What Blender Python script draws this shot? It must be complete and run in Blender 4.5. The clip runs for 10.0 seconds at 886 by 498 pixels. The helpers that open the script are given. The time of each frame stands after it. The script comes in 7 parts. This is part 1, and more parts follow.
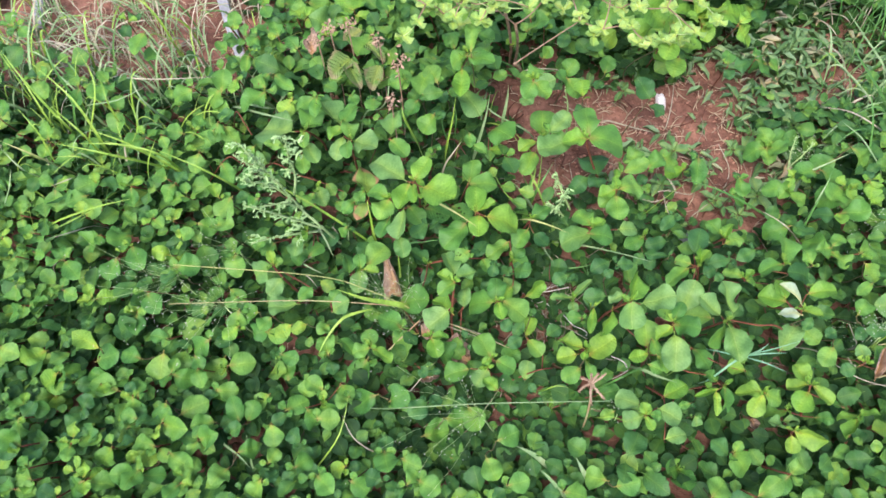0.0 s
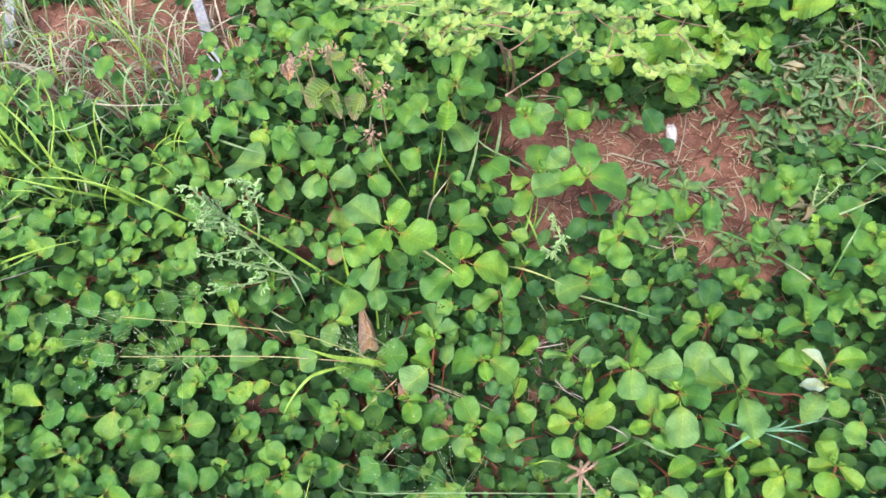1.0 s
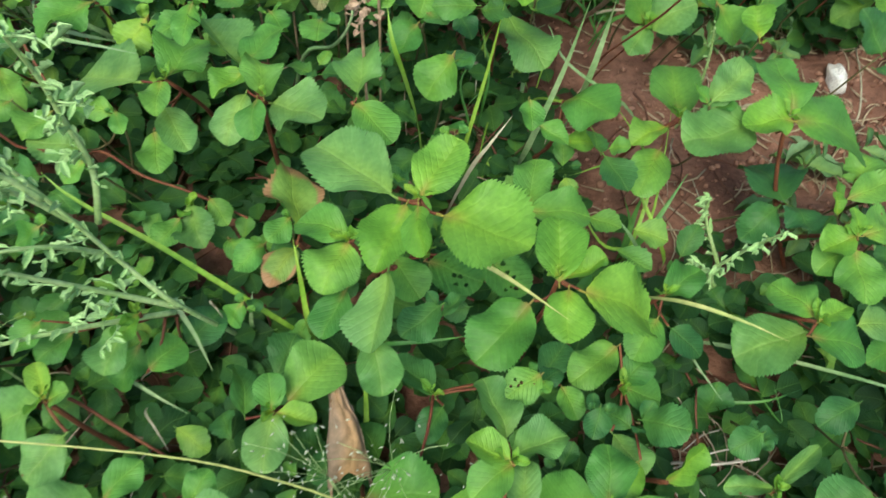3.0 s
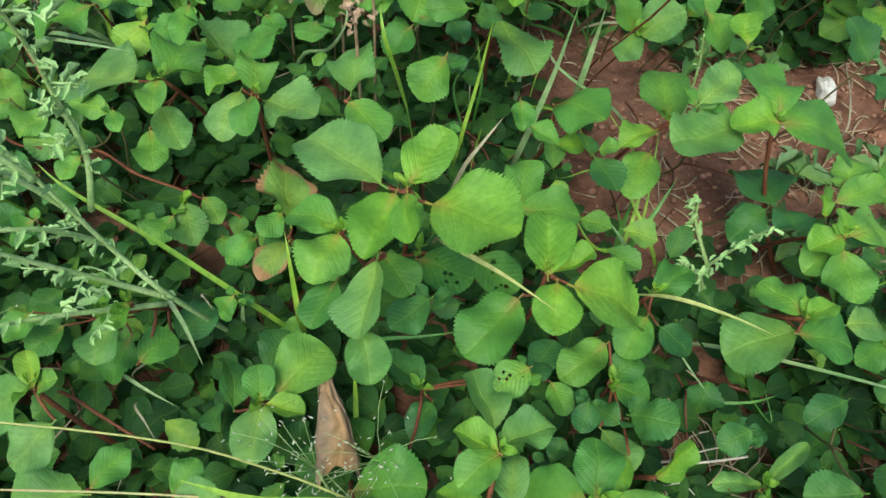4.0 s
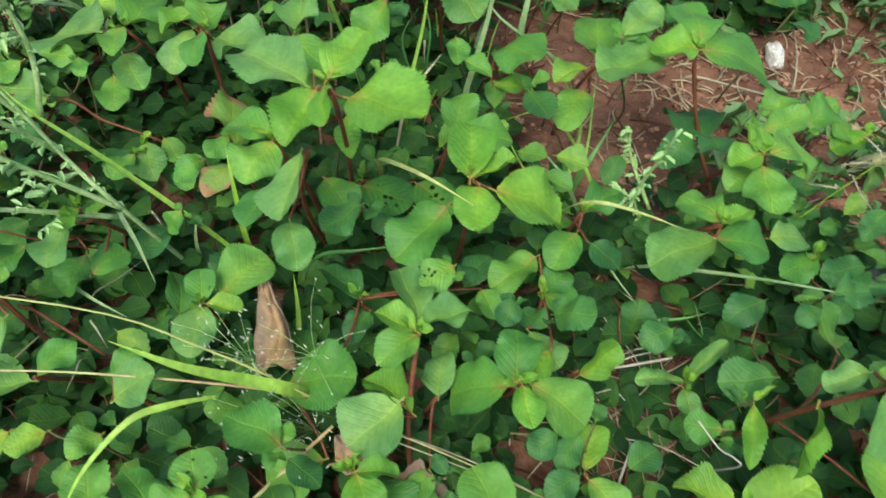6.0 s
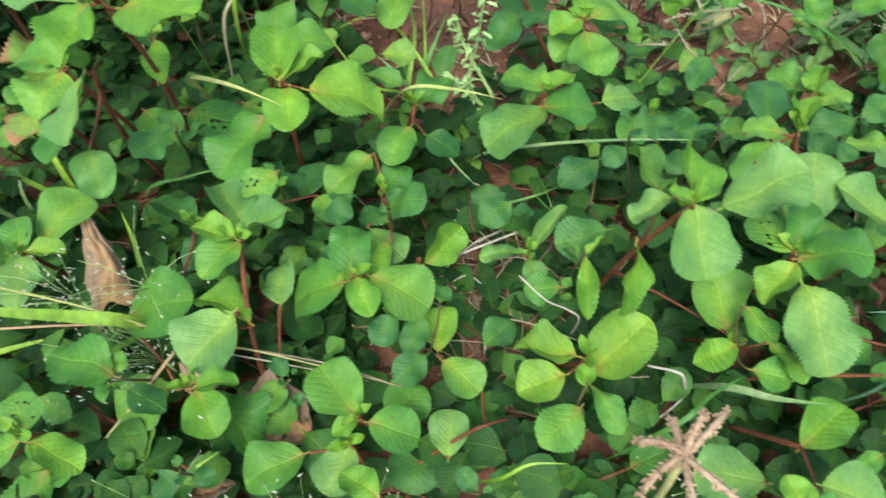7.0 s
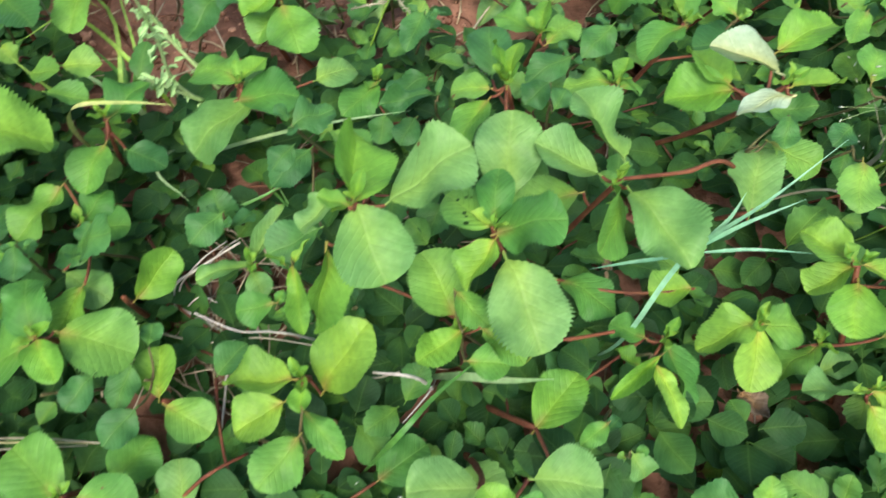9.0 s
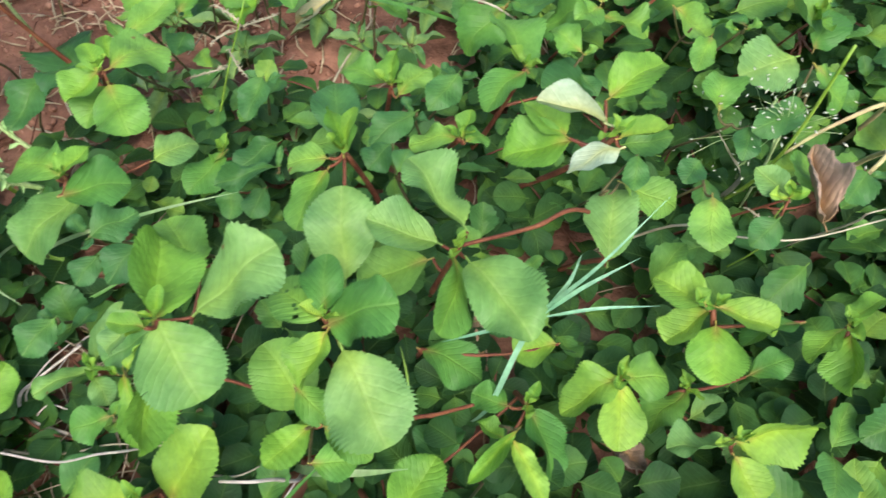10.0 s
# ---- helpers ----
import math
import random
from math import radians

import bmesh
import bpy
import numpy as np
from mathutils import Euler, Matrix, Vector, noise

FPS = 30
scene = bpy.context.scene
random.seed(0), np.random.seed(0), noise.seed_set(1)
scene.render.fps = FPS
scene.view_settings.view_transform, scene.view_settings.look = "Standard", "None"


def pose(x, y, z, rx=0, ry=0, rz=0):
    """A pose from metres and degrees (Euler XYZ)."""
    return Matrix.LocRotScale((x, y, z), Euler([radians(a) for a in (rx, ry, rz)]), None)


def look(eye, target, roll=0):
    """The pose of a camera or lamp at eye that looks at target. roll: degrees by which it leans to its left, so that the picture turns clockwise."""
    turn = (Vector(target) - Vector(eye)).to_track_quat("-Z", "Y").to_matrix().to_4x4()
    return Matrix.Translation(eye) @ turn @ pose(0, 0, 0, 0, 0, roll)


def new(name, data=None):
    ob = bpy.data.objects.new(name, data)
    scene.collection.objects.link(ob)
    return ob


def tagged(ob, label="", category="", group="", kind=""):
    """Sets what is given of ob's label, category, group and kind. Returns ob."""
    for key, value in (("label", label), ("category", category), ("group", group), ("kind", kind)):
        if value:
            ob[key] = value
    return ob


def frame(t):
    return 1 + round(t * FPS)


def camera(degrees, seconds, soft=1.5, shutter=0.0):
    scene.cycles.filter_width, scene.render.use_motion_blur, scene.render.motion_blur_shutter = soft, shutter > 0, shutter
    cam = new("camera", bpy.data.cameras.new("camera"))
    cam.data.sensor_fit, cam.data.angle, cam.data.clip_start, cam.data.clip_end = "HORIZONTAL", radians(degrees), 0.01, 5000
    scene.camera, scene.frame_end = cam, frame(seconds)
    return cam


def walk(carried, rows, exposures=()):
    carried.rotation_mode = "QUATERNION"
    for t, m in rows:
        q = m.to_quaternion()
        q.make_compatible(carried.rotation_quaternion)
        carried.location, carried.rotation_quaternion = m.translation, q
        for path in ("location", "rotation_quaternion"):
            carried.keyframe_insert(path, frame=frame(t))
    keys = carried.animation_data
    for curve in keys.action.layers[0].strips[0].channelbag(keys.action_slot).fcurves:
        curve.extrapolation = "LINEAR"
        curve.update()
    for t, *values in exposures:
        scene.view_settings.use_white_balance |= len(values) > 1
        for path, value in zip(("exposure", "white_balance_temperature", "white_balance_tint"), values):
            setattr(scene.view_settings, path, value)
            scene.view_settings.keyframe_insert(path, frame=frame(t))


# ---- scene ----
cam = camera(59.4, 10.0, shutter=0.35)
PATH = [
    (0, (0.026, 0.154, 0.824), (-0.027, 1.219, -0.869), -1.8),
    (0.5, (0.054, 0.187, 0.811), (-0.021, 1.268, -0.87), -2.7),
    (1, (0.059, 0.236, 0.773), (-0.039, 1.319, -0.905), -3.0),
    (1.5, (0.038, 0.293, 0.689), (-0.046, 1.333, -1.017), -1.9),
    (2, (0.003, 0.387, 0.541), (-0.05, 1.373, -1.198), -0.9),
    (2.5, (-0.029, 0.442, 0.449), (-0.031, 1.418, -1.297), 1.3),
    (3, (-0.029, 0.459, 0.415), (0.054, 1.584, -1.237), 6.0),
    (3.2, (-0.028, 0.457, 0.405), (0.089, 1.625, -1.214), 7.2),
    (4.5, (-0.023, 0.434, 0.411), (0.04, 1.628, -1.192), 5.8),
    (5, (-0.02, 0.421, 0.411), (0.042, 1.65, -1.165), 5.8),
    (5.2, (-0.016, 0.416, 0.408), (0.048, 1.654, -1.162), 5.9),
    (6.3, (0.038, 0.367, 0.38), (0.073, 1.642, -1.161), 1.5),
    (6.5, (0.049, 0.362, 0.374), (0.118, 1.601, -1.194), -0.4),
    (7, (0.077, 0.355, 0.366), (0.231, 1.535, -1.242), -1.3),
    (7.5, (0.102, 0.352, 0.358), (0.34, 1.47, -1.283), -1.4),
    (8, (0.121, 0.354, 0.354), (0.399, 1.417, -1.318), -2.9),
    (8.5, (0.141, 0.354, 0.351), (0.45, 1.378, -1.34), -2.2),
    (9, (0.169, 0.372, 0.353), (0.524, 1.379, -1.339), -2.3),
    (9.5, (0.197, 0.383, 0.357), (0.611, 1.377, -1.329), -3.5),
    (10, (0.223, 0.383, 0.354), (0.689, 1.352, -1.332), -3.1),
]
EXPOSURES = [(0, 1.295, 6200, 21), (1.5, 1.295, 6250, 19), (2.0, 1.245, 6350, 12), (2.5, 1.085, 6500, 4), (3.2, 0.915, 6500, -3), (4.5, 0.795, 6500, -4), (5.2, 0.845, 6500, -3), (6.5, 1.095, 6500, 0), (7.5, 1.295, 6500, 2), (8.5, 1.315, 6500, 4), (9.5, 1.325, 6500, 11), (10, 1.315, 6500, 13)]
walk(cam, [(t, look(eye, target, roll)) for t, eye, target, roll in PATH], EXPOSURES)


# ---- light ----
world = bpy.data.worlds.new("sky")
scene.world = world
world.use_nodes = True
wn = world.node_tree.nodes
sky = wn.new("ShaderNodeTexSky")
sky.sky_type, sky.sun_disc = "NISHITA", False
sky.sun_elevation, sky.sun_rotation = radians(52), radians(200)
sky.air_density, sky.dust_density = 1.0, 3.0
world.node_tree.links.new(sky.outputs[0], wn["Background"].inputs[0])
wn["Background"].inputs[1].default_value = 0.15
sun_data = bpy.data.lights.new("sun", "SUN")
sun_data.energy, sun_data.angle, sun_data.color = 1.5, radians(22), (1.0, 0.96, 0.88)
sun = new("sun", sun_data)
sun.matrix_world = look((-0.4, -1.0, 2.2), (0, 0.2, 0))

# ---- materials ----


def material(name, rough=0.6, spec=0.3):
    m = bpy.data.materials.new(name)
    m.use_nodes = True
    nt = m.node_tree
    b = nt.nodes["Principled BSDF"]
    b.inputs["Roughness"].default_value = rough
    b.inputs["Specular IOR Level"].default_value = spec
    return m, nt, b


def node(nt, kind, **values):
    n = nt.nodes.new(kind)
    for k, v in values.items():
        n.inputs[k.replace("_", " ")].default_value = v
    return n


def ramp(nt, source, stops):
    n = nt.nodes.new("ShaderNodeValToRGB")
    e = n.color_ramp.elements
    while len(e) < len(stops):
        e.new(0.5)
    for el, (p, c) in zip(e, stops):
        el.position, el.color = p, (*c, 1)
    nt.links.new(source, n.inputs[0])
    return n.outputs[0]


def math_node(nt, op, a, b=None):
    n = nt.nodes.new("ShaderNodeMath")
    n.operation = op
    for i, v in enumerate((a, b)):
        if v is None:
            continue
        if isinstance(v, (int, float)):
            n.inputs[i].default_value = v
        else:
            nt.links.new(v, n.inputs[i])
    return n.outputs[0]


def mix(nt, fac, a, b, blend="MIX"):
    n = nt.nodes.new("ShaderNodeMix")
    n.data_type, n.blend_type = "RGBA", blend
    for sock, v in ((n.inputs[0], fac), (n.inputs[6], a), (n.inputs[7], b)):
        if isinstance(v, (int, float)):
            sock.default_value = v
        elif isinstance(v, tuple):
            sock.default_value = (*v, 1)
        else:
            nt.links.new(v, sock)
    return n.outputs[2]


def leaf_material(name, stops, island=False, veins=8.0, rim=None, vein_tint=(0.26, 0.46, 0.12), gloss=0.5, shine=0.22, through_light=0.16, spots=0.0, foot=False):
    """Leaf with pale midrib and side veins from its UV map, blotches, and light coming through."""
    m, nt, b = material(name, gloss, shine)
    L = nt.links
    if island:
        rnd = nt.nodes.new("ShaderNodeNewGeometry").outputs["Random Per Island"]
    else:
        rnd = nt.nodes.new("ShaderNodeObjectInfo").outputs["Random"]
    tone = ramp(nt, rnd, stops)
    uv = nt.nodes.new("ShaderNodeUVMap").outputs[0]
    sep = nt.nodes.new("ShaderNodeSeparateXYZ")
    L.new(uv, sep.inputs[0])
    au = math_node(nt, "ABSOLUTE", math_node(nt, "SUBTRACT", sep.outputs[0], 0.5))
    ph = math_node(nt, "SUBTRACT", sep.outputs[1], math_node(nt, "MULTIPLY", au, 0.75))
    sway = node(nt, "ShaderNodeTexNoise", Scale=130.0, Detail=1.0)
    ph = math_node(nt, "ADD", ph, math_node(nt, "MULTIPLY", sway.outputs[0], 0.12))
    wave = math_node(nt, "SINE", math_node(nt, "MULTIPLY", ph, veins * 6.283))
    side = math_node(nt, "POWER", math_node(nt, "ADD", math_node(nt, "MULTIPLY", wave, 0.5), 0.5), 5.0)
    rib = math_node(nt, "SUBTRACT", 1.0, math_node(nt, "MINIMUM", math_node(nt, "MULTIPLY", au, 28.0), 1.0))
    lines = math_node(nt, "MAXIMUM", math_node(nt, "MULTIPLY", side, 0.026), math_node(nt, "MULTIPLY", rib, 0.11))
    folds = math_node(nt, "ADD", math_node(nt, "MULTIPLY", side, -0.55), math_node(nt, "MULTIPLY", rib, -1.2))
    geo = nt.nodes.new("ShaderNodeNewGeometry")
    L.new(geo.outputs["Position"], sway.inputs["Vector"])
    n1 = node(nt, "ShaderNodeTexNoise", Scale=70.0, Detail=3.0)
    n2 = node(nt, "ShaderNodeTexNoise", Scale=420.0, Detail=2.0)
    L.new(geo.outputs["Position"], n1.inputs["Vector"])
    L.new(geo.outputs["Position"], n2.inputs["Vector"])
    blot = ramp(nt, n1.outputs[0], [(0.3, (0.70, 0.76, 0.72)), (0.7, (1.25, 1.15, 1.0))])
    col = mix(nt, 1.0, tone, blot, "MULTIPLY")
    fine = ramp(nt, n2.outputs[0], [(0.35, (0.86, 0.88, 0.86)), (0.65, (1.06, 1.05, 1.06))])
    col = mix(nt, 1.0, col, fine, "MULTIPLY")
    heart = ramp(nt, math_node(nt, "ADD", math_node(nt, "MULTIPLY", au, 1.6), math_node(nt, "MULTIPLY", sep.outputs[1], 0.25)), [(0.05, (1.34, 1.14, 0.70)), (0.40, (1.0, 1.0, 1.0)), (0.95, (0.80, 0.92, 1.12))])
    col = mix(nt, 0.8, col, heart, "MULTIPLY")
    if foot:
        low = math_node(nt, "MAXIMUM", 0.0, math_node(nt, "SUBTRACT", 0.30, sep.outputs[1]))
        near = math_node(nt, "SUBTRACT", 1.0, math_node(nt, "MINIMUM", math_node(nt, "MULTIPLY", au, 9.0), 1.0))
        col = mix(nt, math_node(nt, "MULTIPLY", math_node(nt, "MULTIPLY", low, near), 1.7), col, (0.34, 0.10, 0.06))
    col = mix(nt, lines, col, vein_tint)
    if spots:
        n3 = node(nt, "ShaderNodeTexNoise", Scale=150.0, Detail=1.0)
        L.new(geo.outputs["Position"], n3.inputs["Vector"])
        sp = math_node(nt, "GREATER_THAN", n3.outputs[0], 1.0 - spots)
        col = mix(nt, sp, col, (0.12, 0.06, 0.025))
    if rim:
        n4 = node(nt, "ShaderNodeTexNoise", Scale=110.0, Detail=2.0)
        L.new(geo.outputs["Position"], n4.inputs["Vector"])
        edge = math_node(nt, "MAXIMUM", math_node(nt, "MULTIPLY", au, 2.0), sep.outputs[1])
        edge = math_node(nt, "ADD", edge, math_node(nt, "MULTIPLY", n4.outputs[0], 0.2))
        col = mix(nt, ramp(nt, edge, [(0.86, (0, 0, 0)), (0.96, (1, 1, 1))]), col, rim)
    L.new(col, b.inputs["Base Color"])
    bump = nt.nodes.new("ShaderNodeBump")
    bump.inputs["Strength"].default_value, bump.inputs["Distance"].default_value = 0.42, 0.0005
    hgt = math_node(nt, "ADD", folds, math_node(nt, "MULTIPLY", n2.outputs[0], 0.9))
    L.new(hgt, bump.inputs["Height"])
    L.new(bump.outputs[0], b.inputs["Normal"])
    tr = nt.nodes.new("ShaderNodeBsdfTranslucent")
    L.new(mix(nt, 0.5, col, (0.30, 0.55, 0.05)), tr.inputs[0])
    ms = nt.nodes.new("ShaderNodeMixShader")
    ms.inputs[0].default_value = through_light
    L.new(b.outputs[0], ms.inputs[1])
    L.new(tr.outputs[0], ms.inputs[2])
    L.new(ms.outputs[0], nt.nodes["Material Output"].inputs[0])
    return m


def plain(name, a, b2, scale=60.0, rough=0.7, spec=0.2, bump=0.3, dist=0.001):
    """Two-tone material with noise at two scales and a fine relief."""
    m, nt, b = material(name, rough, spec)
    geo = nt.nodes.new("ShaderNodeNewGeometry")
    n1 = node(nt, "ShaderNodeTexNoise", Scale=scale, Detail=4.0)
    n2 = node(nt, "ShaderNodeTexNoise", Scale=scale * 7, Detail=3.0)
    nt.links.new(geo.outputs["Position"], n1.inputs["Vector"])
    nt.links.new(geo.outputs["Position"], n2.inputs["Vector"])
    c = ramp(nt, n1.outputs[0], [(0.32, a), (0.68, b2)])
    c = mix(nt, 1.0, c, ramp(nt, n2.outputs[0], [(0.3, (0.75, 0.75, 0.75)), (0.7, (1.15, 1.15, 1.15))]), "MULTIPLY")
    nt.links.new(c, b.inputs["Base Color"])
    bp = nt.nodes.new("ShaderNodeBump")
    bp.inputs["Strength"].default_value, bp.inputs["Distance"].default_value = bump, dist
    nt.links.new(n2.outputs[0], bp.inputs["Height"])
    nt.links.new(bp.outputs[0], b.inputs["Normal"])
    return m


GREEN = [(0.0, (0.058, 0.180, 0.036)), (0.35, (0.086, 0.232, 0.042)), (0.7, (0.110, 0.258, 0.045)), (1.0, (0.136, 0.286, 0.054))]
YOUNG = [(0.0, (0.108, 0.262, 0.034)), (0.5, (0.141, 0.300, 0.040)), (1.0, (0.182, 0.326, 0.046))]
PALE = [(0.0, (0.106, 0.240, 0.060)), (1.0, (0.138, 0.274, 0.080))]
# Old lower leaves; the shade between canopy leaves is put into these greens too.
LOW_SHADED = [(0.0, (0.011, 0.040, 0.013)), (0.4, (0.019, 0.064, 0.019)), (0.8, (0.034, 0.100, 0.026)), (1.0, (0.060, 0.160, 0.033))]
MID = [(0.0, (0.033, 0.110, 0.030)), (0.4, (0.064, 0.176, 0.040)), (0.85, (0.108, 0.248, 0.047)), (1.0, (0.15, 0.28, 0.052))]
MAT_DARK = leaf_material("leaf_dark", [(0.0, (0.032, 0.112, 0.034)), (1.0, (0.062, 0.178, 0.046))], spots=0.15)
MAT_LEAF = leaf_material("leaf_green", GREEN, spots=0.17, foot=True)
MAT_YOUNG = leaf_material("leaf_young", YOUNG, vein_tint=(0.26, 0.46, 0.08), foot=True)
MAT_PALE = leaf_material("leaf_pale", PALE, vein_tint=(0.36, 0.52, 0.2), spots=0.2)
MAT_BROWNED = leaf_material("leaf_browned", [(0.0, (0.17, 0.30, 0.06)), (1.0, (0.26, 0.30, 0.09))], rim=(0.27, 0.15, 0.07), spots=0.3)
MAT_OLIVE = leaf_material("leaf_olive", [(0.0, (0.15, 0.25, 0.07)), (1.0, (0.24, 0.29, 0.12))], rim=(0.22, 0.20, 0.10), spots=0.2)
MAT_WHITE = leaf_material("leaf_underside", [(0.0, (0.40, 0.50, 0.33)), (1.0, (0.47, 0.56, 0.40))], vein_tint=(0.52, 0.60, 0.44))
MAT_LOW_SHADED = leaf_material("leaf_low_shaded", LOW_SHADED, island=True, gloss=0.6, shine=0.15)
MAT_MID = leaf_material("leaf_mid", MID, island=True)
MAT_STEM = plain("stem_red", (0.11, 0.032, 0.019), (0.19, 0.075, 0.036), 90, 0.6)
MAT_STEM_GREEN = plain("stem_green", (0.075, 0.085, 0.03), (0.13, 0.10, 0.045), 90, 0.6)
MAT_SOIL = plain("soil", (0.112, 0.054, 0.037), (0.300, 0.152, 0.102), 18, 0.95, 0.1, 0.9, 0.004)
MAT_FIBRE = plain("dry_fibre", (0.20, 0.15, 0.10), (0.40, 0.33, 0.23), 60, 0.8)
MAT_TWIG_RED = plain("stem_brown", (0.085, 0.032, 0.020), (0.14, 0.060, 0.034), 90, 0.7)
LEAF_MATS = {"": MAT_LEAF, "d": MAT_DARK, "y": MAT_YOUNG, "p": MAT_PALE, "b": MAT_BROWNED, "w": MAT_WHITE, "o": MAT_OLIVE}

# ---- mesh helpers ----


def mesh_of(name, verts, faces, mat, uvs=None, smooth=True):
    me = bpy.data.meshes.new(name)
    me.from_pydata([tuple(v) for v in verts], [], [tuple(f) for f in faces])
    me.materials.append(mat)
    if uvs is not None:
        layer = me.uv_layers.new(name="UVMap")
        idx = np.empty(len(me.loops), dtype=np.int32)
        me.loops.foreach_get("vertex_index", idx)
        layer.data.foreach_set("uv", np.asarray(uvs, dtype=np.float32)[idx].ravel())
    if smooth:
        me.polygons.foreach_set("use_smooth", np.ones(len(me.polygons), dtype=bool))
    me.update()
    return me


def part(name, me, parent, label="", at=None):
    ob = new(name, me)
    ob.parent = parent
    if at is not None:
        ob.matrix_basis = at
    if label:
        ob["label"] = label
    return ob


def thing(name, x, y, z, label, category, group="", kind=""):
    ob = new(name)
    ob.empty_display_size = 0.01
    ob.location = (x, y, z)
    return tagged(ob, label, category, group, kind)


def ground_z(x, y):
    """Height of the soil."""
    return 0.010 * noise.noise((x * 5, y * 5, 0.3)) + 0.004 * noise.noise((x * 19, y * 19, 1.3)) - 0.004


def leaf_grid(rows, cols, rng, cup=0.1, droop=0.12, teeth=0.03, pleat=0.012, a=0.62, b=0.42, stalk=0.08, twist=0.0):
    """A leaf along +Y, one long and one wide: rounded blade with toothed rim, folded midrib and a short stalk."""
    peak = (a / (a + b)) ** a * (b / (a + b)) ** b
    verts, uvs, faces = [], [], []
    for i in range(rows + 1):
        v = i / rows
        s = min(max(v, 0.004), 0.997)
        half = 0.5 * s ** a * (1 - s) ** b / peak
        half *= 1 + (teeth if i % 2 else -teeth) * (1.3 if v > 0.25 else 0.3) * (1 + 0.7 * math.sin(i * 12.9898 + rng[0] * 7)) + 0.02 * math.sin(9 * v + rng[1])
        for j in range(cols + 1):
            u = 2 * j / cols - 1
            x = half * u * (1 + 0.09 * math.sin(rng[0] * 3 + 4 * v) * (1 if u > 0 else -1))
            notch = 0.0 if abs(u) < 0.99 else (0.012 if i % 2 else 0.0)
            z = cup * abs(x) * 1.2 - droop * v * v + pleat * math.sin(6.283 * (8 * (v - 0.75 * abs(x)))) * min(1, abs(u) * 2)
            z += twist * x * v + 0.22 * math.sin(8 * v + rng[0] + (1.5 if u > 0 else 0)) * u * u * half + 0.05 * math.sin(17 * v + rng[1] + 2.0 * u) * u * u * half
            verts.append((x + 0.04 * math.sin(rng[1] + 2.2 * v), v + notch, z))
            uvs.append((0.5 + x, v))
    for i in range(rows):
        for j in range(cols):
            k = i * (cols + 1) + j
            faces.append((k, k + 1, k + cols + 2, k + cols + 1))
    if stalk:
        k = len(verts)
        x0 = 0.04 * math.sin(rng[1])
        for yy, zz in ((0.03, 0.004), (-stalk, -0.03)):
            for j in range(3):
                ang = 2.1 * j
                verts.append((x0 + 0.022 * math.cos(ang), yy, zz + 0.022 * math.sin(ang)))
                uvs.append((0.5, 0.0))
        for j in range(3):
            faces.append((k + j, k + (j + 1) % 3, k + 3 + (j + 1) % 3, k + 3 + j))
    return verts, faces, uvs


def tube(points, radii, sides=6):
    """A round bar along points with a radius at each."""
    P = [Vector(p) for p in points]
    verts, faces = [], []
    for i, p in enumerate(P):
        d = (P[min(i + 1, len(P) - 1)] - P[max(i - 1, 0)]).normalized()
        s = d.cross(Vector((0.31, 0.2, 0.93))).normalized()
        t = d.cross(s)
        for j in range(sides):
            an = 2 * math.pi * j / sides
            verts.append(tuple(p + radii[i] * (math.cos(an) * s + math.sin(an) * t)))
    for i in range(len(P) - 1):
        for j in range(sides):
            k = i * sides
            faces.append((k + j, k + (j + 1) % sides, k + sides + (j + 1) % sides, k + sides + j))
    faces.append(tuple(range(sides))[::-1])
    faces.append(tuple(range((len(P) - 1) * sides, len(P) * sides)))
    return verts, faces


def join(pieces):
    """Verts, faces (and UVs) of several pieces as one."""
    V, Fc, U = [], [], []
    for p in pieces:
        k = len(V)
        V += list(p[0])
        Fc += [tuple(i + k for i in f) for f in p[1]]
        if len(p) > 2:
            U += list(p[2])
    return (V, Fc, U) if U else (V, Fc)


def bow(a, b, sag=0.0, side=0.0, n=6):
    """Points on a bent line from a to b."""
    a, b = Vector(a), Vector(b)
    d = b - a
    across = Vector((-d.y, d.x, 0))
    return [a + d * (i / n) + (Vector((0, 0, sag)) + across * side) * 4 * (i / n) * (1 - i / n) for i in range(n + 1)]


# ---- ground ----


def build_ground():
    n = 260
    xs = np.concatenate(([-60, -15, -4], np.linspace(-1.4, 1.5, n), [4, 15, 60]))
    ys = np.concatenate(([-60, -15, -4], np.linspace(-0.6, 2.2, n), [4, 15, 60]))
    verts = []
    for y in ys:
        for x in xs:
            inside = -1.4 <= x <= 1.5 and -0.6 <= y <= 2.2
            z = ground_z(x, y) if inside else -0.01
            if inside:
                z += 0.0035 * noise.noise((x * 60, y * 60, 4.0)) + 0.0018 * noise.noise((x * 150, y * 150, 9.0))
            verts.append((x, y, z))
    w = len(xs)
    faces = [(j * w + i, j * w + i + 1, (j + 1) * w + i + 1, (j + 1) * w + i) for j in range(len(ys) - 1) for i in range(w - 1)]
    ob = new("ground", mesh_of("ground", verts, faces, MAT_SOIL))
    tagged(ob, "bare reddish-brown loamy soil with small clods", "ground", kind="structure")


build_ground()

# ---- broad-leaved weeds ----
rng = random.Random(7)
LEAF_MESHES = {}


def eaten(v, f, u, r):
    """The same leaf with holes that insects left."""
    spots = [(r.uniform(-0.3, 0.3), r.uniform(0.25, 0.8), r.uniform(0.015, 0.06)) for _ in range(7)]
    keep = []
    for q in f:
        cx, cy = sum(v[i][0] for i in q) / len(q), sum(v[i][1] for i in q) / len(q)
        if all(math.hypot(cx - x, (cy - y) * 1.2) > d for x, y, d in spots):
            keep.append(q)
    return v, keep, u


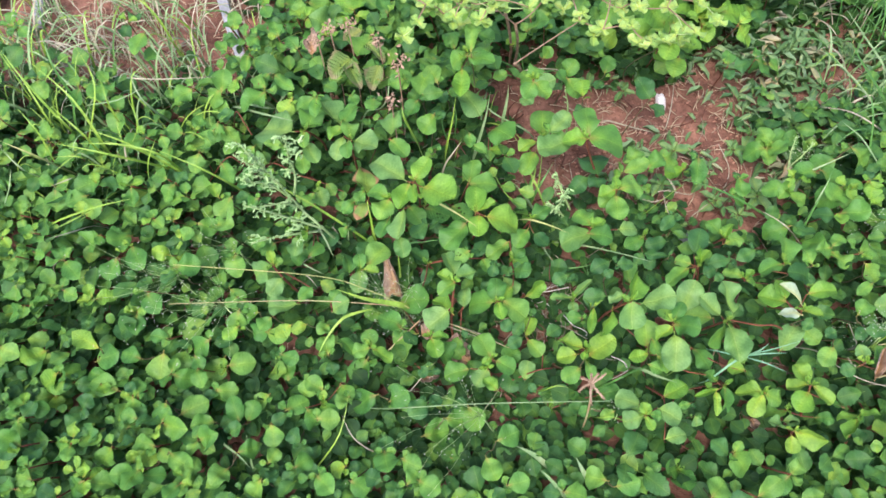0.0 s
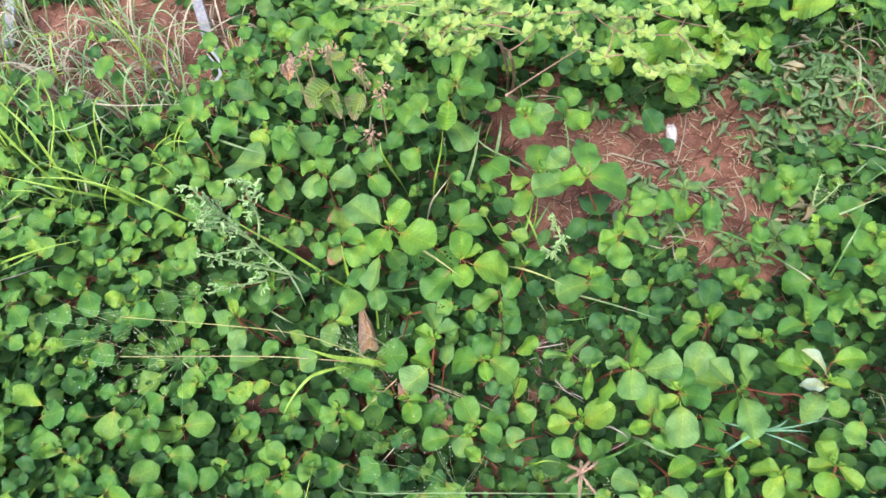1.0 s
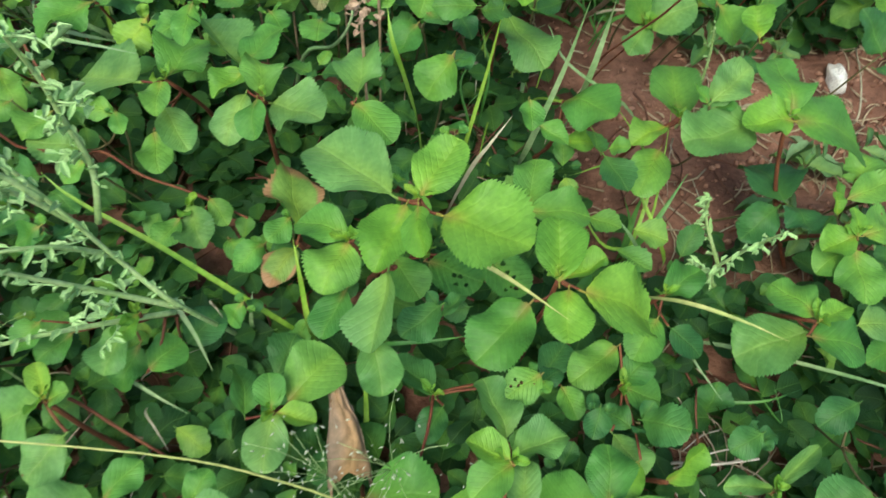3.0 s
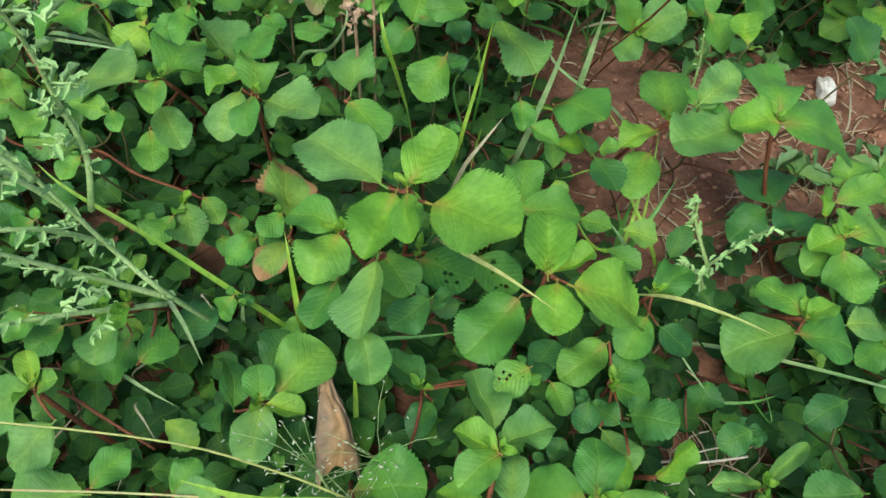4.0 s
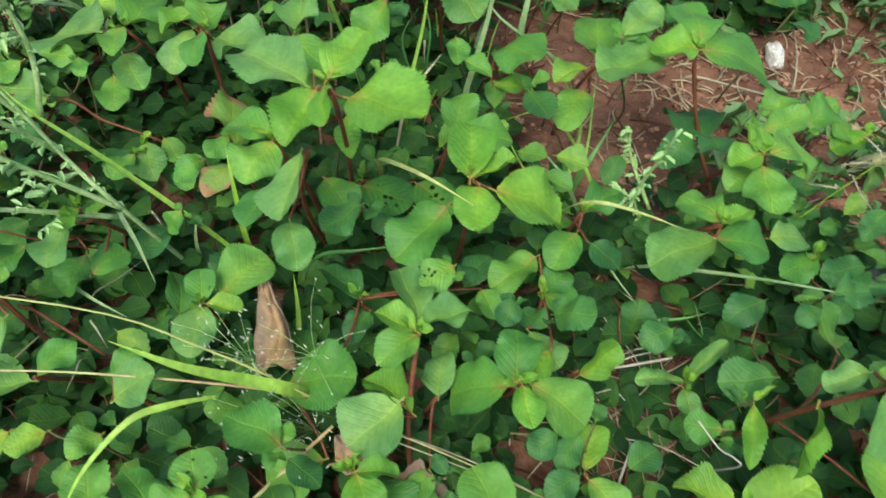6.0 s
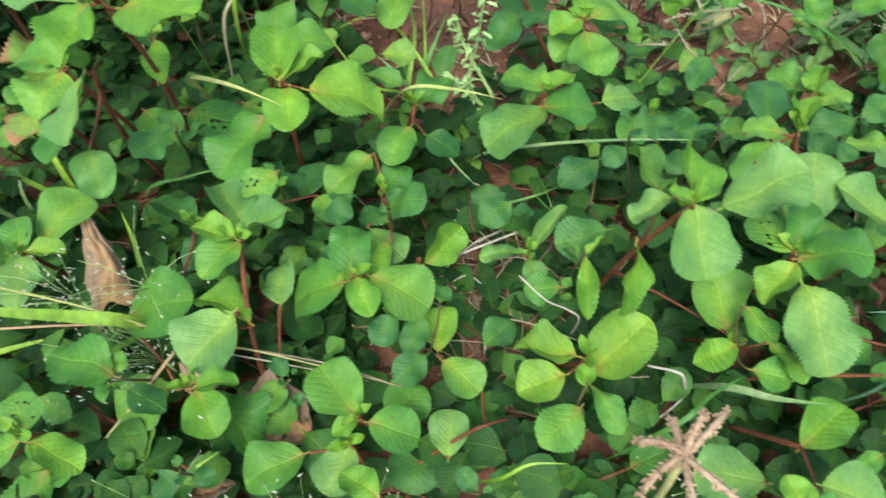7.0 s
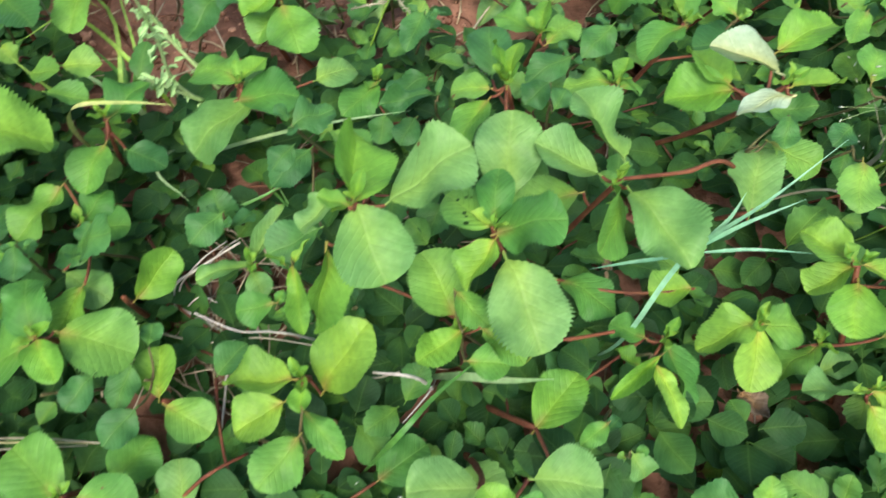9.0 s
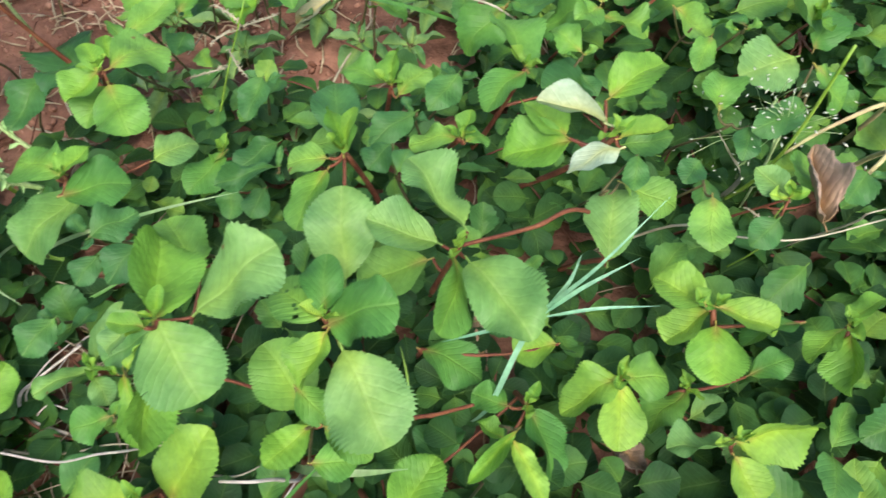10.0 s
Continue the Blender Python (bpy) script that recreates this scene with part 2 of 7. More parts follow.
def toothed_leaf(r, rows=66, cols=10, a=0.5, b=0.46, teeth=0.034, pleat=0.006, fold=0.12, arch=0.04, curl=0.05):
    """A leaf along +Y from its base to its tip, one long and one wide: saw-toothed rim, puckered between the side veins, folded along the midrib."""
    peak = (a / (a + b)) ** a * (b / (a + b)) ** b
    p0, p1, p2 = r.uniform(0, 6.28), r.uniform(0, 6.28), r.uniform(0, 6.28)
    skew = r.uniform(-0.018, 0.018)
    verts, uvs, faces = [], [], []
    for i in range(rows + 1):
        v = i / rows
        s = min(max(v, 0.006), 0.994)
        half = 0.5 * s ** a * (1 - s) ** b / peak
        mid = skew * math.sin(math.pi * v) + 0.012 * math.sin(7 * v + p0)
        for j in range(cols + 1):
            u = 2 * j / cols - 1
            side = 1 if u > 0 else -1
            tooth = ((i + (1 if side > 0 else 0)) % 3) / 2
            rim = 1 + (teeth * (tooth - 0.4) * min(1, 5 * v) * (1 + 0.5 * math.sin(i * 2.3 + p1 * side)) if abs(u) > 0.99 else 0)
            rim += 0.022 * math.sin(6 * v + p1 + side) + 0.018 * math.sin(15 * v + p2 * side)
            x = half * u * rim
            ridge = math.sin(6.283 * 8 * (v - 0.75 * abs(x)) + 1.57)
            z = fold * (math.sqrt(x * x + 0.003) - 0.055 - 0.18 * math.sin(math.pi * v)) + 4 * arch * v * (1 - v) + pleat * ridge * min(1, abs(u) * 2.5) * (1 - 0.5 * abs(u))
            z += curl * u * u * (math.sin(5.5 * v + p0 + 1.3 * side) + 0.5 * math.sin(11 * v + p2 + 2 * side)) * half * 2
            z += 0.25 * curl * math.sin(9 * v + p1) - 0.25 * curl * math.sin(p1) * (1 - v)
            verts.append((x + mid, v + (0.022 * tooth * min(1, 4 * (1 - v)) if abs(u) > 0.99 else 0), z))
            uvs.append((0.5 + x, v))
    for i in range(rows):
        for j in range(cols):
            k = i * (cols + 1) + j
            faces.append((k, k + 1, k + cols + 2, k + cols + 1))
    k = len(verts)
    for yy, zz, rad in ((0.04, -0.012, 0.016), (-0.10, -0.02, 0.022)):
        for j in range(4):
            verts.append((verts[cols // 2][0] + rad * math.cos(1.57 * j), yy, zz + rad * math.sin(1.57 * j)))
            uvs.append((0.5, 0.0))
    for j in range(4):
        faces.append((k + j, k + (j + 1) % 4, k + 4 + (j + 1) % 4, k + 4 + j))
    return verts, faces, uvs


FINE_LEAVES = {}
for key, mat in LEAF_MATS.items():
    young = key == "y"
    for store, rows, cols in ((FINE_LEAVES, 72, 10), (LEAF_MESHES, 39, 6)):
        store[key] = []
        for k in range(10):
            v, f, u = toothed_leaf(rng, rows, cols, a=rng.uniform(0.56, 0.76) + (0.16 if cols < 8 else 0), b=rng.uniform(0.46, 0.62) + (0.18 if cols < 8 else 0), teeth=rng.uniform(0.075, 0.105), pleat=rng.uniform(0.010, 0.016) if young else rng.uniform(0.0015, 0.0045),
                                   fold=rng.uniform(0.1, 0.55) if young else rng.uniform(0.0, 0.42), arch=rng.uniform(0.02, 0.16), curl=rng.uniform(0.05, 0.16) + (0.04 if cols < 8 else 0))
            store[key].append(mesh_of("leaf", v, f, mat, u))
LEAF_MESHES["h"] = []
for k in range(5):
    v, f, u = toothed_leaf(rng, 66, 34, a=0.6, b=0.56, teeth=0.13, fold=0.05 * k, arch=0.05)
    LEAF_MESHES["h"].append(mesh_of("leaf", *eaten(v, f, u, rng)[:2], MAT_LEAF, u))
FINE_LEAVES["h"] = LEAF_MESHES["h"]

LEAF_MESHES["o"] = []
for k in range(3):
    v, f, u = leaf_grid(64, 34, (k * 1.7, k * 2.6), cup=0.3 * k, droop=0.25, teeth=0.05, pleat=0.02, a=0.4, b=0.5, twist=0.6)
    LEAF_MESHES["o"].append(mesh_of("leaf", *eaten(v, f, u, rng)[:2], MAT_OLIVE, u))

TEXTS = {"": "round-leaved green weed with red stems and toothed leaves",
         "y": "young yellow-green weed sprig with toothed leaves on red stems"}


LEAF_SPOTS = []


def weed(x, y, z, look_key, root, *leaves):
    """A weed whose top node is at x, y, z and whose root is at root (or near below it). Each leaf: its base from the node (dx, dy, dz in mm),
    heading, pitch, roll in degrees, length and width in mm, tone."""
    r = random.Random(int(x * 7919) + int(y * 104729))
    rx, ry = root or (x + r.uniform(-0.02, 0.02), y + z * r.uniform(0.35, 0.7))
    gz = ground_z(rx, ry)
    base = thing("broadleaf_weed", rx, ry, gz, TEXTS[look_key], "weed", "broad-leaved weeds")
    top = Vector((x - rx, y - ry, z - gz - 0.002))
    main = bow((0, 0, -0.01), top, 0.0, 0.0, 8)
    lean = Vector((r.uniform(-1, 1), r.uniform(-1, 1), 0)) * top.z * 0.13
    main = [q + lean * math.sin(math.pi * i / 8) + lean * 0.35 * math.sin(2 * math.pi * i / 8) for i, q in enumerate(main)]
    stem_mat = MAT_STEM if len(leaves) >= 3 or root else MAT_STEM_GREEN
    thick = 0.0013 if root else 0.0008
    part("stem", mesh_of("stem", *tube(main, [thick * (1.1 - 0.04 * i) for i in range(9)]), stem_mat), base)
    if len(leaves) >= 3:
        small = sum(q[6] for q in leaves) / len(leaves) / 1000
        turn = r.uniform(0, 180)
        for k, (size, lift) in enumerate(((0.5, 28), (0.46, 34), (0.34, 58), (0.30, 62))):
            s = small * size * r.uniform(0.85, 1.15)
            m = Matrix.Translation(top + Vector((0, 0, 0.001 * k))) @ pose(0, 0, 0, 0, 0, turn + 180 * k + (90 if k > 1 else 0) + r.uniform(-15, 15)) @ pose(0, 0, 0, lift + r.uniform(-12, 12), r.uniform(-20, 20))
            part("leaf", r.choice(LEAF_MESHES["y"]), base, "", m @ Matrix.Diagonal((s * 0.68, s, s, 1)))
    if len(leaves) == 1:
        q = leaves[0]
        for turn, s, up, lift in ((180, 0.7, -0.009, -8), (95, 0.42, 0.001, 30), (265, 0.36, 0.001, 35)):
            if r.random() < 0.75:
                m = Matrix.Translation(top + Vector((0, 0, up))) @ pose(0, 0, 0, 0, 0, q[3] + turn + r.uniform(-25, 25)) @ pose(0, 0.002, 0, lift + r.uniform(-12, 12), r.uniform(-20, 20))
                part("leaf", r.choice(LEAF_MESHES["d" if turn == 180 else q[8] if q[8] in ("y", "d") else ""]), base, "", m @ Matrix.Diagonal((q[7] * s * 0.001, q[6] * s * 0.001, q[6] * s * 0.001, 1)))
    for dx, dy, dz, head, pitch, roll, lng, wid, tone in leaves:
        p = top + Vector((dx, dy, dz)) / 1000
        m = Matrix.Translation(p) @ pose(0, 0, 0, 0, 0, head) @ pose(0, 0, 0, pitch + r.uniform(-7, 7)) @ pose(0, 0, 0, 0, roll + r.uniform(-7, 7))
        part("leaf", r.choice(LEAF_MESHES[tone]), base, "", m @ Matrix.Diagonal((wid * 0.00108, lng / 1000, lng / 1000, 1)))
        spot = base.matrix_basis @ (m @ Vector((0, 0.5 * lng / 1000, 0)))
        LEAF_SPOTS.append((rx + spot.x - base.location.x, ry + spot.y - base.location.y, gz + spot.z - base.location.z, lng / 2000))
        end = m @ Vector((0, -0.05 * lng / 1000, -0.001))
        d = (end - top).length
        if d > 0.003:
            start = main[-1] if d < 0.012 else main[-2] if d < 0.03 else main[3]
            part("petiole", mesh_of("petiole", *tube(bow(start, end, -0.003, r.uniform(-0.1, 0.1), 5), [0.0007, 0.0007, 0.0006, 0.0006, 0.0006, 0.0005], 5), stem_mat), base)


def shoot(x, y, z, root, *leaves):
    """A leafy shoot with its node at x, y, z; the leaves as for weed(), each from its base to its tip as given."""
    r = random.Random(int(x * 7919) + int(y * 104729))
    rx, ry = root or (x + r.uniform(-0.012, 0.012), y + z * r.uniform(0.35, 0.7))
    gz = ground_z(rx, ry)
    tones = [q[8] for q in leaves]
    young = tones.count("y") * 2 > len(tones)
    label = "young yellow-green weed shoot with toothed leaves on a red stem" if young else "weed shoot with broad toothed green leaves on a red stem"
    if "b" in tones:
        label = "weed shoot with brown-edged eaten leaves"
    elif "h" in tones:
        label = "weed shoot with toothed leaves that insects have holed"
    elif "w" in tones:
        label = "yellow-green weed shoot that shows pale leaf undersides"
    base = thing("broadleaf_weed", rx, ry, gz, label, "weed", "broad-leaved weeds")
    top = Vector((x - rx, y - ry, z - gz - 0.002))
    lean = Vector((r.uniform(-1, 1), r.uniform(-1, 1), 0)) * top.z * 0.08
    main = [q + lean * math.sin(math.pi * i / 8) for i, q in enumerate(bow((0, 0, -0.01), top, 0.0, 0.0, 8))]
    part("stem", mesh_of("stem", *tube(main, [0.0015 * (1.1 - 0.05 * i + (0.12 if i % 3 == 1 else 0)) for i in range(9)]), MAT_STEM), base)
    if len(leaves) >= 3:
        turn = r.uniform(0, 180)
        for k in range(4):
            s = (0.009, 0.008, 0.006, 0.005)[k] * r.uniform(0.85, 1.2)
            m = Matrix.Translation(top + Vector((0, 0, 0.001 + 0.0008 * k))) @ pose(0, 0, 0, 0, 0, turn + (0, 180, 90, 270)[k] + r.uniform(-15, 15)) @ pose(0, 0, 0, (35, 40, 60, 65)[k] + r.uniform(-10, 10), r.uniform(-20, 20))
            part("leaf", r.choice(LEAF_MESHES["y"]), base, "small young leaf", m @ Matrix.Diagonal((s * 0.5, s * 1.15, s, 1)))
    for dx, dy, dz, head, pitch, roll, lng, wid, tone in leaves:
        p = top + Vector((dx, dy, dz)) / 1000
        m = Matrix.Translation(p) @ pose(0, 0, 0, 0, 0, head) @ pose(0, 0, 0, pitch) @ pose(0, 0, 0, 0, roll)
        part("leaf", r.choice(FINE_LEAVES[tone]), base, LEAF_TEXTS[tone], m @ Matrix.Diagonal((wid * 0.00108, lng * 0.00102, lng / 1000, 1)))
        spot = m @ Vector((0, 0.5 * lng / 1000, 0))
        LEAF_SPOTS.append((rx + spot.x, ry + spot.y, gz + spot.z, lng / 2000))
        end = m @ Vector((0, -0.08 * lng / 1000, -0.0005))
        near = min(main[3:], key=lambda q: (q - end).length + 0.4 * abs(q.z - end.z))
        if (end - near).length > 0.002:
            part("petiole", mesh_of("petiole", *tube(bow(near, end, -0.002, r.uniform(-0.08, 0.08), 5), [0.0009, 0.0008, 0.0008, 0.0007, 0.0007, 0.0007], 5), MAT_STEM), base)


LEAF_TEXTS = {"": "", "d": "", "y": "yellow-green toothed leaf", "p": "pale green toothed leaf", "b": "leaf with a brown scorched rim", "w": "pale leaf underside", "o": "olive leaf", "h": "leaf holed by insects"}


# ---- low leaves under the canopy ----


def bare(x, y):
    """How bare the soil is at a place: 1 where no leaf grows."""
    b = 0.0
    for cx, cy, ax, ay in BARE_PATCHES:
        b = max(b, 1.25 - math.hypot((x - cx) / ax, (y - cy) / ay) - 0.35 * noise.noise((x * 14, y * 14, 3.0)))
    return min(1.0, max(0.0, b * 2.5))


def thin(x, y):
    """Where grass, a twig or a stone takes the place of the weeds."""
    if any(math.hypot(x - cx, y - cy) < d for cx, cy, d in CLEARINGS):
        return 1.0
    return min(0.88, max(0.0, 1.1 - math.hypot((x + 0.50) / 0.29, (y - 1.03) / 0.25)) * 2.2)


CLEARINGS = [(0.106, 0.552, 0.030), (0.126, 0.622, 0.030), (0.150, 0.606, 0.024), (0.118, 0.582, 0.034), (0.313, 0.685, 0.026), (0.30, 0.660, 0.02), (0.135, 0.598, 0.022)]
BARE_PATCHES = [(0.25, 0.85, 0.17, 0.13), (0.36, 0.78, 0.10, 0.09), (0.14, 0.79, 0.06, 0.07), (0.43, 0.95, 0.12, 0.06), (0.12, 0.94, 0.07, 0.06), (-0.50, 1.06, 0.24, 0.14), (0.54, 0.99, 0.10, 0.09)]


def leaf_shapes(r, rows=8, cols=4):
    shapes = []
    for k in range(9):
        shapes.append(toothed_leaf(r, rows, cols, a=r.uniform(0.70, 0.98), b=r.uniform(0.62, 0.90), teeth=0.10 if rows > 12 else 0.0, pleat=0.004, fold=r.uniform(0.0, 0.4), arch=r.uniform(0.0, 0.16), curl=r.uniform(0.03, 0.12)))
    return [(np.array(v), f, np.array(u)) for v, f, u in shapes]


# Low filler leaves whose colour also carries the shade of the gaps.
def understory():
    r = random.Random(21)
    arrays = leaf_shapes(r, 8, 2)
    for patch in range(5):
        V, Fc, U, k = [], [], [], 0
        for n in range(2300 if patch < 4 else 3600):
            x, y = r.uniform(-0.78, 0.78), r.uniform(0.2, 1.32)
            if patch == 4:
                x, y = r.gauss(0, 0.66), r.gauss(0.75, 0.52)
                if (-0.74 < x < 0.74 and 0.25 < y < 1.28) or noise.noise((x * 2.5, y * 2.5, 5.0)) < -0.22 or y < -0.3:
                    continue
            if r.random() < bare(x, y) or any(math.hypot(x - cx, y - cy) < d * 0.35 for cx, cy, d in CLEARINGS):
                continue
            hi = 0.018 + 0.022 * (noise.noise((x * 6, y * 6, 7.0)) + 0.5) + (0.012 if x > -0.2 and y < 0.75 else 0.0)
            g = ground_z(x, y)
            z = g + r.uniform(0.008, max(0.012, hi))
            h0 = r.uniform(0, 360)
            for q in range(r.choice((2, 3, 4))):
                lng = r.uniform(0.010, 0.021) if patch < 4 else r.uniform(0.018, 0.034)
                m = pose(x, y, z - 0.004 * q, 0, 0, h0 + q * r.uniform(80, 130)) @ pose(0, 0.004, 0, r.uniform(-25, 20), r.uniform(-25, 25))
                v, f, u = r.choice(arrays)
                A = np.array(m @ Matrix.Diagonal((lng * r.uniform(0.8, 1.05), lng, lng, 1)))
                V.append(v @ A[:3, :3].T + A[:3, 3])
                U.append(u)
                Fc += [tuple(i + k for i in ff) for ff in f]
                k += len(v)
        ob = new("low_weeds", mesh_of("low_weeds", np.concatenate(V).tolist(), Fc, MAT_LOW_SHADED, np.concatenate(U)))
        tagged(ob, "small round green leaves low over the soil, coloured darker for gap shade", "weeds", kind="stuff")


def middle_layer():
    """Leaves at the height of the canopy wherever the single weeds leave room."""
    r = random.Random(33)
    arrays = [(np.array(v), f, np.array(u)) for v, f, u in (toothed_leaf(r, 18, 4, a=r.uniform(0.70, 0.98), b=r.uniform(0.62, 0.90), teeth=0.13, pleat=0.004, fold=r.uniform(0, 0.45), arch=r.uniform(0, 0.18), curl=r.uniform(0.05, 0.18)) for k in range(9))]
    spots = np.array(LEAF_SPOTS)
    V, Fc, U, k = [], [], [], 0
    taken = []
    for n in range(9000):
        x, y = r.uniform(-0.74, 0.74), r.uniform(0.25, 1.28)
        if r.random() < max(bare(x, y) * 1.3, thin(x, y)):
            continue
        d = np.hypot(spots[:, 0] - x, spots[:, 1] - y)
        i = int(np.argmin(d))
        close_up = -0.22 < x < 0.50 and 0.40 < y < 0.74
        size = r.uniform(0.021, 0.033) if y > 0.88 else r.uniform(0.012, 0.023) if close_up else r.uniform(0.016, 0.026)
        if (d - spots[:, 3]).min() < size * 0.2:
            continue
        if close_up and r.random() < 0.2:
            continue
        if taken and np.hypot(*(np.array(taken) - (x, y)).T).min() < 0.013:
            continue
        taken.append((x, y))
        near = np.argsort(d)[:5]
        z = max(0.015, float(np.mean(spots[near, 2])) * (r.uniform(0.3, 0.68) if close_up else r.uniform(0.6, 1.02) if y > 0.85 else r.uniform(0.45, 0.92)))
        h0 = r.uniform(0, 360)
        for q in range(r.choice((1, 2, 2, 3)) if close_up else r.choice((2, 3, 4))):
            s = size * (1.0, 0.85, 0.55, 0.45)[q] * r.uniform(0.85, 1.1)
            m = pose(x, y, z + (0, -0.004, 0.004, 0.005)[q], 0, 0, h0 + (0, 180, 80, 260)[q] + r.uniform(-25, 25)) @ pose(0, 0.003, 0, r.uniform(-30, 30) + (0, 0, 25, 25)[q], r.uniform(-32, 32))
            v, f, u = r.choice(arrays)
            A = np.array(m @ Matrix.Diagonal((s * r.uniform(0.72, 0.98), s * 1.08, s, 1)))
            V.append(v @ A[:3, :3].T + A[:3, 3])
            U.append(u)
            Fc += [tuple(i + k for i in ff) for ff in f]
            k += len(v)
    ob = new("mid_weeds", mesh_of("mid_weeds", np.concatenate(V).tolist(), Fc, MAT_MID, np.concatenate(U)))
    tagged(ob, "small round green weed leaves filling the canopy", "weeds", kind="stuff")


def low_stems():
    """Thin red stems that sprawl under the leaves, and dry fibres on the soil."""
    r = random.Random(58)
    for name, label, mat, count, thick, low, high in (
            ("sprawling_stems", "thin red-brown weed stems sprawling under the leaves", MAT_TWIG_RED, 260, 0.0006, 0.006, 0.032),
            ("dry_fibres", "dry pale grass fibres lying on the soil", MAT_FIBRE, 300, 0.0004, 0.004, 0.020)):
        pieces = []
        for n in range(count):
            x, y = r.uniform(-0.30, 0.58), r.uniform(0.36, 0.92)
            if n % 3 == 0 and thick < 0.0005:
                x, y = r.gauss(0.13, 0.045), r.gauss(0.575, 0.035)
            an, far = r.uniform(0, 6.283), r.uniform(0.02, 0.06)
            a = Vector((x, y, ground_z(x, y) - 0.002))
            b = Vector((x + far * math.cos(an), y + far * math.sin(an), ground_z(x, y) + r.uniform(low, high)))
            pieces.append(tube(bow(a, b, r.uniform(0.0, 0.012), r.uniform(-0.18, 0.18), 6), [thick * r.uniform(0.8, 1.3)] * 7, 5))
        tagged(new(name, mesh_of(name, *join(pieces), mat)), label, "stems", kind="stuff")


def sprig(x, y, z, head, pitch, roll, lng, wid, tone):
    """A small weed: its largest leaf starts at x, y, z; the others stand in pairs round the same node."""
    r = random.Random(int(x * 7919) + int(y * 104729))
    a = radians(head)
    LEAF_SPOTS.append((x - 0.0005 * lng * math.sin(a), y + 0.0005 * lng * math.cos(a), z, lng / 2000))
    rx, ry = x + r.uniform(-0.02, 0.02), y + z * r.uniform(0.35, 0.7)
    gz = ground_z(rx, ry)
    base = thing("small_weed", rx, ry, gz, "small round-leaved green weed in a dense carpet", "weed", "small weeds of the carpet")
    top = Vector((x - rx, y - ry, z - gz))
    part("stem", mesh_of("stem", *tube(bow((0, 0, -0.006), top, 0, r.uniform(-0.1, 0.1), 5), [0.0009] * 6, 5), MAT_STEM), base)
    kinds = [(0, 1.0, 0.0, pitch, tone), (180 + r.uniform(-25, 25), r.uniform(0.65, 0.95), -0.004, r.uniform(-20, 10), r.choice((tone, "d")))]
    for side in (85, 265):
        if r.random() < 0.8:
            kinds.append((side + r.uniform(-20, 20), r.uniform(0.4, 0.65), 0.003, r.uniform(0, 35), r.choice((tone, "y"))))
    for turn, s, up, lift, kind in kinds:
        m = Matrix.Translation(top + Vector((0, 0, up))) @ pose(0, 0, 0, 0, 0, head + turn) @ pose(0, 0.002, 0, lift + r.uniform(-10, 10)) @ pose(0, 0, 0, 0, roll + r.uniform(-16, 16))
        part("leaf", r.choice(LEAF_MESHES[kind]), base, "", m @ Matrix.Diagonal((wid * s / 1000, lng * s / 1000, lng * s / 1000, 1)))


understory()

# ---- the weeds that can be told apart ----
shoot(-0.026, 0.649, 0.172, None, (-12, 6, -4, 50, -8, 0, 44, 30, "p"), (0, -2, 6, -33, 19, 0, 27, 19, "y"), (10, -7, 0, -119, 9, 0, 37, 36, "y"), (-6, -3, 0, 157, -18, 0, 29, 19, "y"), (-1, -8, 6, -172, -3, 51, 22, 15, "y"))
shoot(-0.035, 0.631, 0.150, None, (-3, -4, 2, 171, -14, 39, 33, 23, "p"), (-8, -21, -25, -167, -21, 0, 23, 17, "p"))
shoot(-0.056, 0.653, 0.135, None, (0, 1, 2, 70, -6, 0, 25, 18, ""), (-1, -1, 0, 157, -12, 0, 25, 22, ""), (-1, -16, -15, 158, -11, 18, 24, 17, ""))
shoot(-0.086, 0.679, 0.095, None, (2, 2, 10, 16, 3, 42, 37, 25, "b"), (0, -4, 0, 154, -6, 0, 24, 15, "b"))
shoot(0.039, 0.648, 0.120, None, (0, -3, 2, 0, 17, 0, 30, 22, "y"), (3, -1, 2, -63, 11, -12, 21, 14, "y"), (13, -4, -4, -96, -28, 0, 38, 35, "y"), (4, -6, 0, 176, -11, 0, 25, 20, "y"), (-11, -4, -18, 136, -17, 0, 37, 29, ""))
shoot(-0.107, 0.740, 0.132, None, (-13, 22, 0, 35, -5, 36, 49, 33, "p"), (-12, 23, 2, -26, -2, -9, 32, 22, ""), (2, -3, 4, 20, 9, 33, 26, 18, ""), (-11, 17, 2, 142, -8, 9, 22, 15, "y"), (-9, 4, -2, 164, -21, 0, 28, 19, "p"), (-2, -3, 2, -175, -12, 30, 23, 16, ""), (5, 1, -4, -115, 8, 0, 29, 30, "p"))
shoot(-0.166, 0.771, 0.110, None, (-1, 3, 0, -19, -3, 0, 36, 27, ""), (-19, 5, -6, 64, -25, 0, 50, 49, "p"), (-1, -5, 4, -176, -8, 0, 22, 14, ""), (-2, -9, -12, -147, -9, 0, 31, 19, "p"), (-7, -20, -20, -164, -9, 0, 26, 17, ""))
shoot(-0.062, 0.742, 0.130, None, (2, 7, 0, -3, 3, -18, 33, 23, "p"), (2, -1, 0, -138, -8, 0, 29, 21, ""))
shoot(0.023, 0.842, 0.112, None, (-1, -2, 0, -151, -5, 0, 45, 31, "p"))
shoot(0.031, 0.705, 0.096, None, (0, 1, 0, -10, 5, 0, 32, 20, ""), (1, -1, 0, -90, -4, 0, 32, 23, ""))
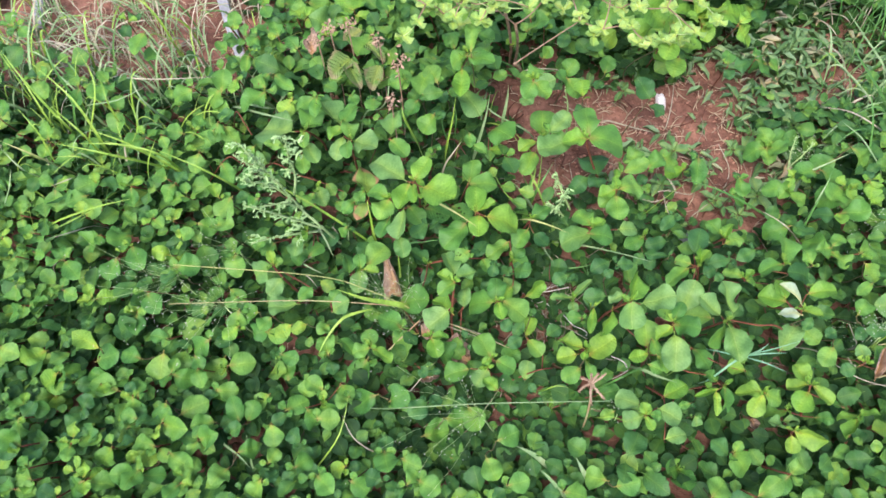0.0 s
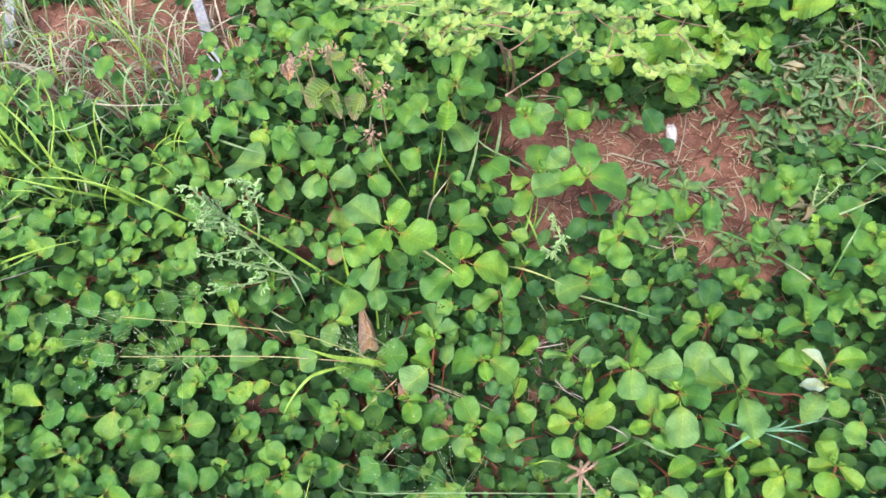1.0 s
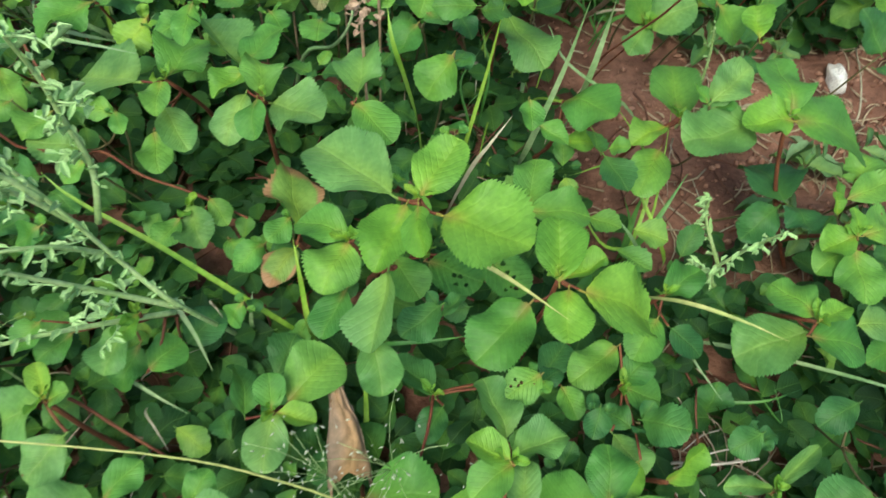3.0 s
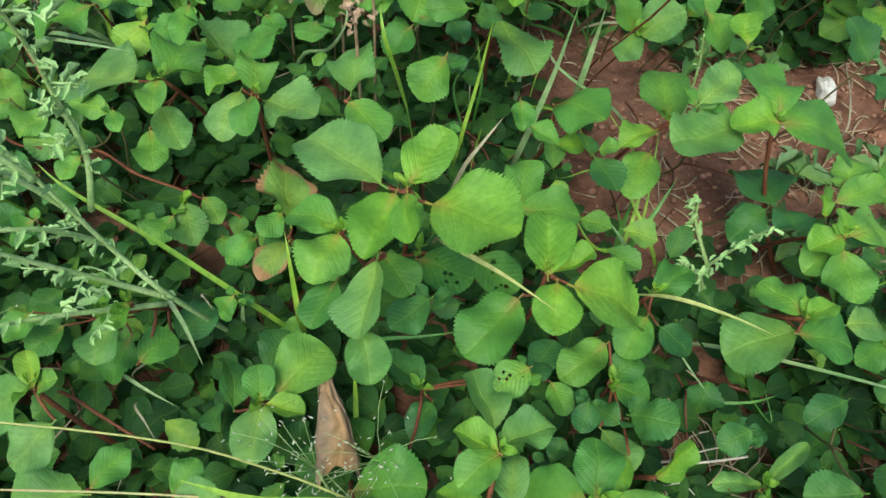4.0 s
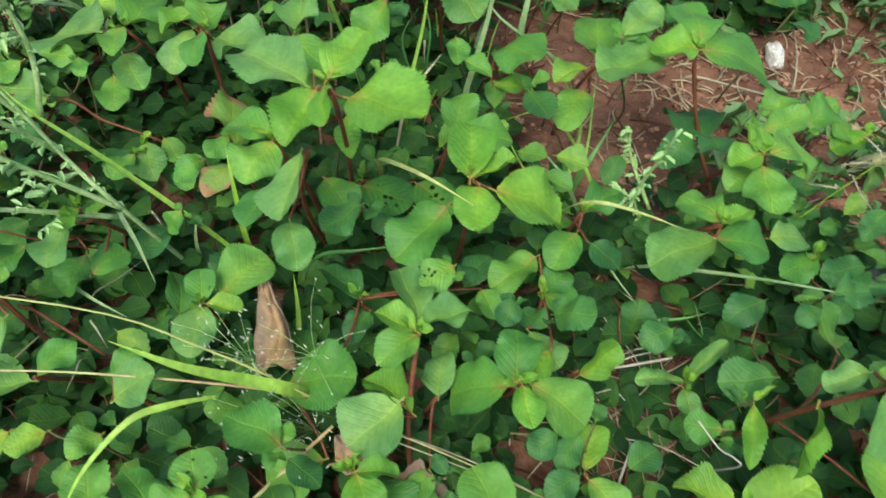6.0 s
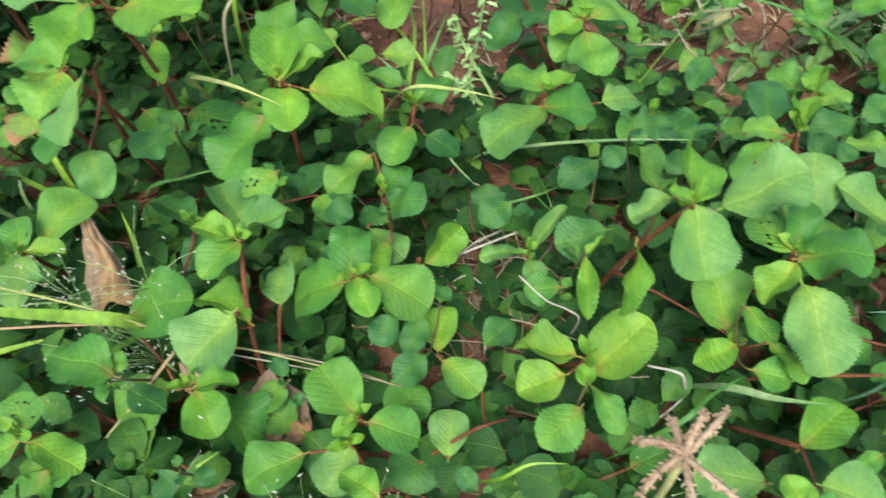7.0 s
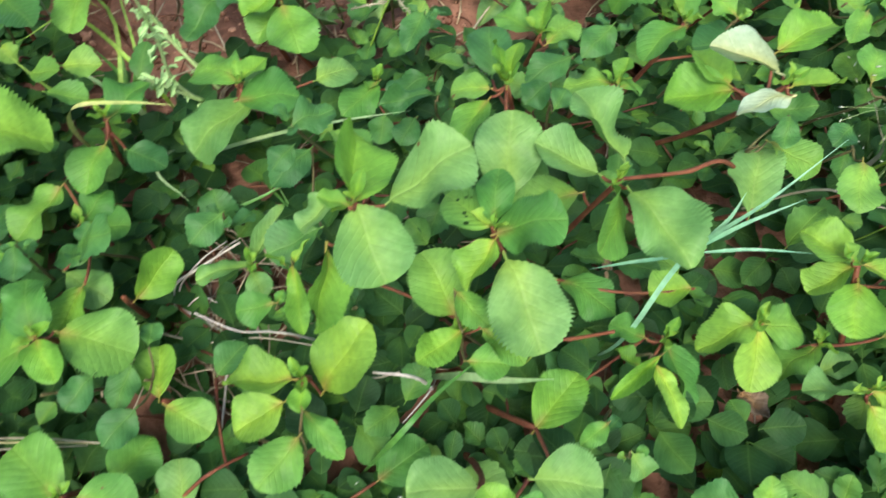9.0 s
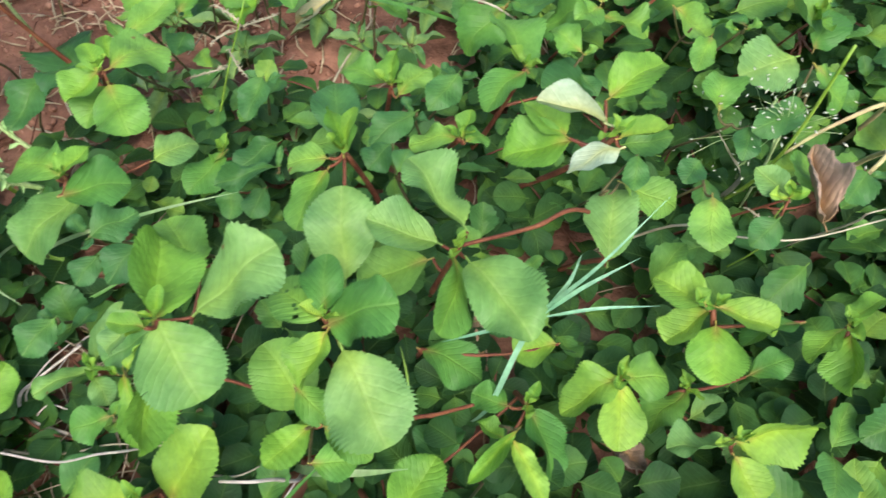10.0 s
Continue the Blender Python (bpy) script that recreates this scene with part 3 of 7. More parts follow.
shoot(0.166, 0.748, 0.128, (0.222, 0.736), (4, 4, 0, 2, -1, 0, 41, 29, ""), (0, -5, 4, 101, -2, 0, 27, 23, "y"), (-16, -3, -6, 103, -6, 0, 39, 38, "p"), (4, -1, 0, -90, -21, 0, 44, 46, ""), (23, -6, -60, 14, -15, 0, 36, 35, "d"))
shoot(0.121, 0.772, 0.100, None, (0, 1, 0, 0, 5, 0, 38, 28, ""), (-9, -7, 0, 122, -5, 9, 24, 16, "y"), (-9, -12, -14, 152, -8, 0, 34, 22, ""))
shoot(0.058, 0.791, 0.090, None, (1, 1, 0, -133, 17, 0, 34, 35, ""), (-1, -24, -8, -93, 0, 0, 18, 15, "y"))
shoot(0.202, 0.694, 0.100, None, (-2, -3, 4, -1, 15, 15, 16, 11, "y"), (-2, -1, 2, 114, -9, 0, 20, 17, "y"), (4, 1, 0, -72, -16, 0, 29, 28, ""), (0, -5, -4, 179, -8, 0, 30, 24, ""), (0, 0, -10, 127, -13, 0, 23, 18, ""))
shoot(0.170, 0.645, 0.095, None, (0, 3, 0, 41, -7, 0, 25, 24, ""), (-1, -2, 4, -63, 3, -15, 18, 12, "y"), (-3, -7, -2, -99, -8, 0, 27, 24, ""), (2, 1, -13, 104, -21, 0, 37, 32, "p"), (36, 12, -22, -86, -8, 0, 21, 20, "p"))
shoot(0.104, 0.669, 0.075, None, (1, 0, 0, -52, 2, 0, 27, 17, ""), (-4, -12, -4, 147, -11, 0, 26, 19, ""), (5, -14, -10, -133, -12, 0, 20, 17, "d"))
shoot(0.081, 0.624, 0.058, None, (-4, 16, 12, 128, -8, 0, 30, 20, ""), (-1, 1, 2, -48, 3, 0, 20, 16, ""), (0, -1, 0, -106, -8, 0, 20, 20, ""), (-9, -28, 6, -140, -10, 0, 23, 17, "p"), (-1, -44, 14, 139, -10, 0, 22, 16, "y"))
shoot(0.094, 0.573, 0.066, None, (3, 4, -10, -51, 9, 51, 26, 18, "y"))
shoot(0.017, 0.568, 0.103, (0.026, 0.521), (-1, 13, -8, 22, 2, 18, 28, 19, "p"), (0, 1, 0, -69, 5, -24, 25, 17, "p"), (-1, -2, 4, 66, 3, 15, 20, 14, "y"), (0, -1, 0, 130, -8, 0, 22, 16, ""))
shoot(-0.089, 0.596, 0.078, None, (7, 6, -2, -39, 6, 0, 31, 28, ""), (1, -1, 4, 13, 13, 0, 17, 14, ""), (-15, 4, -14, 20, 0, 42, 27, 18, "d"), (0, 0, 0, 177, -11, 0, 27, 19, "p"), (3, -2, 4, -102, -3, -15, 18, 12, "y"))
shoot(-0.185, 0.592, 0.092, (-0.146, 0.594), (2, -1, 4, 22, 22, 0, 16, 10, "y"), (-1, 0, 0, 111, -34, 0, 25, 26, "p"), (3, -1, 2, -79, 34, 0, 12, 12, ""), (11, -14, -4, 144, -18, 0, 23, 21, "p"))
shoot(-0.148, 0.625, 0.110, None, (1, 0, 2, 150, -13, 0, 14, 12, "y"), (-10, 1, -10, 167, -20, 0, 23, 17, "p"), (-3, -7, -40, -42, 3, 0, 20, 20, ""), (9, 13, -50, -38, 5, 0, 23, 21, "d"))
shoot(-0.155, 0.553, 0.078, None, (1, 1, 0, -40, 8, 0, 21, 14, ""), (-1, -2, 0, 91, -12, 0, 33, 23, "p"))
shoot(-0.118, 0.551, 0.082, None, (0, 0, 0, -26, 10, 0, 17, 13, ""), (4, -11, 2, -64, 27, 0, 22, 21, "p"))
shoot(-0.015, 0.614, 0.062, None, (0, 0, 0, 50, 2, 21, 28, 19, "d"), (5, -4, -6, 152, -6, 0, 20, 14, "d"), (-12, -47, 2, -10, 11, 0, 16, 13, ""), (54, 9, 2, -32, 2, 0, 24, 16, "d"), (63, 4, 6, -155, -10, 0, 17, 13, ""))
shoot(-0.020, 0.690, 0.072, None, (1, -5, 0, -110, -4, 0, 30, 28, "h"), (-19, -10, 10, -143, -11, 0, 26, 21, ""), (32, -1, 0, -132, -8, 0, 28, 25, "h"))
shoot(0.192, 0.523, 0.147, (0.183, 0.572), (0, 1, 0, -18, -5, 48, 32, 22, "y"), (12, -1, -3, -86, 24, 0, 32, 26, "p"), (0, 0, 0, -177, -38, 0, 28, 25, "p"), (-3, -4, 6, 65, 24, 0, 10, 7, "y"), (-4, 9, -6, 99, -28, 0, 17, 11, "p"), (-12, 9, -34, 151, -17, -75, 31, 21, "y"), (14, 48, -50, 7, -4, 24, 32, 22, ""), (29, -14, -74, 11, 31, 0, 28, 25, ""))
shoot(0.240, 0.516, 0.114, None, (0, 1, 4, -29, 17, 0, 21, 13, ""), (-1, 1, 2, 26, -3, 0, 22, 18, "h"), (0, -3, 2, -111, 20, 0, 26, 25, ""), (-2, -5, 2, 126, -20, 27, 21, 14, "y"), (1, -11, -5, 178, -21, 0, 36, 29, "p"))
shoot(0.062, 0.557, 0.080, None, (0, -1, 2, -2, 6, 0, 27, 19, ""), (-4, 1, -4, 82, -33, 0, 30, 30, ""), (2, -3, 4, -168, -9, 0, 20, 13, "y"), (8, 2, -4, -122, -19, 0, 30, 27, ""))
shoot(0.097, 0.529, 0.048, None, (-1, 1, 2, -14, 8, 0, 22, 16, "y"), (1, -3, 0, -139, -11, 0, 22, 18, ""))
shoot(0.058, 0.497, 0.063, None, (-1, 1, 0, 29, 0, 0, 29, 23, ""), (4, -2, -2, -113, -13, 0, 22, 20, ""), (0, -2, 2, 106, -14, 0, 12, 8, "y"), (11, 7, -26, -52, 2, 0, 24, 21, ""))
shoot(0.094, 0.483, 0.040, None, (0, 0, 0, -10, 8, 0, 21, 17, "p"), (-12, 16, -12, 168, -9, 0, 25, 24, "d"))
shoot(0.053, 0.491, 0.052, None, (0, 0, 0, 147, -15, 0, 23, 18, "p"), (-20, -2, 0, 106, -11, 0, 27, 21, ""), (10, -27, 4, 48, 0, 0, 19, 13, "y"))
shoot(-0.009, 0.516, 0.075, None, (2, -3, 4, -92, 0, -18, 18, 12, "y"), (2, -2, 0, -159, -19, 0, 21, 18, "y"), (2, 8, -20, -148, -13, -39, 37, 25, ""))
shoot(0.011, 0.543, 0.084, None, (-1, 1, 0, 130, -18, 0, 29, 30, "p"), (4, 0, -8, 55, 2, 30, 27, 19, "y"))
shoot(0.027, 0.558, 0.064, None, (0, 0, 0, -6, 2, -24, 23, 16, "p"), (-3, -30, -14, 153, -7, 0, 17, 12, ""))
shoot(0.156, 0.502, 0.078, None, (-4, 2, 0, 71, -2, 24, 26, 18, "y"), (-10, -4, -4, 99, -11, 0, 21, 18, "y"), (6, 1, -18, -67, 38, 0, 34, 27, "y"), (-1, -4, 4, 156, -12, 0, 10, 8, "y"))
shoot(0.119, 0.453, 0.032, None, (0, 0, 0, -12, 6, 0, 21, 17, "p"), (19, 6, 4, -69, -7, 0, 17, 17, ""), (52, 13, 10, -76, 5, 0, 23, 19, ""), (1, 83, 8, -57, 0, 0, 18, 15, "d"))
shoot(0.200, 0.434, 0.098, None, (0, 0, 0, 70, -7, 0, 24, 21, "p"))
shoot(0.202, 0.420, 0.108, None, (0, -1, 4, 12, 14, 0, 12, 11, "y"), (3, 0, 2, -98, -9, 0, 13, 9, ""), (-1, 0, -2, 103, -28, 0, 21, 17, "p"), (-1, -2, 2, -144, -24, 0, 15, 9, "y"), (16, 10, -8, -116, -12, 0, 23, 22, "p"))
shoot(0.232, 0.454, 0.070, None, (0, 0, 0, -62, 4, 0, 27, 18, "y"), (-5, -46, 6, -77, 3, 0, 20, 16, "p"))
shoot(0.377, 0.463, 0.085, (0.383, 0.430), (-2, 2, 2, 25, -5, 0, 22, 18, "y"), (-2, 0, 0, 94, -16, 21, 21, 15, "y"), (2, -1, 0, -136, -12, 0, 24, 15, "y"), (-1, -5, -6, 144, -15, 0, 23, 21, "y"), (-5, 1, 6, 0, 27, 0, 7, 6, "y"), (31, -19, -10, 82, -5, 42, 25, 17, ""))
shoot(0.418, 0.432, 0.082, (0.424, 0.402), (-1, 0, 0, 101, -11, 51, 20, 14, "y"), (-1, -3, 0, 145, -23, 66, 23, 16, "y"), (2, 1, 0, -88, 3, -39, 19, 13, "y"))
shoot(0.334, 0.460, 0.069, None, (0, 0, 2, 89, -15, 21, 27, 18, "y"), (4, 2, -4, -116, -10, 0, 18, 18, ""), (0, -1, 0, 145, -22, -18, 26, 18, "y"))
shoot(0.360, 0.447, 0.055, None, (0, 0, 0, 105, -12, 42, 23, 16, ""), (-3, -9, -6, -93, 4, 0, 16, 11, "p"), (27, -7, 0, -99, 3, 0, 19, 12, ""))
shoot(0.354, 0.419, 0.074, None, (-2, 0, 2, 63, -10, 36, 22, 15, "p"), (1, 0, 0, -109, 4, 75, 32, 22, "y"), (-3, -5, 0, 176, -18, 0, 17, 15, "y"))
shoot(0.296, 0.522, 0.108, None, (-3, -2, 2, 142, 5, -63, 34, 23, ""), (0, -10, 6, -175, -2, 0, 37, 23, "p"), (7, 8, 2, 11, 17, 24, 34, 23, "p"), (-5, 7, 0, 53, 23, 0, 28, 19, "p"), (-6, 16, -24, 79, -10, 0, 30, 22, ""))
shoot(0.275, 0.517, 0.052, None, (0, 0, 0, -146, -8, -12, 28, 19, ""), (50, -27, 4, 70, -9, 0, 18, 17, "y"))
shoot(0.298, 0.470, 0.064, None, (-7, 4, 0, 37, -8, 0, 15, 13, ""), (0, -1, 0, 170, -17, -39, 28, 19, ""), (-15, -7, 0, 27, 0, 27, 12, 8, "y"), (-38, 3, -20, -24, -23, 0, 20, 20, "d"))
shoot(0.361, 0.520, 0.138, None, (15, 23, -8, -84, 6, 0, 27, 18, "y"), (1, 7, 0, 39, 2, 75, 27, 18, "w"), (-2, -5, 0, 88, -8, 33, 21, 15, "w"), (1, -1, 0, -108, 0, -24, 19, 13, "y"), (-4, 20, -20, 66, -15, 0, 27, 23, "y"), (-5, 22, -18, 11, -2, 9, 24, 16, "y"))
shoot(0.361, 0.508, 0.070, None, (0, 0, 0, -38, 5, 0, 35, 22, "p"))
shoot(0.280, 0.593, 0.101, (0.303, 0.606), (0, -1, 2, -38, 17, -45, 20, 14, "y"), (-1, -2, 2, -7, 13, 54, 22, 15, "y"), (-8, 1, 0, 64, -10, 0, 17, 16, ""), (-10, -2, -4, 125, -17, 21, 28, 19, ""), (-26, -57, 0, -27, 35, 0, 35, 25, "p"), (9, 35, -30, -20, 2, 0, 33, 22, "d"))
shoot(0.328, 0.653, 0.062, None, (0, 4, 0, 32, -4, 0, 26, 16, ""), (0, -1, 4, -36, 15, -33, 19, 13, "y"), (1, -7, 0, -73, 3, 0, 22, 16, ""))
shoot(0.331, 0.584, 0.089, None, (-1, 2, 0, 69, -8, 0, 21, 14, ""), (0, -3, 4, -49, 23, -30, 13, 9, "y"), (1, -4, 2, -82, -24, 0, 12, 12, ""))
shoot(0.371, 0.595, 0.103, None, (-1, -1, 0, 108, -13, 18, 26, 18, ""), (1, 1, 0, -10, -3, 30, 36, 25, ""), (39, -1, -30, 80, 17, 0, 27, 26, "d"))
shoot(-0.070, 0.499, 0.085, None, (1, 0, 2, 18, 10, 0, 17, 17, "h"), (-1, -2, 0, 105, -12, 0, 19, 15, ""), (2, -3, 0, -123, -12, -21, 24, 16, "y"), (-17, -6, -10, 44, 2, 30, 25, 17, ""))
shoot(-0.045, 0.561, 0.062, None, (1, 2, 0, -91, 16, 0, 33, 32, ""), (20, -31, -10, 107, -19, 0, 28, 27, ""))
shoot(0.149, 0.574, 0.056, None, (0, 1, 0, 92, 7, 0, 25, 10, "p"), (-1, 0, 2, -51, 19, 0, 30, 8, "p"), (-1, -3, 0, -174, -8, 0, 14, 11, "p"))
weed(-0.031, 0.712, 0.106, "y", None, (4, -9, 3, -172, -14, 2, 26, 13, "y"))
weed(-0.282, 0.810, 0.080, "", None, (4, -9, 3, -141, -11, 9, 34, 20, ""), (6, 21, -1, 70, -12, -14, 25, 21, ""))
weed(-0.206, 0.754, 0.081, "", None, (-11, -6, -4, 89, 0, -14, 28, 22, "p"), (11, 6, 12, 82, 2, -14, 25, 12, ""))
weed(-0.194, 0.759, 0.093, "", None, (0, 0, 4, -156, -13, 6, 15, 10, ""))
weed(-0.203, 0.726, 0.089, "", None, (0, 0, 4, 144, -11, -8, 16, 13, ""))
weed(-0.154, 0.800, 0.137, "", None, (3, -2, 4, -180, -14, 0, 29, 14, ""))
weed(-0.085, 0.810, 0.121, "", None, (0, 0, 4, -179, 5, 0, 23, 19, ""))
weed(-0.153, 0.720, 0.062, "", None, (-1, -0, 3, -152, -12, 6, 26, 20, "p"), (-4, -8, 2, 148, -12, -7, 20, 15, ""), (10, 7, 2, -141, -11, 9, 19, 13, ""), (25, -20, 2, -138, -11, 9, 17, 12, ""))
weed(-0.089, 0.686, 0.101, "", None, (0, 0, 4, 143, -11, -8, 16, 13, ""))
weed(-0.108, 0.645, 0.087, "", None, (0, 0, 4, 135, -46, -12, 14, 12, ""))
weed(-0.178, 0.649, 0.064, "", None, (18, -16, 3, 165, -14, -4, 24, 18, ""), (-26, -13, 17, 157, -6, -5, 18, 15, ""), (-16, -11, 2, 133, -10, -10, 21, 15, ""))
weed(-0.158, 0.655, 0.033, "", None, (0, 0, 4, 176, -44, -1, 23, 19, ""))
weed(-0.014, 0.638, 0.104, "", None, (0, 0, 4, 132, -9, -10, 24, 17, "d"))
weed(-0.009, 0.738, 0.113, "", None, (0, 0, 4, 13, -33, -5, 19, 16, ""))
weed(0.126, 0.682, 0.020, "", None, (0, 0, 4, -135, -10, 10, 22, 15, ""))
weed(0.136, 0.626, 0.021, "", None, (1, 1, -2, -16, 59, 6, 23, 19, "d"), (20, -15, -2, -6, -8, 1, 18, 15, "d"))
weed(0.182, 0.587, 0.074, "", None, (8, 24, 4, 119, -7, -12, 25, 16, "d"), (-1, -24, 9, 88, -20, -15, 25, 21, "d"))
weed(0.111, 0.845, 0.105, "", None, (1, -0, -1, -80, 36, 16, 31, 26, "p"), (-2, -3, 2, 150, -12, -7, 23, 17, "p"), (0, 4, -2, 51, 39, -13, 26, 21, ""), (2, 5, -2, -15, 14, 4, 19, 15, ""))
weed(0.127, 0.756, 0.126, "", None, (0, 0, 4, -47, 10, 10, 32, 21, "p"))
weed(-0.028, 0.805, 0.130, "", None, (3, 5, 4, -149, 19, 8, 21, 18, ""), (-3, -5, 4, 150, -12, -7, 23, 19, ""))
weed(-0.011, 0.781, 0.126, "", None, (0, 0, 4, 132, -56, -15, 28, 24, ""))
weed(0.033, 0.753, 0.115, "", None, (-2, 7, 6, -175, -14, 1, 18, 14, ""), (2, -7, 2, -119, -7, 12, 20, 11, ""))
weed(0.167, 0.722, 0.083, "", None, (6, 1, 2, 129, -9, -11, 30, 19, "d"), (15, 1, 3, -179, 16, 0, 24, 20, "d"))
weed(0.247, 0.968, 0.009, "", None, (2, 4, -4, -10, 14, 2, 30, 22, ""))
weed(0.294, 1.007, 0.008, "", None, (0, 0, -2, -18, -21, 5, 29, 24, ""))
weed(0.217, 0.733, 0.078, "", None, (0, 0, 4, -65, 6, 13, 35, 18, ""))
weed(0.165, 0.549, 0.084, "y", None, (1, -2, 4, 170, -14, -2, 29, 9, "y"))
weed(0.154, 0.539, 0.073, "", None, (0, 0, 4, 75, -12, -14, 17, 14, ""))
weed(0.221, 0.502, 0.071, "y", None, (-1, -4, 8, 105, -4, -13, 22, 13, "y"), (3, -14, 25, -150, -12, 7, 20, 12, ""), (0, 2, -1, -40, 11, 9, 9, 6, "y"))
weed(0.237, 0.658, 0.058, "", None, (-0, -2, 2, 121, -7, -12, 28, 17, ""), (-4, -24, 1, 143, -39, -9, 15, 13, "d"), (26, -8, 1, 100, -3, -14, 26, 18, "d"), (10, -32, 1, 125, -16, -11, 16, 14, "d"))
weed(0.299, 0.585, 0.090, "", None, (2, 7, 5, 108, -20, -14, 15, 13, "d"), (-2, -7, 3, -52, 9, 11, 12, 10, "d"))
weed(0.209, 0.713, 0.086, "y", None, (0, 0, 1, -80, -31, 16, 29, 24, ""), (-2, 7, -2, -3, 14, 1, 14, 8, "y"))
weed(0.372, 0.528, 0.089, "", None, (13, 5, -9, -138, -11, 9, 26, 18, ""), (21, 8, 2, 138, -10, -9, 17, 10, "d"))
weed(0.408, 0.602, 0.086, "", None, (0, 0, 4, 17, 13, -4, 20, 13, ""))
weed(0.522, 0.566, 0.087, "", None, (-2, -1, -1, 72, 54, -20, 31, 26, "p"), (-12, -14, -2, -58, 8, 12, 31, 20, ""), (-26, -15, -0, 88, 0, -14, 35, 26, "p"))
weed(0.466, 0.591, 0.087, "", None, (-0, 13, 3, -132, -46, 13, 28, 23, ""), (0, -13, 5, 124, -8, -12, 23, 12, ""))
weed(0.491, 0.581, 0.082, "", None, (0, 0, 4, -9, -34, 3, 21, 17, ""))
weed(0.487, 0.531, 0.085, "", None, (10, 8, 5, -144, -42, 10, 28, 23, ""), (-10, -8, 3, 91, -0, -14, 33, 15, "d"))
weed(0.445, 0.534, 0.084, "", None, (-3, 7, 4, -39, 11, 9, 21, 17, ""), (3, -7, 4, 133, -10, -10, 18, 13, "d"))
weed(0.438, 0.489, 0.085, "", None, (2, 1, -2, 12, 14, -3, 19, 14, "p"), (15, -5, -2, -29, -13, 8, 26, 22, ""), (-11, -6, 0, 100, -21, -14, 16, 14, "d"))
weed(0.411, 0.512, 0.086, "", None, (-4, -9, 4, 144, -11, -8, 24, 19, ""), (4, 9, 4, 112, -10, -13, 14, 12, "d"))
weed(0.476, 0.483, 0.082, "", None, (0, 0, 4, 112, -5, -13, 21, 14, "d"))
weed(0.185, 0.527, 0.073, "", None, (-7, 2, 1, -107, -51, 19, 14, 12, "d"))
weed(0.061, 0.600, 0.083, "", None, (0, 0, 4, 164, -29, -4, 15, 12, "d"))
weed(0.218, 0.493, 0.090, "", None, (-3, -13, 2, -114, -6, 13, 16, 13, ""), (3, 13, 6, -159, -13, 5, 19, 12, ""))
weed(0.316, 0.434, 0.004, "", None, (-9, -7, 1, -115, 20, 14, 20, 17, ""), (5, -20, 1, -101, -26, 15, 19, 16, ""), (-10, 6, 0, -101, -48, 19, 13, 11, ""), (3, 3, 0, -109, 31, 16, 12, 10, ""))
weed(0.257, 0.429, 0.079, "", None, (0, 0, 4, -161, -48, 5, 12, 10, "p"))
weed(-0.398, 0.930, 0.119, "", None, (3, -4, 4, 166, -14, -3, 35, 23, ""), (13, -6, -27, 154, 12, -7, 25, 21, ""))
weed(-0.288, 0.850, 0.091, "", None, (1, -2, 3, -1, 14, 0, 33, 24, ""), (-1, 2, 5, 124, -47, -15, 29, 25, ""))
weed(-0.223, 0.871, 0.100, "", None, (-4, 3, 2, 137, -10, -9, 27, 18, ""), (4, -3, 6, -129, -9, 11, 35, 15, ""))
weed(-0.337, 0.803, 0.071, "", None, (4, -4, -0, 84, 1, -14, 24, 20, ""), (-5, -28, 3, 152, -42, -7, 28, 23, ""))
weed(-0.427, 0.725, 0.079, "", None, (12, -5, 2, 121, -7, -12, 34, 26, ""), (2, -32, 2, 121, -7, -12, 26, 21, ""))
weed(-0.199, 1.034, 0.099, "", None, (-26, -21, -1, -64, -32, 16, 27, 23, ""), (5, -21, -0, -78, -39, 18, 35, 29, ""))
weed(-0.072, 0.857, 0.116, "", None, (10, 5, 9, -152, -12, 6, 32, 26, ""), (-10, -5, -1, 58, -16, -13, 34, 28, ""))
weed(-0.125, 0.863, 0.139, "", None, (9, -4, 4, 137, -10, -9, 33, 23, "o"), (5, -12, 3, -146, -12, 8, 34, 17, "o"))
weed(-0.113, 0.945, 0.106, "", None, (0, 0, 4, 122, -8, -12, 27, 15, "o"))
weed(-0.083, 0.869, 0.117, "", None, (0, 0, 4, 159, -13, -5, 31, 19, "o"))
weed(-0.102, 0.916, 0.111, "", None, (0, 0, 4, -135, -10, 10, 32, 17, "o"))
weed(0.028, 0.818, 0.191, "", None, (1, -15, 12, -103, -3, 14, 31, 22, ""), (-1, -0, 0, 86, -43, -19, 27, 23, ""), (-6, -20, -4, 177, -14, -1, 34, 19, "y"))
weed(0.098, 0.745, 0.225, "", None, (-0, -6, 3, 153, -13, -6, 23, 18, ""), (1, -5, 1, -118, -44, 15, 23, 20, ""), (0, 2, -2, -16, 4, 4, 19, 16, ""))
weed(0.155, 0.855, 0.110, "", None, (-2, -2, 8, -131, -42, 12, 28, 23, ""), (2, 2, 0, 110, 31, -16, 24, 20, ""))
weed(0.266, 0.835, 0.207, "y", None, (-3, 19, -2, -45, -21, 11, 26, 22, "y"), (-4, -7, 2, 148, -47, -9, 27, 22, "y"))
weed(0.312, 0.939, 0.076, "y", None, (-0, 6, 8, -108, 17, 14, 29, 24, "y"), (0, -6, 0, 160, -13, -5, 32, 26, "y"))
weed(0.442, 0.949, 0.049, "", None, (2, 1, -1, -68, -36, 17, 28, 24, ""), (-1, 1, -1, 56, -40, -17, 30, 25, ""))
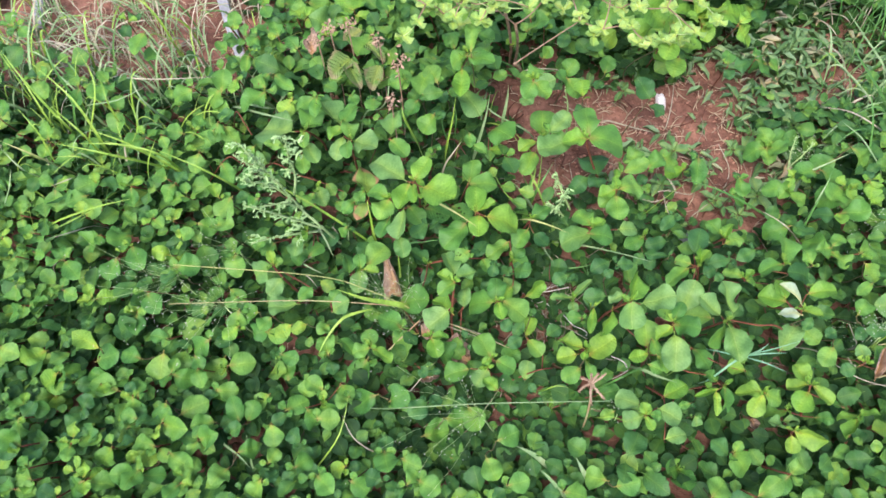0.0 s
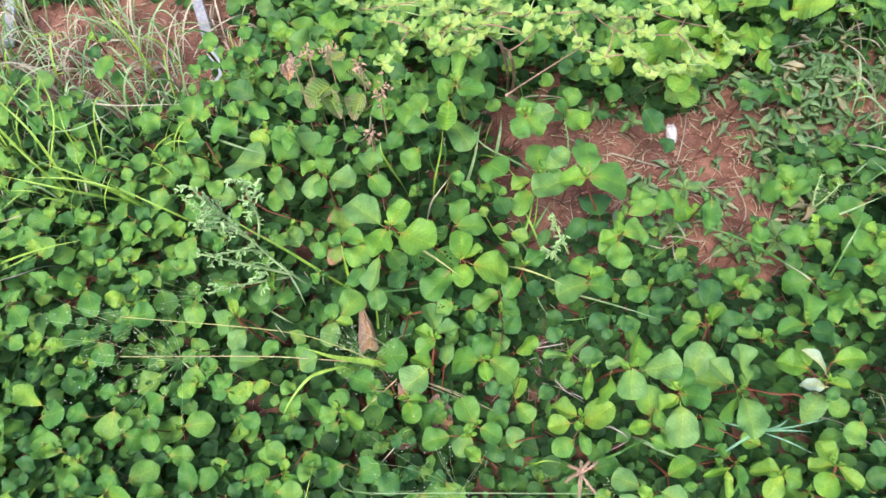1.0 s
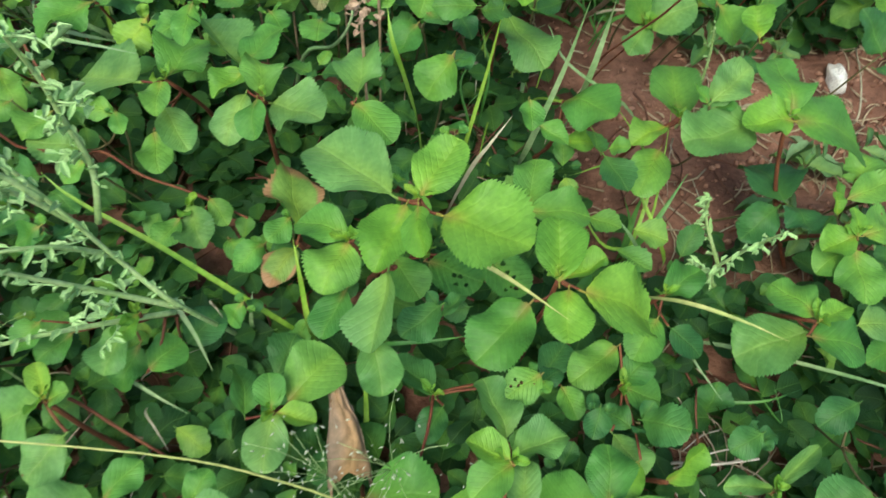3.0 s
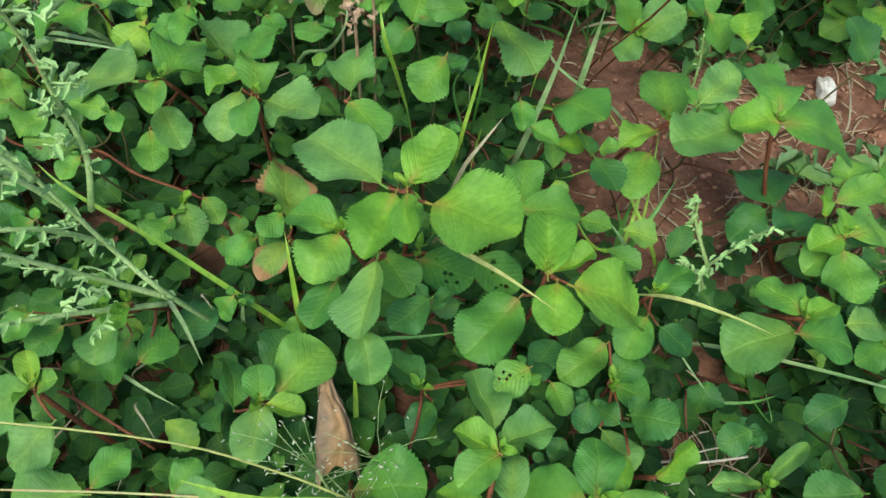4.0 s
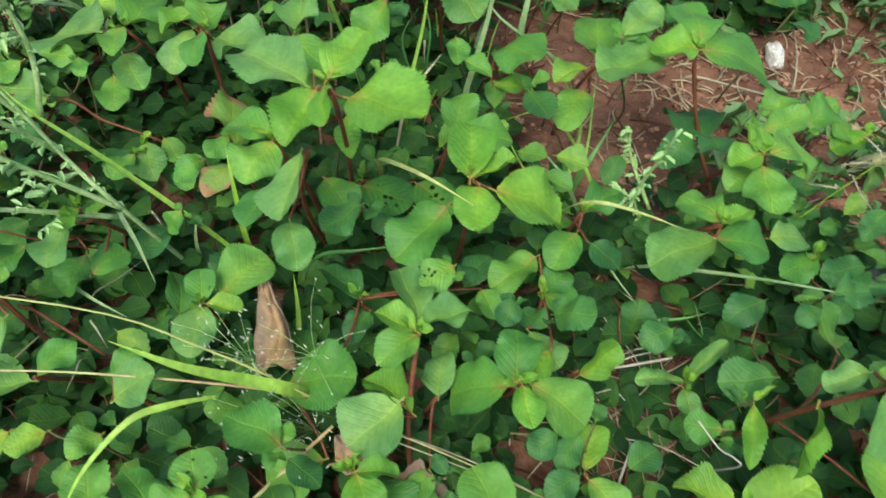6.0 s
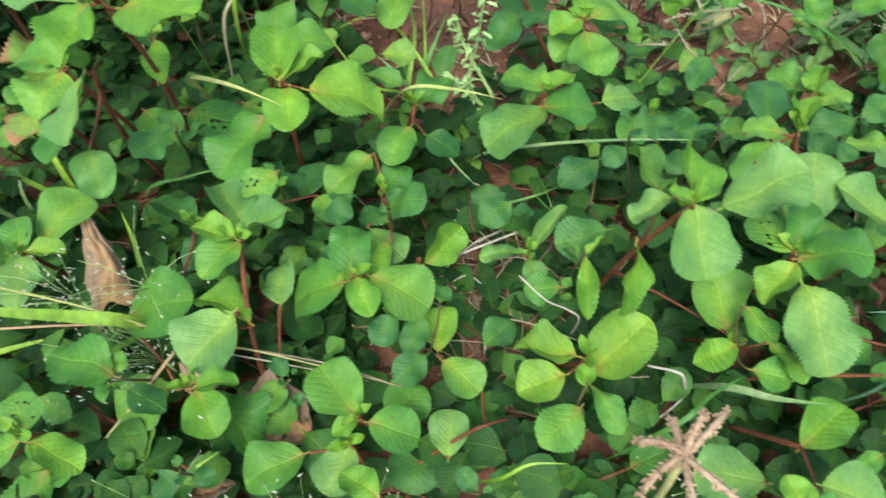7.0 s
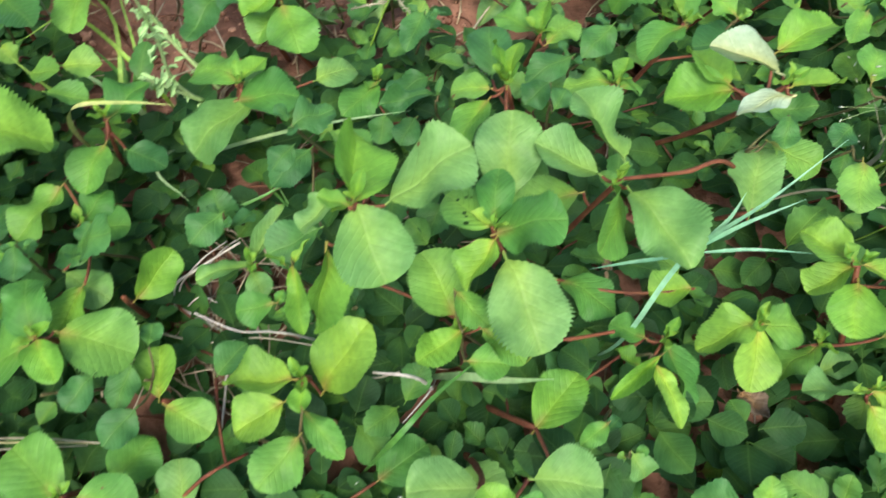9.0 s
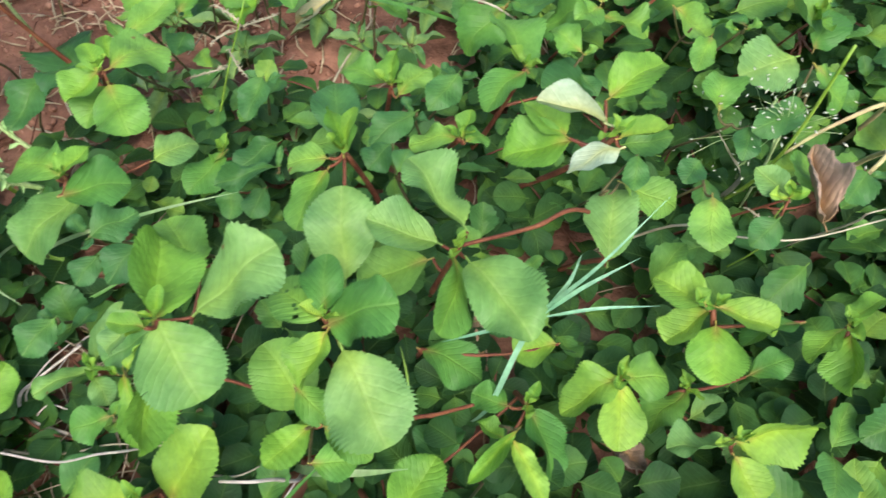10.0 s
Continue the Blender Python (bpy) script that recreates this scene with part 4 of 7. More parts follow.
weed(0.414, 0.805, 0.044, "", None, (-2, -1, 1, 99, -35, -16, 30, 25, ""), (0, -3, 2, -139, 38, 14, 29, 25, ""), (2, 4, -3, 20, 28, -5, 27, 22, ""), (4, 5, -2, -54, 8, 11, 32, 24, ""), (-2, -4, 3, -180, -16, 0, 23, 20, ""))
weed(-0.366, 0.629, 0.065, "", None, (7, 0, 6, -149, -12, 7, 35, 23, ""), (-0, 17, 1, 139, 38, -14, 31, 26, ""), (-7, -17, 5, 159, -13, -5, 27, 22, ""))
weed(-0.371, 0.498, 0.051, "", None, (5, 3, 15, 63, 6, -12, 36, 18, "y"), (-5, -3, -7, -79, 26, 15, 32, 27, ""))
weed(-0.315, 0.502, 0.042, "", None, (-10, -5, 7, 74, 4, -13, 23, 19, ""), (10, 5, 1, 176, -29, -1, 35, 29, ""))
weed(-0.353, 0.472, 0.031, "", None, (-6, 7, 3, 75, 4, -14, 28, 15, ""), (6, -7, 5, 73, 4, -13, 33, 23, ""))
weed(-0.387, 0.451, 0.002, "", None, (15, -5, -2, 63, 6, -12, 34, 21, ""), (-26, 5, -2, 45, 10, -10, 22, 16, ""), (-11, -18, 1, -114, 35, 17, 25, 21, ""))
weed(-0.316, 0.423, 0.048, "", None, (4, 5, 4, 74, 4, -13, 19, 16, ""), (-4, -5, 4, -27, -32, 9, 22, 18, ""))
weed(-0.277, 0.440, 0.047, "", None, (8, -5, 1, -61, 7, 12, 31, 24, ""), (-8, 5, 7, 166, -43, -4, 24, 20, ""))
weed(-0.235, 0.492, 0.034, "", None, (-7, 18, -9, 155, -13, -6, 31, 24, ""), (6, 1, 10, -78, -14, 14, 29, 25, ""), (5, -18, 2, 142, -57, -12, 26, 22, ""), (-26, -6, 15, -156, -13, 6, 23, 16, ""))
weed(-0.203, 0.429, 0.039, "", None, (-4, -1, 6, 23, 13, -6, 30, 18, ""), (4, 1, 2, -17, 13, 4, 24, 19, ""))
weed(-0.192, 0.532, 0.067, "", None, (-6, 11, 6, 81, -38, -18, 25, 21, ""), (6, -11, 2, -101, -3, 14, 23, 18, ""))
weed(-0.052, 0.450, 0.059, "", None, (-12, 6, -1, 107, -30, -15, 30, 25, ""), (12, -6, 9, -65, -31, 16, 26, 22, ""))
weed(-0.117, 0.447, 0.063, "", None, (-1, -5, 4, -131, -48, 13, 24, 20, ""), (-16, -11, 4, -131, -47, 13, 24, 20, ""), (17, 16, 4, -140, -42, 10, 21, 17, ""))
weed(-0.279, 0.381, 0.058, "", None, (-12, -9, 6, 162, 21, -5, 28, 23, ""), (12, 9, 2, -122, -8, 12, 30, 19, ""))
weed(-0.420, 0.489, 0.050, "y", None, (-8, 12, 7, 139, 35, -13, 28, 24, "y"), (8, -12, 1, 109, -40, -16, 31, 26, "y"))
weed(-0.202, 0.383, 0.058, "", None, (3, 9, 1, -61, -34, 16, 23, 19, ""), (-3, -9, 7, 154, 28, -8, 25, 21, ""))
weed(0.022, 0.406, 0.026, "", None, (-24, 11, 1, -110, -5, 13, 32, 25, ""), (-6, -6, 1, -110, -46, 17, 27, 23, ""))
weed(-0.001, 0.419, 0.062, "", None, (-11, -8, 0, -63, -40, 18, 33, 28, ""), (11, 8, 8, -87, -44, 19, 28, 24, ""))
weed(0.056, 0.397, 0.064, "", None, (-6, -10, 9, -152, -12, 7, 24, 20, ""), (6, 10, -1, -61, -7, 13, 26, 22, ""))
weed(0.246, 0.390, 0.034, "", None, (-0, -0, 1, 120, 38, -17, 26, 22, ""), (2, 1, -1, -55, -38, 16, 26, 22, ""), (-1, -2, 3, -171, 32, 3, 30, 25, ""))
weed(0.169, 0.362, 0.075, "", None, (-4, 3, 3, 65, -36, -17, 25, 21, ""), (4, -3, 5, -82, 25, 15, 24, 20, ""))
weed(0.476, 0.707, 0.081, "", None, (-6, 6, 3, 137, 11, -10, 33, 28, ""), (5, 4, 5, 163, -13, -4, 31, 22, ""), (26, 15, 3, -141, -49, 11, 32, 27, "y"))
weed(0.488, 0.767, 0.075, "", None, (-11, -8, 3, 96, -36, -17, 35, 29, ""), (11, 8, 5, -115, -53, 18, 34, 28, ""))
weed(-0.023, 0.755, 0.012, "", None, (-1, 3, -2, 67, 6, -13, 34, 22, "h"))
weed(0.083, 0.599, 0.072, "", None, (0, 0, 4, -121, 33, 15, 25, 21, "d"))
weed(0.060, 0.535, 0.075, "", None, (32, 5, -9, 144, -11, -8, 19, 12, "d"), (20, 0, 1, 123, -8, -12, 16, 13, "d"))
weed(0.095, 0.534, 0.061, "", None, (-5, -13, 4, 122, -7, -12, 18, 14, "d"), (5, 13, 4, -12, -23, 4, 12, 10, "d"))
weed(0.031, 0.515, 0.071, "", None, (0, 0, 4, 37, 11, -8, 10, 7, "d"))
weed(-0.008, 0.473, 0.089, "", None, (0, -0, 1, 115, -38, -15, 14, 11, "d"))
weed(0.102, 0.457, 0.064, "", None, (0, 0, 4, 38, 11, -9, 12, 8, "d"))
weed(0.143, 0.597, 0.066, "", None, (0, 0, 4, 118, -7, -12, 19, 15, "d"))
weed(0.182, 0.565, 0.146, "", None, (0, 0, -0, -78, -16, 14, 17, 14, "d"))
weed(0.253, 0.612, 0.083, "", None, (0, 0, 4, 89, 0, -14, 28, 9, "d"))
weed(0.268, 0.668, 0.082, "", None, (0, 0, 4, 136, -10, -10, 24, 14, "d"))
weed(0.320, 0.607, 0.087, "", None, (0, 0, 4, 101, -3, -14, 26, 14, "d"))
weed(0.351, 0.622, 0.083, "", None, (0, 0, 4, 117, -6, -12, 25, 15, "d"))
weed(0.148, 0.474, 0.075, "", None, (0, 7, 2, 122, -7, -12, 23, 18, ""), (5, 14, 7, -159, -13, 5, 23, 10, ""))
weed(0.167, 0.435, 0.076, "", None, (-11, 2, 2, 111, -5, -13, 14, 11, ""), (11, -2, 6, 113, -6, -13, 16, 11, ""))
weed(0.254, 0.442, 0.080, "", None, (0, 0, 4, 105, -4, -14, 13, 8, ""))
weed(0.284, 0.462, 0.078, "y", None, (1, -4, 6, 107, -4, -13, 26, 6, "y"), (-2, -6, 4, 178, -14, -1, 25, 9, "y"))
weed(-0.285, 0.842, 0.037, "", None, (2, -3, 3, 144, -19, -8, 31, 26, ""))
weed(-0.287, 0.789, 0.086, "", None, (0, 0, 4, 122, -54, -17, 24, 20, ""))
weed(-0.245, 0.767, 0.085, "", None, (-12, 2, 5, 147, -12, -8, 20, 14, ""), (12, -2, 3, 141, -11, -9, 23, 17, ""))
weed(-0.248, 0.687, 0.084, "", None, (0, 0, 4, 149, -12, -7, 29, 23, ""))
weed(-0.217, 0.687, 0.083, "", None, (0, 0, 4, 110, -31, -15, 19, 16, ""))
weed(-0.101, 0.674, 0.095, "", None, (0, 0, 4, 141, -11, -9, 19, 14, ""))
weed(-0.247, 0.589, 0.041, "", None, (3, -1, 3, -125, -8, 11, 27, 15, ""))
weed(-0.223, 0.560, 0.073, "", None, (0, 0, 4, 137, -10, -9, 16, 13, ""))
weed(-0.171, 0.533, 0.069, "", None, (-11, 4, 5, 138, -11, -9, 19, 15, ""), (11, -4, 3, 131, -9, -11, 21, 15, "y"))
weed(-0.220, 0.530, 0.060, "y", None, (0, 0, 4, 131, -9, -10, 21, 15, "y"))
weed(-0.131, 0.529, 0.070, "", None, (-12, 0, 4, 121, -7, -12, 18, 13, "y"), (12, -0, 4, 144, 13, -9, 17, 14, ""))
weed(0.032, 0.610, 0.094, "", None, (0, 0, 4, 123, -8, -12, 19, 16, "h"))
weed(-0.040, 0.524, 0.076, "", None, (0, 0, 3, 71, 16, -4, 27, 23, ""))
weed(-0.078, 0.503, 0.040, "", None, (0, 0, 3, 148, -29, -8, 30, 25, ""))
weed(0.032, 0.794, 0.214, "", None, (0, 0, 3, -2, 14, 1, 34, 14, ""))
weed(0.033, 0.439, 0.069, "", None, (0, 0, 3, -149, -35, 8, 27, 23, ""))
weed(-0.010, 0.444, 0.066, "", None, (0, 0, 3, 131, 8, -16, 24, 20, "d"))
weed(-0.048, 0.445, 0.065, "", None, (0, 0, 3, -78, 41, 17, 27, 22, ""))
weed(-0.117, 0.497, 0.064, "", None, (0, 0, 3, 20, -8, -3, 23, 20, ""))
weed(0.228, 0.746, 0.079, "", None, (0, 0, 3, -24, 3, -2, 24, 20, ""))
weed(-0.091, 0.450, 0.063, "", None, (0, 0, 3, 156, 21, 3, 20, 17, ""))
weed(-0.008, 0.835, 0.124, "", None, (0, 0, 3, 30, 12, -19, 27, 22, ""))
weed(0.169, 0.818, 0.119, "", None, (0, 0, 3, 2, 14, -9, 22, 17, "y"))
weed(0.248, 0.744, 0.075, "", None, (0, 0, 3, -53, 15, 17, 25, 21, ""))
weed(-0.119, 0.458, 0.061, "", None, (0, 0, 3, 62, 7, -9, 22, 18, ""))
weed(-0.133, 0.468, 0.063, "", None, (0, 0, 3, 144, -47, -10, 22, 19, ""))
weed(-0.022, 0.850, 0.129, "", None, (0, 0, 3, 165, -14, -4, 32, 26, ""))
weed(-0.048, 0.846, 0.119, "", None, (0, 0, 3, 113, -6, -13, 24, 17, ""))
weed(-0.032, 0.385, 0.067, "", None, (0, 0, 3, -112, -5, 24, 21, 18, ""))
weed(-0.050, 0.391, 0.069, "", None, (0, 0, 3, -165, 19, 4, 26, 22, ""))
weed(-0.168, 0.497, 0.063, "", None, (0, 0, 3, -109, -5, 13, 21, 16, ""))
weed(-0.183, 0.525, 0.066, "", None, (0, 0, 3, 98, -21, -14, 23, 19, ""))
weed(-0.166, 0.485, 0.018, "", None, (0, 0, 3, 14, 14, -3, 26, 19, ""))
weed(-0.122, 0.426, 0.062, "", None, (0, 0, 3, -85, -17, 15, 24, 20, ""))
weed(0.071, 0.360, 0.070, "", None, (0, 0, 3, -76, 3, 14, 22, 19, ""))
weed(0.269, 0.762, 0.071, "", None, (0, 0, 3, -95, -34, 16, 29, 25, ""))
weed(-0.116, 0.822, 0.116, "", None, (0, 0, 3, -148, -12, 10, 18, 14, ""))
weed(-0.015, 0.363, 0.070, "", None, (0, 0, 3, -117, 8, 13, 25, 21, ""))
weed(-0.012, 0.881, 0.120, "", None, (0, 0, 3, 132, 39, -16, 22, 19, ""))
weed(-0.026, 0.360, 0.066, "", None, (0, 0, 3, -34, -8, -3, 18, 15, ""))
weed(-0.155, 0.437, 0.058, "", None, (0, 0, 3, -57, -18, 13, 25, 21, ""))
weed(-0.051, 0.363, 0.066, "", None, (0, 0, 3, 69, -14, -6, 20, 17, "d"))
weed(0.124, 0.354, 0.075, "", None, (0, 0, 3, -95, -31, 16, 25, 21, ""))
weed(0.295, 0.750, 0.065, "", None, (0, 0, 3, 92, -25, -3, 24, 20, "y"))
weed(-0.088, 0.377, 0.066, "", None, (0, 0, 3, 101, -32, -10, 19, 16, "y"))
weed(-0.220, 0.546, 0.068, "", None, (0, 0, 3, 160, -36, -18, 24, 20, ""))
weed(-0.180, 0.460, 0.041, "", None, (0, 0, 3, 119, -36, -14, 21, 18, ""))
weed(-0.232, 0.610, 0.081, "", None, (0, 0, 3, -160, -13, 14, 29, 23, ""))
weed(0.154, 0.883, 0.089, "", None, (0, 0, 3, -63, 54, 18, 26, 21, ""))
weed(-0.137, 0.402, 0.060, "", None, (0, 0, 3, 41, -9, -18, 19, 16, "d"))
weed(-0.081, 0.362, 0.069, "", None, (0, 0, 3, -113, -34, 15, 22, 19, ""))
weed(0.309, 0.755, 0.081, "", None, (0, 0, 3, 171, -14, -2, 35, 22, ""))
weed(-0.226, 0.718, 0.085, "", None, (0, 0, 3, 80, -30, -26, 30, 25, "d"))
weed(0.255, 0.831, 0.103, "", None, (0, 0, 3, 53, 36, -18, 31, 26, "d"))
weed(0.012, 0.911, 0.108, "", None, (0, 0, 3, 18, 13, -13, 26, 21, ""))
weed(-0.161, 0.826, 0.106, "", None, (0, 0, 3, 127, -8, -11, 27, 19, ""))
weed(-0.168, 0.420, 0.061, "", None, (0, 0, 3, -167, -23, 3, 23, 19, ""))
weed(-0.169, 0.418, -0.006, "", None, (0, 0, 3, -148, -12, 7, 27, 21, ""))
weed(0.128, 0.910, 0.093, "", None, (0, 0, 3, -67, 55, 19, 19, 16, ""))
weed(-0.114, 0.367, 0.068, "", None, (0, 0, 3, -134, 11, 11, 25, 21, ""))
weed(-0.138, 0.376, 0.063, "", None, (0, 0, 3, -44, -22, 16, 21, 18, ""))
weed(-0.260, 0.650, 0.081, "", None, (0, 0, 3, -106, 25, 5, 26, 22, ""))
weed(0.088, 0.930, 0.097, "", None, (0, 0, 3, -26, -0, 8, 26, 22, "y"))
weed(0.348, 0.713, 0.062, "", None, (0, 0, 3, -103, -43, 11, 23, 19, ""))
weed(-0.252, 0.518, 0.053, "", None, (0, 0, 3, 111, -37, -15, 28, 24, ""))
weed(-0.192, 0.830, 0.099, "", None, (0, 0, 3, 135, -39, -22, 26, 22, "y"))
weed(0.039, 0.941, 0.108, "", None, (0, 0, 3, -113, -6, 13, 27, 20, ""))
weed(-0.166, 0.381, 0.059, "", None, (0, 0, 3, -23, -17, 14, 18, 15, ""))
weed(-0.265, 0.690, 0.081, "", None, (0, 0, 3, 33, 12, 5, 21, 16, "y"))
weed(-0.235, 0.461, 0.047, "", None, (0, 0, 3, -83, -18, 13, 23, 19, ""))
weed(-0.059, 0.929, 0.105, "", None, (0, 0, 3, -36, -18, 15, 25, 21, "y"))
weed(0.037, 0.949, 0.100, "", None, (0, 0, 3, 26, 13, -11, 33, 26, "y"))
weed(0.358, 0.736, 0.068, "", None, (0, 0, 3, -172, -14, 2, 26, 17, ""))
weed(0.290, 0.394, 0.076, "", None, (0, 0, 3, -125, -53, 16, 30, 25, ""))
weed(-0.159, 0.876, 0.103, "", None, (0, 0, 3, 34, 12, -8, 24, 19, ""))
weed(0.212, 0.909, 0.067, "", None, (0, 0, 3, -20, 61, 7, 24, 20, ""))
weed(0.052, 0.953, 0.102, "", None, (0, 0, 3, -72, -36, 22, 29, 25, "d"))
weed(-0.212, 0.414, 0.049, "", None, (0, 0, 3, -72, 39, 4, 19, 16, "d"))
weed(-0.283, 0.653, 0.080, "", None, (0, 0, 3, -87, -31, 23, 25, 21, ""))
weed(-0.285, 0.577, 0.107, "", None, (0, 0, 3, -75, -1, 14, 27, 23, ""))
weed(-0.267, 0.502, 0.045, "", None, (0, 0, 3, -146, -12, 10, 18, 15, ""))
weed(-0.268, 0.736, 0.087, "", None, (0, 0, 3, -147, -12, 8, 31, 18, ""))
weed(-0.169, 0.362, 0.066, "", None, (0, 0, 3, 141, -51, -11, 24, 20, ""))
weed(-0.232, 0.427, 0.044, "", None, (0, 0, 3, 113, 26, -15, 25, 21, ""))
weed(0.262, 0.351, 0.076, "", None, (0, 0, 3, -44, -16, 11, 26, 22, ""))
weed(-0.097, 0.935, 0.110, "", None, (0, 0, 3, 138, -33, 4, 35, 30, ""))
weed(0.109, 0.962, 0.092, "", None, (0, 0, 3, -87, 41, 8, 33, 28, ""))
sprig(-0.299, 0.629, 0.079, -54, 42, 17, 20, 16, "")
sprig(0.402, 0.661, 0.076, 96, -34, -16, 32, 27, "")
sprig(-0.226, 0.844, 0.100, 136, -10, -10, 39, 27, "")
sprig(0.214, 0.936, 0.074, 43, -24, 1, 27, 23, "")
sprig(-0.306, 0.612, 0.075, 86, 27, -25, 22, 19, "y")
sprig(0.132, 0.970, 0.089, -53, -21, 24, 26, 22, "d")
sprig(-0.295, 0.517, 0.055, 78, 3, -14, 22, 16, "")
sprig(-0.303, 0.690, 0.082, 88, -31, -17, 23, 19, "")
sprig(0.165, 0.964, 0.089, 152, -12, -13, 24, 19, "d")
sprig(-0.244, 0.406, 0.050, -87, 42, 18, 30, 26, "")
sprig(-0.313, 0.657, 0.078, -4, -12, -6, 20, 17, "y")
sprig(0.304, 0.352, 0.077, -56, 8, 12, 28, 21, "")
sprig(-0.294, 0.485, 0.033, -94, -25, 15, 28, 24, "")
sprig(0.003, 0.988, 0.106, 108, 35, -4, 30, 25, "")
sprig(-0.298, 0.752, 0.090, 175, -14, -1, 27, 21, "")
sprig(0.410, 0.715, 0.073, 81, -27, -7, 27, 22, "")
sprig(0.114, 0.987, 0.091, -3, 14, 4, 27, 21, "")
sprig(-0.157, 0.932, 0.107, 118, -7, -12, 34, 27, "")
sprig(-0.282, 0.799, 0.092, 169, -42, -3, 25, 21, "")
sprig(-0.130, 0.955, 0.102, 36, 11, -20, 26, 20, "y")
sprig(0.339, 0.373, 0.080, 131, -9, -11, 24, 20, "")
sprig(-0.320, 0.709, 0.084, 151, -38, -7, 24, 21, "")
sprig(-0.329, 0.570, 0.066, -144, -11, -3, 28, 23, "")
sprig(-0.194, 0.916, 0.101, 45, 29, -9, 22, 19, "")
sprig(0.435, 0.625, 0.085, 43, -38, -14, 32, 27, "")
sprig(0.420, 0.726, 0.077, 134, -10, -10, 28, 17, "")
sprig(-0.030, 0.997, 0.108, -150, -12, -5, 24, 20, "")
sprig(-0.080, 0.983, 0.102, 29, 12, -12, 25, 20, "")
sprig(-0.147, 0.952, 0.103, 91, 36, -20, 39, 33, "p")
sprig(-0.284, 0.422, 0.054, -106, 14, 22, 31, 26, "")
sprig(0.286, 0.930, 0.129, 70, 36, -15, 46, 38, "y")
sprig(-0.247, 0.366, 0.058, -20, -20, 10, 21, 17, "")
sprig(-0.339, 0.662, 0.077, -132, 2, 8, 19, 16, "")
sprig(-0.331, 0.716, 0.081, 56, -4, -23, 24, 20, "")
sprig(-0.248, 0.358, 0.065, 152, 24, -8, 21, 18, "")
sprig(-0.266, 0.862, 0.104, 163, -23, 4, 20, 16, "y")
sprig(-0.343, 0.552, 0.048, -168, 3, 3, 25, 21, "")
sprig(-0.312, 0.790, 0.084, -13, -1, 16, 21, 17, "")
sprig(-0.283, 0.397, 0.056, 73, 4, -16, 22, 17, "")
sprig(-0.318, 0.451, 0.047, 10, -10, -3, 20, 17, "")
sprig(0.215, 0.992, 0.070, -111, -43, 19, 33, 28, "y")
sprig(-0.322, 0.452, 0.053, -171, -36, -7, 18, 16, "")
sprig(0.456, 0.674, 0.083, -101, 29, 8, 32, 27, "")
sprig(-0.127, 0.992, 0.099, 45, 10, -10, 35, 26, "y")
sprig(0.464, 0.618, 0.085, -51, -23, 13, 29, 24, "")
sprig(0.451, 0.739, 0.080, -101, -45, 18, 40, 34, "")
sprig(-0.258, 0.907, 0.102, 173, -14, -2, 30, 14, "")
sprig(-0.225, 0.943, 0.097, 20, 13, -10, 23, 19, "")
sprig(0.276, 0.980, 0.059, 67, 55, -19, 39, 33, "y")
sprig(-0.299, 0.377, 0.057, -52, -18, 8, 21, 18, "y")
sprig(-0.191, 0.971, 0.105, -129, 3, 14, 31, 26, "y")
sprig(-0.293, 0.367, 0.061, 99, 23, -23, 25, 21, "")
sprig(0.473, 0.710, 0.082, 107, -42, -17, 35, 29, "")
sprig(0.269, 0.994, 0.060, 41, -19, 2, 28, 24, "")
sprig(-0.375, 0.706, 0.080, -165, -14, 4, 25, 16, "")
sprig(-0.354, 0.783, 0.085, -147, -12, 12, 19, 14, "")
sprig(-0.326, 0.395, 0.059, 132, -40, -12, 26, 22, "")
sprig(-0.380, 0.722, 0.080, 96, -33, -13, 24, 20, "")
sprig(-0.252, 0.943, 0.100, 157, 4, -12, 21, 18, "")
sprig(-0.205, 0.981, 0.097, -14, 27, 14, 24, 20, "")
sprig(-0.367, 0.471, 0.036, 130, -49, -14, 31, 26, "")
sprig(-0.393, 0.565, 0.055, -75, 4, 14, 26, 21, "y")
sprig(-0.326, 0.860, 0.087, 123, -8, -12, 28, 24, "")
sprig(-0.399, 0.643, 0.069, 93, -50, -21, 32, 27, "")
sprig(0.379, 0.927, 0.065, -8, 14, 2, 24, 18, "")
sprig(-0.372, 0.779, 0.085, 136, 23, -12, 27, 22, "")
sprig(-0.290, 0.918, 0.094, 46, 10, -11, 21, 16, "")
sprig(-0.357, 0.406, 0.050, -34, 48, -4, 19, 16, "d")
sprig(0.504, 0.721, 0.084, 171, -14, -6, 23, 18, "y")
sprig(-0.383, 0.443, 0.032, -48, 43, 17, 22, 18, "d")
sprig(-0.343, 0.362, 0.059, -40, -29, 20, 17, 15, "y")
sprig(-0.398, 0.472, 0.036, -92, -19, 3, 21, 17, "d")
sprig(-0.344, 0.360, 0.062, 109, -37, -15, 27, 23, "")
sprig(-0.370, 0.402, 0.055, 109, -38, -16, 29, 24, "")
sprig(-0.371, 0.398, 0.057, -172, 12, 10, 18, 15, "")
sprig(-0.424, 0.667, 0.071, -63, 46, 18, 29, 25, "")
sprig(-0.418, 0.709, 0.077, -64, -30, 6, 24, 20, "d")
sprig(0.250, 1.053, 0.078, 128, -51, -15, 46, 39, "")
sprig(-0.376, 0.404, 0.050, -37, -30, -1, 18, 15, "d")
sprig(-0.357, 0.369, 0.057, -16, 51, -5, 17, 15, "")
sprig(-0.408, 0.476, 0.044, -36, -32, 11, 26, 22, "")
sprig(-0.431, 0.576, 0.057, -115, -6, 18, 21, 17, "")
